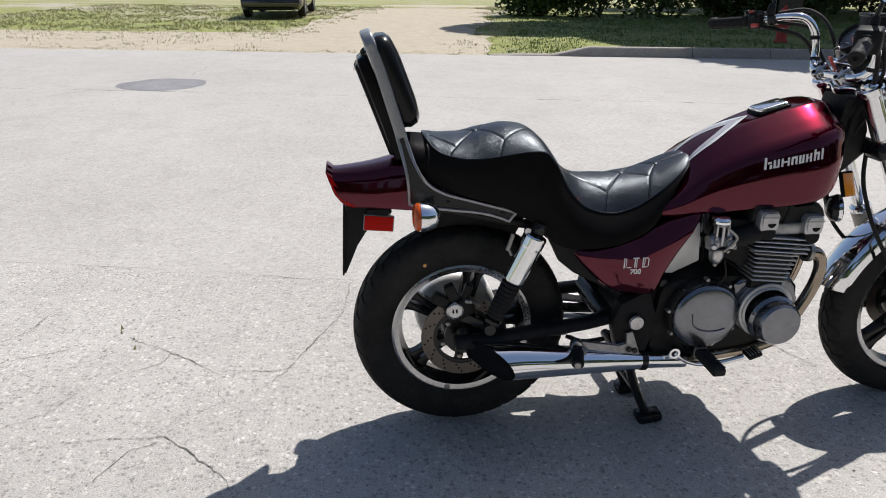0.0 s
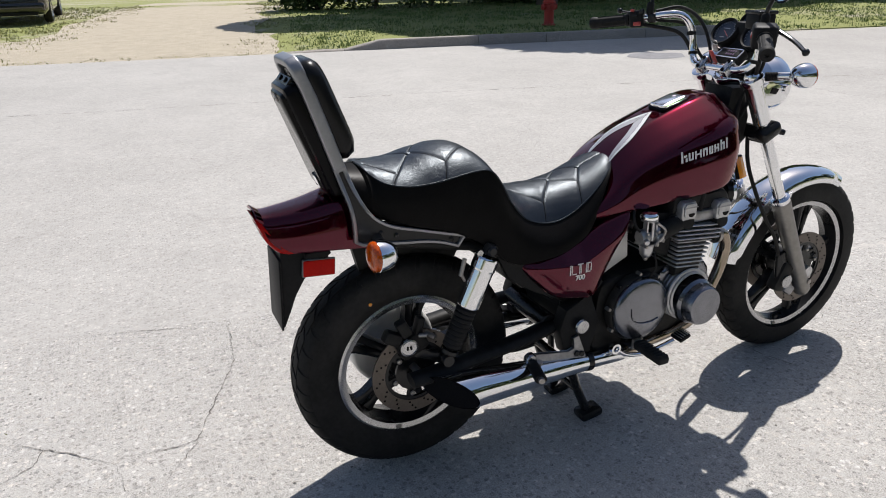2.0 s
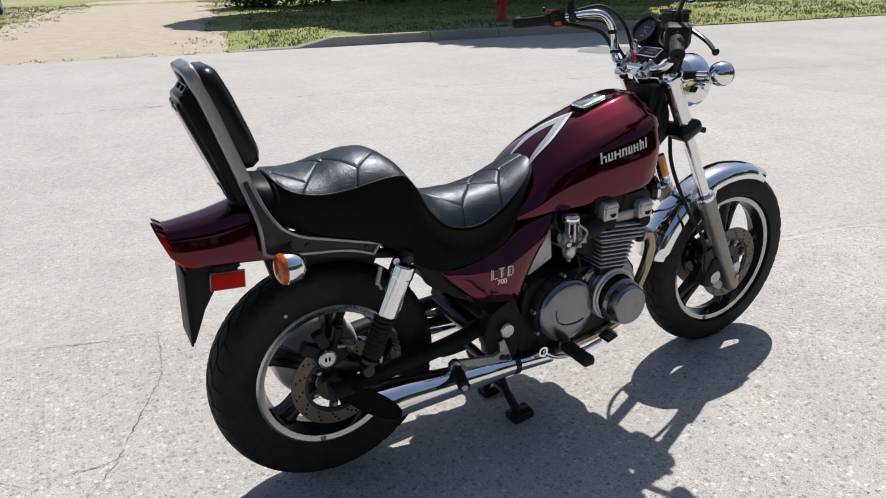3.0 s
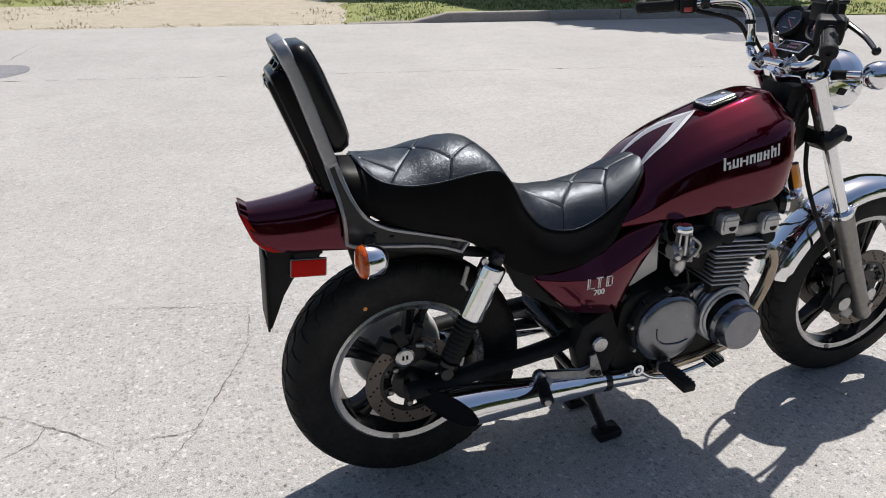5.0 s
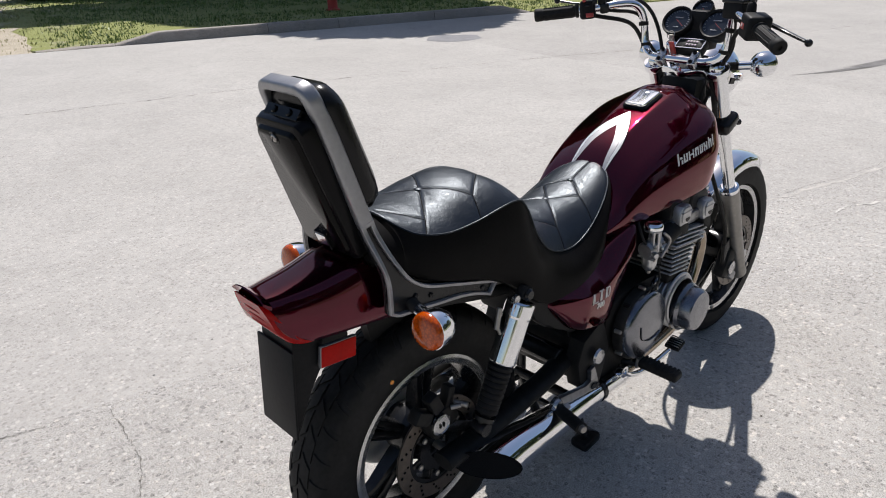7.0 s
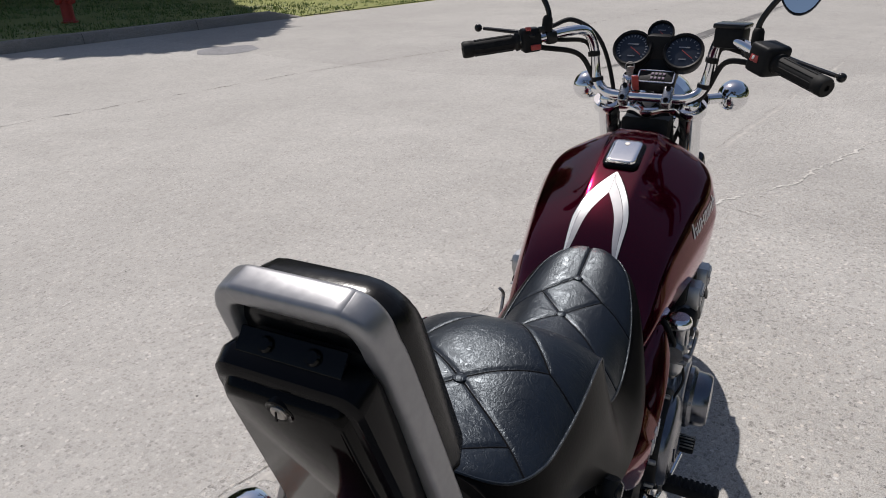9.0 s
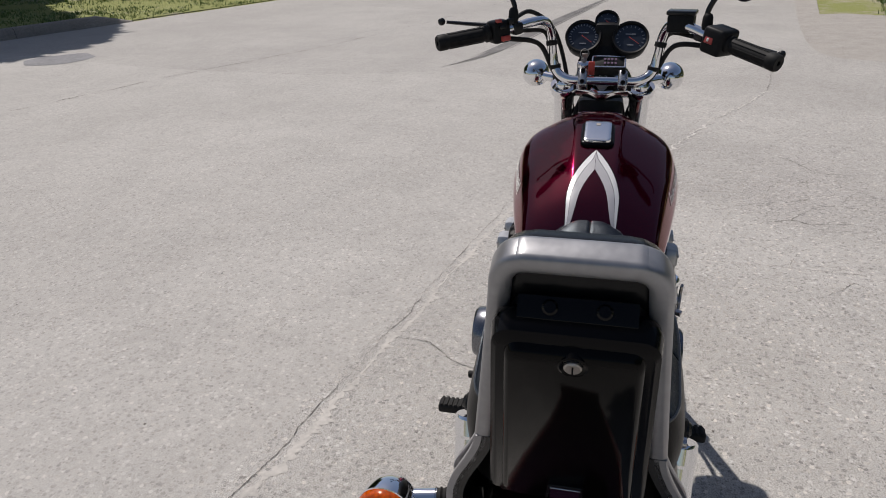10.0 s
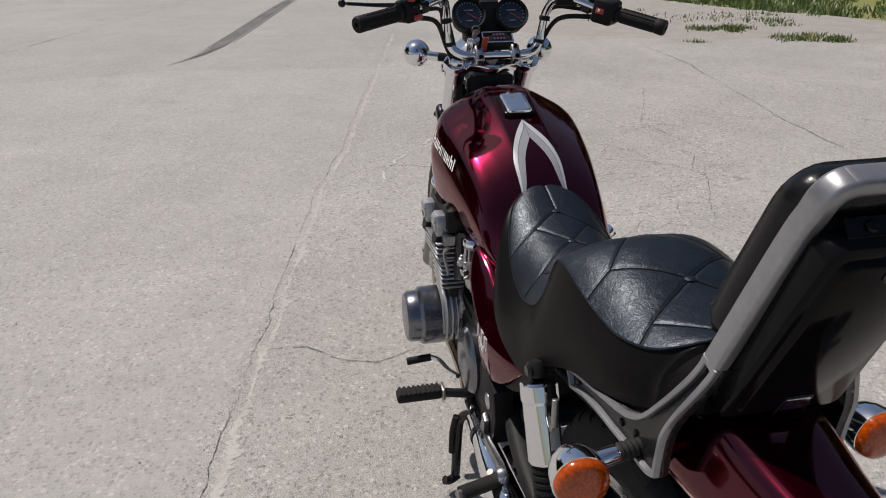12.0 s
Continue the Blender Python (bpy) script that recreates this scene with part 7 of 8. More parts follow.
for yy in (-0.15, -0.05, 0.05, 0.15):
    pl = part("plug_cap", rod((0.90, yy * 1.15, 0.755), (0.885, yy * 1.18, 0.69), 0.011), RUBBER, hd, "black spark plug cap")
    part("plug_lead", tube([(0.90, yy * 1.15, 0.755), (0.91, yy * 1.1, 0.785), (0.88, yy * 0.8, 0.80), (0.82, yy * 0.4, 0.80)], 0.004, 6, 6), RUBBER, hd, "black plug lead")
    # carburettors
    cy = yy * (1.2 if yy < 0 else 1.0)
    out = -1 if cy < 0 else 1
    cb = part("carburettor", lathe([(0.0, -0.034), (0.019, -0.034), (0.024, -0.028), (0.024, -0.012), (0.020, -0.009), (0.020, 0.010), (0.025, 0.013), (0.025, 0.030), (0.0, 0.030)], (0.700, cy, 0.652), (1, 0, 0.08), 28), DARKALLOY, bike, "dull grey cast carburettor")
    part("slide_tower", lathe([(0.012, 0.0), (0.013, 0.004), (0.0105, 0.008), (0.0105, 0.050)], (0.697, cy, 0.664), (0, 0, 1), 20), MATTBLACK, cb)
    for dx in (-0.0165, 0.0165):
        part("tower_rib", box(0.697 + dx, cy + out * 0.008, 0.682, 0.0065, 0.018, 0.048, 0.002), ALLOY, cb)
    part("tower_post", rod((0.697, cy + out * 0.020, 0.644), (0.697, cy + out * 0.018, 0.706), 0.0048, segs=10), ALLOY, cb)
    part("carb_top", lathe([(0, 0.018), (0.020, 0.0175), (0.025, 0.013), (0.0262, 0.007), (0.0262, 0.002), (0.022, 0.0)], (0.697, cy, 0.705), (0, 0, 1), 28), BRUSHED, cb, "round bright carburettor top")
    part("top_collar", lathe([(0.0, 0.0), (0.023, 0.0), (0.024, 0.003), (0.020, 0.006)], (0.697, cy, 0.699), (0, 0, 1), 24), DARKALLOY, cb)
    part("float_bowl", lathe([(0.021, 0.0), (0.0225, 0.004), (0.0205, 0.010), (0.0200, 0.024), (0.0175, 0.036), (0.012, 0.043), (0.0, 0.046)], (0.697, cy, 0.630), (0, 0, -1), 24), ALLOY, cb, "rounded alloy float bowl")
    part("bowl_flange", box(0.697, cy, 0.629, 0.054, 0.046, 0.006, 0.002), DARKALLOY, cb)
    part("bowl_drain", lathe([(0, 0.012), (0.006, 0.012), (0.008, 0.008), (0.008, 0.0)], (0.697, cy, 0.588), (0, 0, -1), 12), STEEL, cb)
    part("idle_screw", rod((0.676, cy + out * 0.014, 0.648), (0.668, cy + out * 0.034, 0.645), 0.0075), ALLOY, cb)
    part("throttle_wheel", lathe([(0, 0.004), (0.011, 0.004), (0.0125, 0.002), (0.0125, -0.006)], (0.722, cy + out * 0.026, 0.650), (0, out, 0), 16), ALLOY, cb)
    part("intake_boot", rod((0.722, cy, 0.650), (0.81, cy, 0.672), 0.027), RUBBER, cb, "black intake boot")
    part("carb_screw", rod((0.722, cy - 0.012 * (1 if yy < 0 else -1), 0.64), (0.735, cy - 0.03 * (1 if yy < 0 else -1), 0.64), 0.006), STEEL, cb)
    part("fuel_hose", tube([(0.672, cy, 0.665), (0.650, cy, 0.69), (0.655, cy * 0.9, 0.72), (0.70, cy * 0.7, 0.735)], 0.004, 5, 7), RUBBER, cb, "thin black fuel hose")
    part("vent_hose", tube([(0.715, cy * 1.1, 0.60), (0.722, cy * 1.12, 0.55), (0.70, cy * 1.0, 0.50)], 0.003, 5, 6), RUBBER, cb)
    for dx, dz in ((-0.02, 0.668), (0.02, 0.668), (-0.02, 0.628), (0.02, 0.628)):
        part("body_screw", lathe([(0, 0.004), (0.004, 0.004), (0.005, 0.0)], (0.695 + dx, cy + (0.024 if cy > 0 else -0.024), dz), (0, 1 if cy > 0 else -1, 0), 8), STEEL, cb)
# added slab that keeps the space between carburettors and head dark
part("carb_fill", slab([(0.715, 0.60), (0.80, 0.56), (0.82, 0.70), (0.73, 0.71)], -0.165, 0.175, 0.006), MATTBLACK, bike, "dark slab added to fill the space between carburettors and head")
part("air_box", box(0.59, 0, 0.635, 0.13, 0.20, 0.13, 0.02), MATTBLACK, bike, "black air filter box")
part("battery_tray", box(0.42, 0, 0.60, 0.20, 0.20, 0.16, 0.02), MATTBLACK, bike, "black battery box")
for sgn in (-1, 1):
    bm = tube([(0.70, sgn * 0.21, 0.63), (0.73, sgn * 0.215, 0.67), (0.70, sgn * 0.212, 0.70)], 0.004, 5, 6)
    part("choke_link", bm, STEEL, bike)
    # exhaust headers and silencers
    for yy in (0.165, 0.06):
        y = sgn * yy + 0.006
        col = PIPE if yy > 0.1 else CHROME
        hp = part("exhaust_header", tube([(0.985, y, 0.600), (1.025, y, 0.590), (1.042, y, 0.545), (1.032, y, 0.485), (1.005, y, 0.42), (0.975, y, 0.36), (0.935, sgn * (yy * 0.5 + 0.075), 0.310), (0.87, sgn * (0.09 + yy * 0.35), 0.282), (0.76, sgn * 0.148, 0.268), (0.64, sgn * 0.155, 0.262)], 0.0178, 6, 18), PIPE, bike, "chrome exhaust header blued by heat")
        part("exhaust_flange", lathe([(0.02, -0.006), (0.030, -0.006), (0.030, 0.006), (0.02, 0.006)], (0.99, y, 0.600), (1, 0, -0.1), 20), STEEL, hp)
    mu_a, mu_b = Vector((0.66, sgn * 0.158, 0.262)), Vector((0.060, sgn * 0.180, 0.308))
    ax = (mu_b - mu_a).normalized()
    n = (mu_b - mu_a).length
    rings = []
    e1 = Vector((0, 1, 0))
    e2 = ax.cross(e1).normalized()
    prof = [(0.024, 0.0), (0.025, 0.12), (0.029, 0.15), (0.038, 0.28), (0.047, 0.42), (0.053, 0.52), (0.055, n)]
    for r, h in prof:
        ring = []
        for k in range(36):
            a = 2 * math.pi * k / 36
            off = (e1 * math.cos(a) + e2 * math.sin(a)) * r
            cut = (0.55 * off.z - 1.05 * off.y * sgn) if h == n else 0.0
            ring.append(mu_a + ax * (h + cut) + off)
        rings.append(ring)
    for r, h in ((0.052, n), (0.050, n - 0.12), (0.03, n - 0.14)):
        ring = []
        for k in range(36):
            a = 2 * math.pi * k / 36
            off = (e1 * math.cos(a) + e2 * math.sin(a)) * r
            cut = (0.55 * off.z - 1.05 * off.y * sgn) if h == n else 0.0
            ring.append(mu_a + ax * (h + cut) + off)
        rings.append(ring)
    mf = part("silencer", loft(rings[:7], caps=False), CHROME, bike, "long chrome slash-cut silencer")
    # mouth closed by a black face that colours in the dark opening
    part("silencer_mouth", loft([rings[6]] + rings[7:], caps=True), GLOSSBLACK, mf, "black silencer mouth")
    part("silencer_clamp", lathe([(0.026, -0.008), (0.031, -0.008), (0.031, 0.008), (0.026, 0.008)], mu_a + ax * 0.135, ax, 24), BLACK, mf, "black pipe clamp")
    part("silencer_bolt", rod(mu_a + ax * 0.33 + Vector((0, sgn * 0.02, 0.035)), mu_a + ax * 0.33 + Vector((0, sgn * 0.03, 0.055)), 0.009), STEEL, mf)
    # footrests
    fr = part("footrest", box(0.680 if sgn > 0 else 0.690, 0.292 if sgn > 0 else -0.254, 0.305, 0.040, 0.116 if sgn > 0 else 0.118, 0.026, 0.008, pose(0, 0, 0, 0, 0, 0), 3), RUBBER, bike, "black rubber rider footrest")
    bm = bmesh.new()
    for k in range(9):
        box(0.680 if sgn > 0 else 0.690, sgn * ((0.243 if sgn > 0 else 0.205) + 0.0122 * k), 0.3185, 0.036, 0.0080, 0.0035, 0.0012, segs=1, bm=bm)
    pieces("tread_rib", bm, RUBBER, fr)
    part("footrest_arm", rod((0.66, sgn * 0.12, 0.292), (0.68 if sgn > 0 else 0.690, 0.232 if sgn > 0 else -0.20, 0.300), 0.012), BLACK, fr)
    part("footrest_collar", box(0.680 if sgn > 0 else 0.690, 0.230 if sgn > 0 else -0.192, 0.304, 0.040, 0.010, 0.034, 0.004), STEEL, fr)
    hangar = part("passenger_bracket", slab([(0.300, 0.356), (0.335, 0.352), (0.445, 0.328), (0.470, 0.336), (0.458, 0.372), (0.480, 0.378), (0.498, 0.330), (0.512, 0.296), (0.495, 0.290), (0.470, 0.305), (0.335, 0.330), (0.300, 0.334)], min(sgn * 0.166, sgn * 0.178), max(sgn * 0.166, sgn * 0.178), 0.004), DARKALLOY, bike, "cast dull grey passenger footrest bracket")
    for hx, hz in ((0.492, 0.315), (0.474, 0.320)):
        part("bracket_bolt", lathe([(0, 0.004), (0.008, 0.004), (0.009, 0.0)], (hx, sgn * 0.179, hz), (0, sgn, 0), 12), BLACK, hangar)
    part("passenger_pivot", lathe([(0, 0.012), (0.014, 0.012), (0.018, 0.006), (0.018, -0.006)], (0.312, sgn * 0.178, 0.346), (0, sgn, 0), 20), RIM, hangar, "pale round pivot boss")
    pp = part("passenger_peg", tube([(0.318, sgn * 0.178, 0.332), (0.304, sgn * 0.222, 0.334), (0.288, sgn * 0.272, 0.337)], 0.0175, 4, 14, flat=0.75, up=(0, 0, 1)), RUBBER, bike, "black rubber passenger footrest")
    part("peg_end", rod((0.289, sgn * 0.270, 0.337), (0.285, sgn * 0.282, 0.338), 0.009), STEEL, pp, "dull peg end bolt")
# brake pedal on the right, gear lever and side stand on the left
bp = part("brake_pedal", tube([(0.614, -0.182, 0.302), (0.65, -0.186, 0.275), (0.70, -0.190, 0.262), (0.76, -0.200, 0.270), (0.82, -0.212, 0.292)], 0.0075, 6, 10), CHROME, bike, "chrome brake pedal with a ribbed pad")
part("pedal_pad", box(0.840, -0.218, 0.306, 0.042, 0.046, 0.012, 0.004, pose(0, 0, 0, 0, -20, 0)), RUBBER, bp, "ribbed rubber pad")
for k in range(5):
    part("pad_rib", box(0.824 + 0.008 * k, -0.218, 0.3095 + 0.003 * k, 0.003, 0.042, 0.004, 0.001, pose(0, 0, 0, 0, -20, 0), 1), STEEL, bp)
part("pedal_eye", lathe([(0.010, -0.010), (0.017, -0.010), (0.018, 0.0), (0.017, 0.010), (0.010, 0.010), (0.010, -0.010)], (0.612, -0.182, 0.303), (0, 1, 0), 24), CHROME, bp, "chrome pedal eye")
gl = part("gear_lever", tube([(0.70, 0.185, 0.33), (0.75, 0.20, 0.318), (0.80, 0.215, 0.318), (0.825, 0.235, 0.315)], 0.0065, 6, 10), CHROME, bike, "chrome gear lever with a rubber toe piece")
part("toe_rubber", rod((0.825, 0.232, 0.314), (0.828, 0.300, 0.306), 0.0105), RUBBER, gl, "black rubber toe piece")
stand = part("side_stand", tube([(0.60, 0.165, 0.285), (0.638, 0.192, 0.240), (0.648, 0.198, 0.15), (0.655, 0.200, 0.045)], 0.0125, 6, 12), BLACK, bike, "black side stand hanging above the concrete")
part("stand_foot", tube([(0.658, 0.192, 0.036), (0.653, 0.205, 0.032), (0.648, 0.220, 0.030), (0.645, 0.232, 0.036)], 0.012, 4, 12), BLACK, stand, "hooked stand foot")
part("stand_spring", tube([(0.632, 0.205, 0.255), (0.640, 0.212, 0.20), (0.646, 0.213, 0.13)], 0.0085, 4, 10), GREASE, stand, "black return spring")
# centre stand in use
cs = part("centre_stand", rod((0.515, -0.115, 0.215), (0.515, 0.115, 0.215), 0.015), BLACK, bike, "black centre stand standing on the concrete")
for sgn in (-1, 1):
    part("stand_leg", tube([(0.515, sgn * 0.098, 0.225), (0.545, sgn * 0.094, 0.14), (0.596, sgn * 0.090, 0.03)], 0.0145, 5, 14), BLACK, cs)
    part("stand_pad", box(0.606, sgn * 0.090, 0.0165 - sgn * 0.0031, 0.080, 0.058, 0.032, 0.010, pose(0, 0, 0, 0, -8, 0)), BLACK, cs, "rounded stand foot")
part("stand_bridge", rod((0.55, -0.09, 0.12), (0.55, 0.09, 0.12), 0.010), BLACK, cs)
part("stand_tang", tube([(0.52, 0.10, 0.20), (0.45, 0.14, 0.17), (0.40, 0.17, 0.18)], 0.009, 5, 10), BLACK, cs)
bike.matrix_world = pose(0.0, 0.0278, 0, 2.0, 0, 0.76)


# ---- verge, trees and what stands beyond the street ----


def leaf_cloud(centres, count, size, seed):
    """Many small folded leaves scattered in overlapping blobs: (centre, radii)."""
    r = random.Random(seed)
    verts, faces = [], []
    weights = [c[1][0] * c[1][1] for c in centres]
    for _ in range(count):
        c, rad = r.choices(centres, weights)[0]
        d = Vector((r.gauss(0, 1), r.gauss(0, 1), r.gauss(0, 1))).normalized()
        k = r.random() ** 0.4
        p = Vector(c) + Vector((d.x * rad[0] * k, d.y * rad[1] * k, d.z * rad[2] * k))
        s = size * r.uniform(0.6, 1.4)
        m = Euler((r.uniform(-0.9, 0.9), r.uniform(-0.9, 0.9), r.uniform(0, 6.28))).to_matrix()
        base = len(verts)
        for a, b, h in ((-0.5, 0, 0), (0, -0.32, 0.06), (0.5, 0, -0.05), (0, 0.32, 0.06)):
            verts.append(p + m @ Vector((a * s, b * s, h * s)))
        faces.append((base, base + 1, base + 2))
        faces.append((base, base + 2, base + 3))
    me = bpy.data.meshes.new("leaves")
    me.from_pydata(verts, [], faces)
    me.materials.append(LEAF)
    return me


def tree(u, s, height, spread, seed, label, leaves=15000, low=0.42, size=0.44, group=""):
    r = random.Random(seed)
    base = st(u, s, -0.05)
    t = thing("tree", label, "tree", group, at=Matrix.Translation(base))
    part("trunk", tube([(0, 0, 0), (0.08, 0.05, height * 0.22), (-0.05, 0.1, height * 0.45), (0.1, 0, height * 0.75)], 0.28, 5, 12, radii=[0.34, 0.26, 0.2, 0.08]), BARK, t, "rough brown trunk")
    blobs = []
    for k in range(11):
        a = 2 * math.pi * k / 11 + r.uniform(-0.25, 0.25)
        d = spread * r.uniform(0.35, 0.8)
        h = height * r.uniform(low, 0.82)
        tip = Vector((d * math.cos(a), d * math.sin(a), h))
        part("limb", tube([(0, 0.05, height * 0.3), tip * 0.5 + Vector((0, 0, height * 0.12)), tip], 0.1, 4, 7, radii=[0.13, 0.08, 0.03]), BARK, t)
        blobs.append((tip, (spread * r.uniform(0.28, 0.42), spread * r.uniform(0.28, 0.42), height * r.uniform(0.12, 0.18))))
    blobs.append((Vector((0, 0, height * 0.85)), (spread * 0.5, spread * 0.5, height * 0.18)))
    crown = new("crown", leaf_cloud(blobs, leaves, size, seed))
    crown.parent = t
    crown["label"], crown["kind"] = "dense dark green leaves", "stuff"
    return t


tree(7.8, 19.8, 11.0, 6.1, 3, "broad leafy tree that shades the far verge", 62000, size=0.56)
tree(15.5, 24.0, 10.5, 6.2, 6, "leafy tree beside the shaded verge", 26000, 0.2, 0.5)
tree(20.5, 25.0, 12.0, 7.0, 5, "broad leafy tree farther along the street", 22000, 0.16, 0.55)
tree(12.5, 30.0, 13.0, 7.0, 8, "broad leafy tree behind the shrubs", 22000, 0.16, 0.55)
# unseen trees round the lot, added for the dark band mirrored in the tank
for k, (u, s) in enumerate(((22.5, -3.5), (20.5, -9.0), (16.5, -13.5), (11.0, -16.0), (5.0, -17.0), (-1.5, -17.0), (-8.0, -15.5))):
    tree(u, s, 8.0, 4.6, 60 + k, "unseen low-branched leafy tree added for dark reflections", 7000, 0.16, 0.5, "trees round the lot")


def shrub(u, s, w, d, h, seed):
    base = st(u, s, -0.05)
    t = thing("shrub", "dense dark green shrub in the tree's shade", "shrub", "shrubs beyond the street", Matrix.Translation(base))
    r = random.Random(seed)
    for k in range(4):
        part("stem", tube([(0, 0, 0), (r.uniform(-0.3, 0.3), r.uniform(-0.3, 0.3), h * 0.4), (r.uniform(-w, w) * 0.35, r.uniform(-d, d) * 0.35, h * 0.8)], 0.03, 3, 6), BARK, t)
    blobs = [(Vector((r.uniform(-w, w) * 0.3, r.uniform(-d, d) * 0.3, h * r.uniform(0.22, 0.68))), (w * 0.42, d * 0.42, h * 0.36)) for _ in range(8)]
    c = new("foliage", leaf_cloud(blobs, 4200, 0.17, seed))
    c.parent = t
    c["label"], c["kind"] = "dense small dark leaves", "stuff"


for k, (u, s, w, h) in enumerate(((0.9, 21.0, 2.2, 1.7), (2.6, 20.6, 2.4, 2.0), (4.4, 20.9, 2.6, 1.9), (6.3, 21.6, 2.4, 2.1), (8.2, 21.2, 2.6, 2.0), (13.5, 21.5, 2.8, 2.0), (15.6, 21.9, 2.6, 2.2), (17.8, 21.6, 2.8, 2.0), (20.2, 21.8, 2.8, 2.2), (23.0, 21.4, 3.0, 2.2), (10.2, 24.5, 3.0, 2.4), (12.0, 25.0, 3.0, 2.3))):
    shrub(u, s, w, 1.6, h, 40 + k)


def tufts(name, label, area, count, height, seed, keep=None, material=BLADE):
    """Blades of grass gathered in clumps over a stretch of the street plan."""
    r = random.Random(seed)
    u0, u1, s0, s1 = area
    verts, faces = [], []
    made = 0
    while made < count:
        u, s = r.uniform(u0, u1), r.uniform(s0, s1)
        if keep and not keep(u, s):
            continue
        if noise.noise((u * 0.8, s * 0.8, seed)) + 0.5 * noise.noise((u * 3, s * 3, seed)) < r.uniform(-0.5, 0.25):
            continue
        made += 1
        for _ in range(5):
            p = st(u + r.gauss(0, 0.05), s + r.gauss(0, 0.05), -0.03)
            a = r.uniform(0, 6.28)
            h = height * r.uniform(0.4, 1.2)
            w = 0.008 + 0.01 * r.random()
            lean = Vector((r.gauss(0, 0.5), r.gauss(0, 0.5), 1)).normalized() * h
            side = Vector((math.cos(a), math.sin(a), 0)) * w
            b = len(verts)
            verts += [p - side, p + side, p + lean]
            faces.append((b, b + 1, b + 2))
    me = bpy.data.meshes.new(name)
    me.from_pydata(verts, [], faces)
    me.materials.append(material)
    return tagged(new(name, me), label, "grass", kind="stuff")


def off_track(u, s):
    return not (-4.6 + 0.5 * noise.noise((s, 0, 4)) < u < -1.0 + 0.9 * noise.noise((s * 0.7, 0, 9)))


tufts("grass", "short dry green grass on the far verge", (-16, 0, 13.6, 26), 5000, 0.06, 21, off_track)
tufts("grass", "scattered dry clumps on the bare soil strip", (-16, 0.6, 10.9, 13.8), 520, 0.07, 29, off_track)
tufts("grass", "green shaded lawn behind the kerb", (0, 24, 10.75, 22), 12000, 0.08, 22, None, GREENBLADE)
tufts("grass", "weeds rooted along the street edge", (-12, 1, 10.4, 10.8), 260, 0.06, 23)
tufts("grass", "green grass beyond the dirt", (9.0, 22, -12, -1.4), 11000, 0.13, 24, lambda u, s: u > grass_line(s) - 0.15, GREENBLADE)
for wu, ws, ru, rs, n in ((8.45, -2.9, 0.16, 0.36, 150), (8.4, -3.15, 0.22, 0.16, 70), (7.55, -3.6, 0.22, 0.34, 110), (7.35, -3.85, 0.12, 0.10, 60), (8.75, -3.75, 0.3, 0.16, 40), (9.6, -2.9, 0.5, 0.5, 40), (9.3, -3.7, 0.5, 0.3, 50), (7.53, -2.33, 0.05, 0.05, 14), (10.2, -1.9, 0.6, 0.5, 30)):
    tufts("weeds", "low green weeds rooted in the bare dirt", (wu - ru, wu + ru, ws - rs, ws + rs), n, 0.08, int(wu * 31), None, GREENBLADE)
for u, s in ((-1.34, 0.44), (8.2, -3.0), (7.5, -3.6), (-0.9, 10.45)):
    tufts("weeds", "small green weed growing from a crack", (u - 0.03, u + 0.03, s - 0.03, s + 0.03), 8, 0.05 if u < 5 else 0.12, int(100 + u * 10), None)

# fire hydrant
hy = thing("fire_hydrant", "red fire hydrant standing in the shaded grass", "hydrant", at=Matrix.Translation(st(5.5, 13.5, -0.03)))
part("barrel", lathe([(0, 0), (0.15, 0), (0.15, 0.04), (0.115, 0.05), (0.105, 0.10), (0.105, 0.46), (0.14, 0.47), (0.14, 0.51), (0.12, 0.52)], (0, 0, 0), (0, 0, 1), 28), HYDRANT, hy, "red hydrant barrel")
part("bonnet", lathe([(0.125, 0.52), (0.12, 0.58), (0.09, 0.65), (0.04, 0.68), (0.025, 0.69), (0.025, 0.73), (0, 0.73)], (0, 0, 0), (0, 0, 1), 28), HYDRANT, hy, "domed red bonnet")
for dx, dy in ((1, 0), (-1, 0), (0, -1)):
    part("nozzle", lathe([(0.055, 0.08), (0.055, 0.14), (0.065, 0.14), (0.065, 0.17), (0.02, 0.175), (0.02, 0.19), (0, 0.19)], (0, 0, 0.40), (dx, dy, 0), 20), HYDRANT, hy, "capped red nozzle")


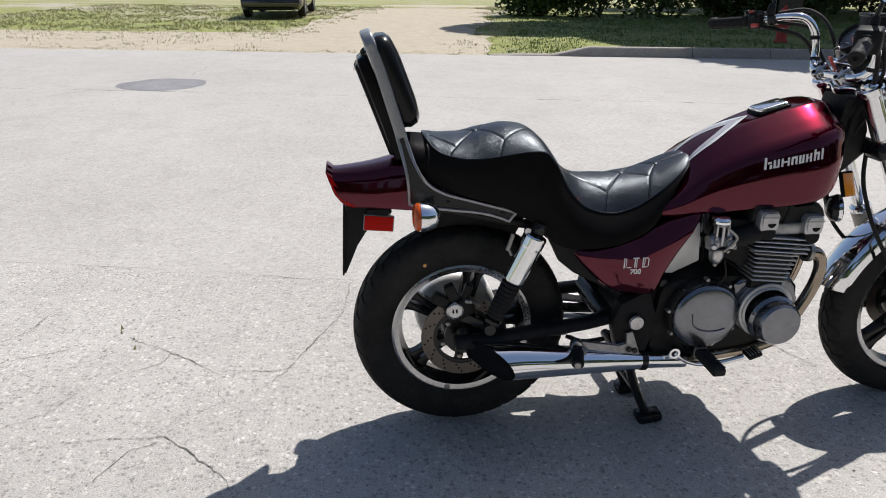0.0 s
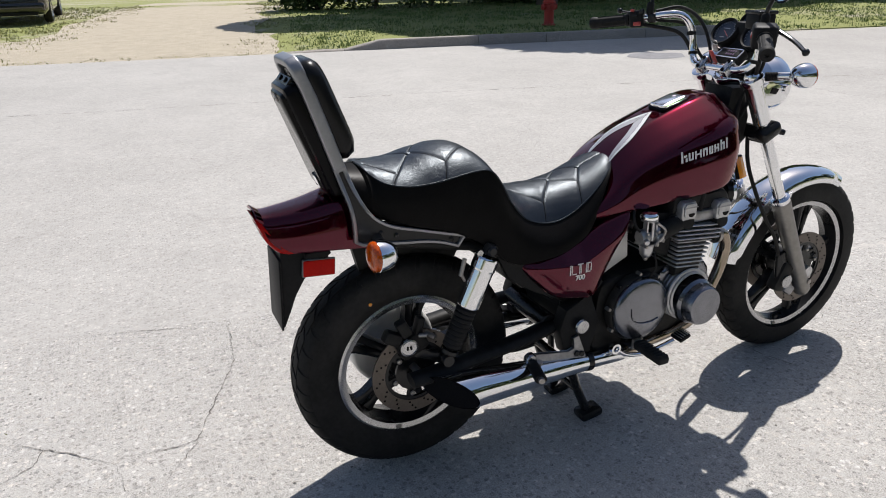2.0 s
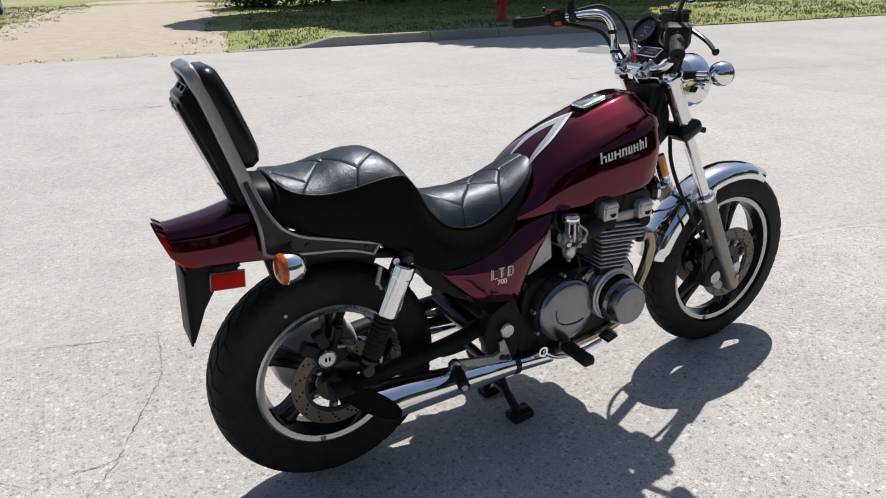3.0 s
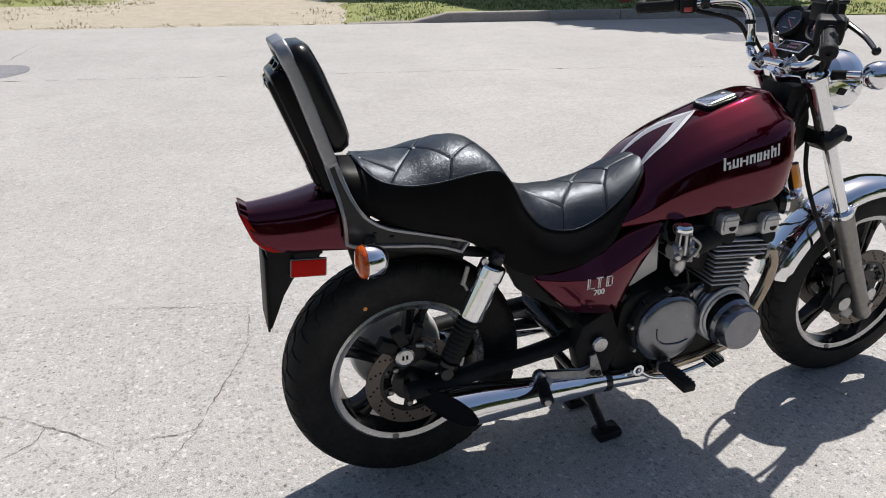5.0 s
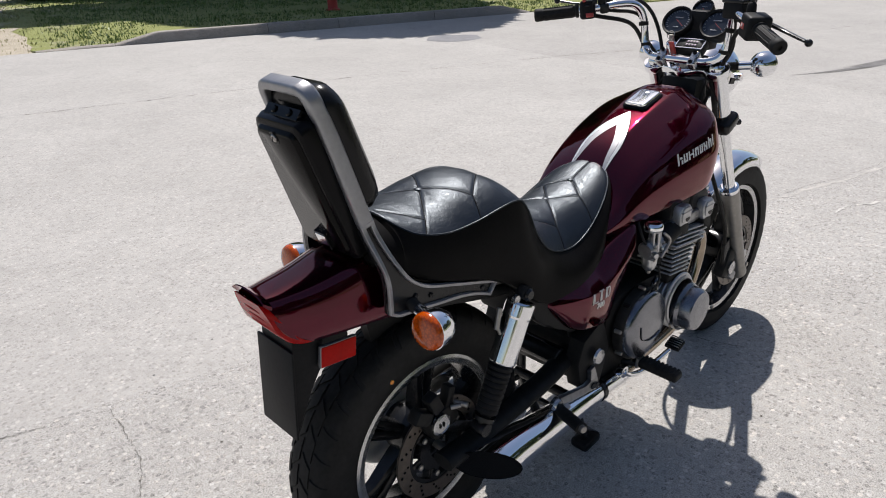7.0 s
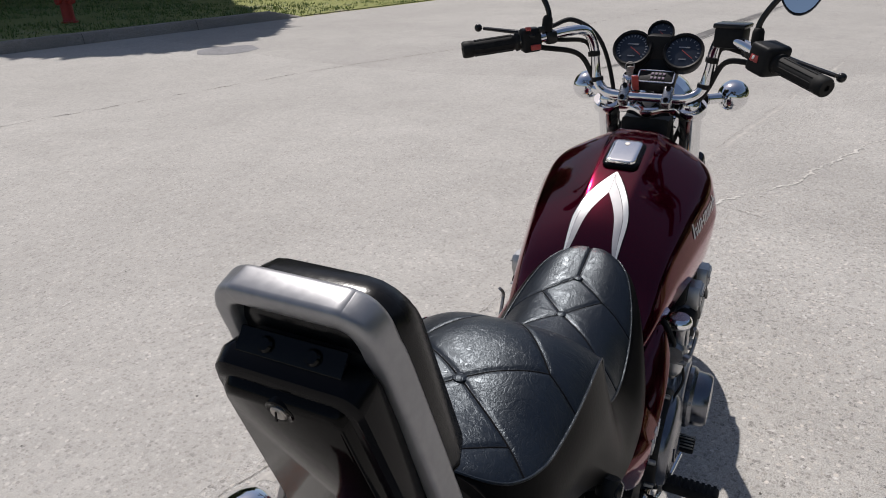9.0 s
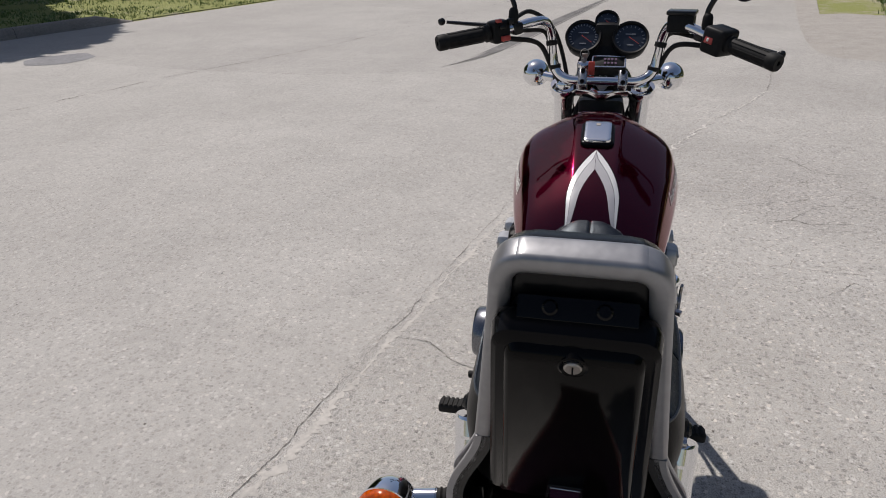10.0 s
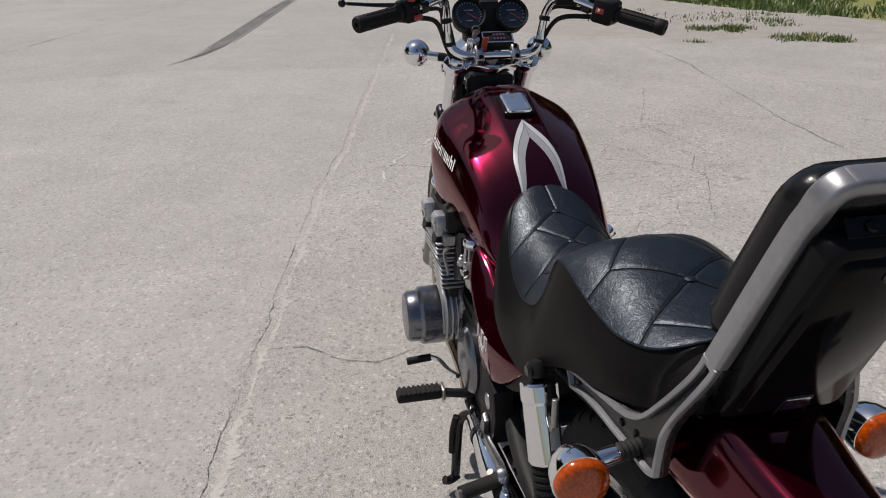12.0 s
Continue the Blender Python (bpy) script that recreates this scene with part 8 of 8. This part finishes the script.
# parked car
def parked_car(u, s):
    dirx = (st(u + 1, s) - st(u, s)).normalized()
    diry = (st(u, s + 1) - st(u, s)).normalized()
    m = Matrix((dirx, diry, dirx.cross(diry))).transposed().to_4x4()
    m.translation = st(u, s, -0.01)
    car = thing("car", "dark hatchback parked on the grass", "car", at=m @ pose(0, 0, 0, 0, 0, 10))
    rings = []
    for y, w, lo, hi in ((0.0, 0.72, 0.42, 0.62), (0.05, 0.82, 0.30, 0.80), (0.14, 0.86, 0.25, 0.95), (0.5, 0.88, 0.22, 1.0), (1.2, 0.89, 0.20, 0.98), (2.4, 0.89, 0.20, 0.96), (3.2, 0.88, 0.20, 0.94), (3.9, 0.85, 0.23, 0.80), (4.3, 0.78, 0.28, 0.66), (4.42, 0.66, 0.36, 0.56)):
        rings.append([Vector((x, y, z)) for x, z in ((-w * 0.9, lo), (w * 0.9, lo), (w, lo + 0.12), (w * 1.01, lo + 0.3), (w * 0.97, hi - 0.05), (w * 0.88, hi), (-w * 0.88, hi), (-w * 0.97, hi - 0.05), (-w * 1.01, lo + 0.3), (-w, lo + 0.12))])
    part("body", loft(rings), CARPAINT, car, "glossy dark car body")
    rings = []
    for y, w, z in ((0.25, 0.78, 1.0), (0.6, 0.68, 1.42), (1.6, 0.68, 1.47), (2.3, 0.66, 1.42), (3.1, 0.78, 0.97)):
        rings.append([Vector((-w, y, z)), Vector((w, y, z)), Vector((w * 1.12, y, 0.93)), Vector((-w * 1.12, y, 0.93))])
    part("cabin", loft(rings), GLOSSBLACK, car, "dark glazed cabin")
    part("bumper", box(0, 0.05, 0.42, 1.66, 0.16, 0.24, 0.06, segs=3), CARPAINT, car, "dark rear bumper")
    part("diffuser", box(0, 0.07, 0.28, 1.3, 0.12, 0.10, 0.03), MATTBLACK, car, "black lower valance")
    for sx in (-1, 1):
        part("tail_light", box(sx * 0.68, 0.04, 0.78, 0.22, 0.08, 0.20, 0.03), REDLENS, car, "red tail light")
        for y in (0.85, 3.45):
            w = part("wheel", lathe([(0.19, -0.1), (0.30, -0.1), (0.325, -0.08), (0.33, 0), (0.325, 0.08), (0.30, 0.1), (0.19, 0.1)], (sx * 0.80, y, 0.33), (1, 0, 0), 40), RUBBER, car, "black car tyre")
            part("rim", lathe([(0, 0.07), (0.05, 0.08), (0.17, 0.085), (0.195, 0.10), (0.20, 0.085), (0.20, 0.0)], (sx * 0.80, y, 0.33), (sx, 0, 0), 10), RIM, w, "silver alloy rim")
    return car


parked_car(-6.85, 18.6)

# dry leaves and grit on the apron
bits = random.Random(5)
verts, faces = [], []
for _ in range(420):
    u, s = bits.uniform(-3, 7), bits.uniform(-3, 6)
    p = st(u, s, 0.002)
    r = bits.uniform(0.002, 0.006)
    a = bits.uniform(0, 6.28)
    b = len(verts)
    for k in range(4):
        verts.append(p + Vector((r * math.cos(a + k * 1.57), r * bits.uniform(0.4, 1) * math.sin(a + k * 1.57), 0)))
    verts.append(p + Vector((0, 0, r * 0.3)))
    faces += [(b + k, b + (k + 1) % 4, b + 4) for k in range(4)]
me = bpy.data.meshes.new("grit")
me.from_pydata(verts, [], faces)
me.materials.append(CRACK)
tagged(new("grit", me), "dark specks of grit and leaf scraps on concrete", "debris", kind="stuff")


# loose brown grit washed over the apron beside the bike
verts, faces = [], []
wash = random.Random(9)
while len(faces) < 14000:
    u = wash.uniform(1.7, 4.4)
    s = wash.uniform(-1.3, 0.7)
    if noise.noise((u * 1.3, s * 1.3, 4.0)) + 0.5 * noise.noise((u * 5, s * 5, 2.0)) < wash.uniform(-0.3, 0.7):
        continue
    p = st(u, s, 0.0015)
    r = wash.uniform(0.0012, 0.0034)
    a = wash.uniform(0, 6.28)
    b = len(verts)
    for k in range(4):
        verts.append(p + Vector((r * math.cos(a + k * 1.57), r * wash.uniform(0.5, 1) * math.sin(a + k * 1.57), 0)))
    verts.append(p + Vector((0, 0, r * 0.7)))
    faces += [(b + k, b + (k + 1) % 4, b + 4) for k in range(4)]
me = bpy.data.meshes.new("gravel")
me.from_pydata(verts, [], faces)
me.materials.append(GRITSTONE)
tagged(new("gravel", me), "loose brown grit scattered over the apron", "gravel", kind="stuff")
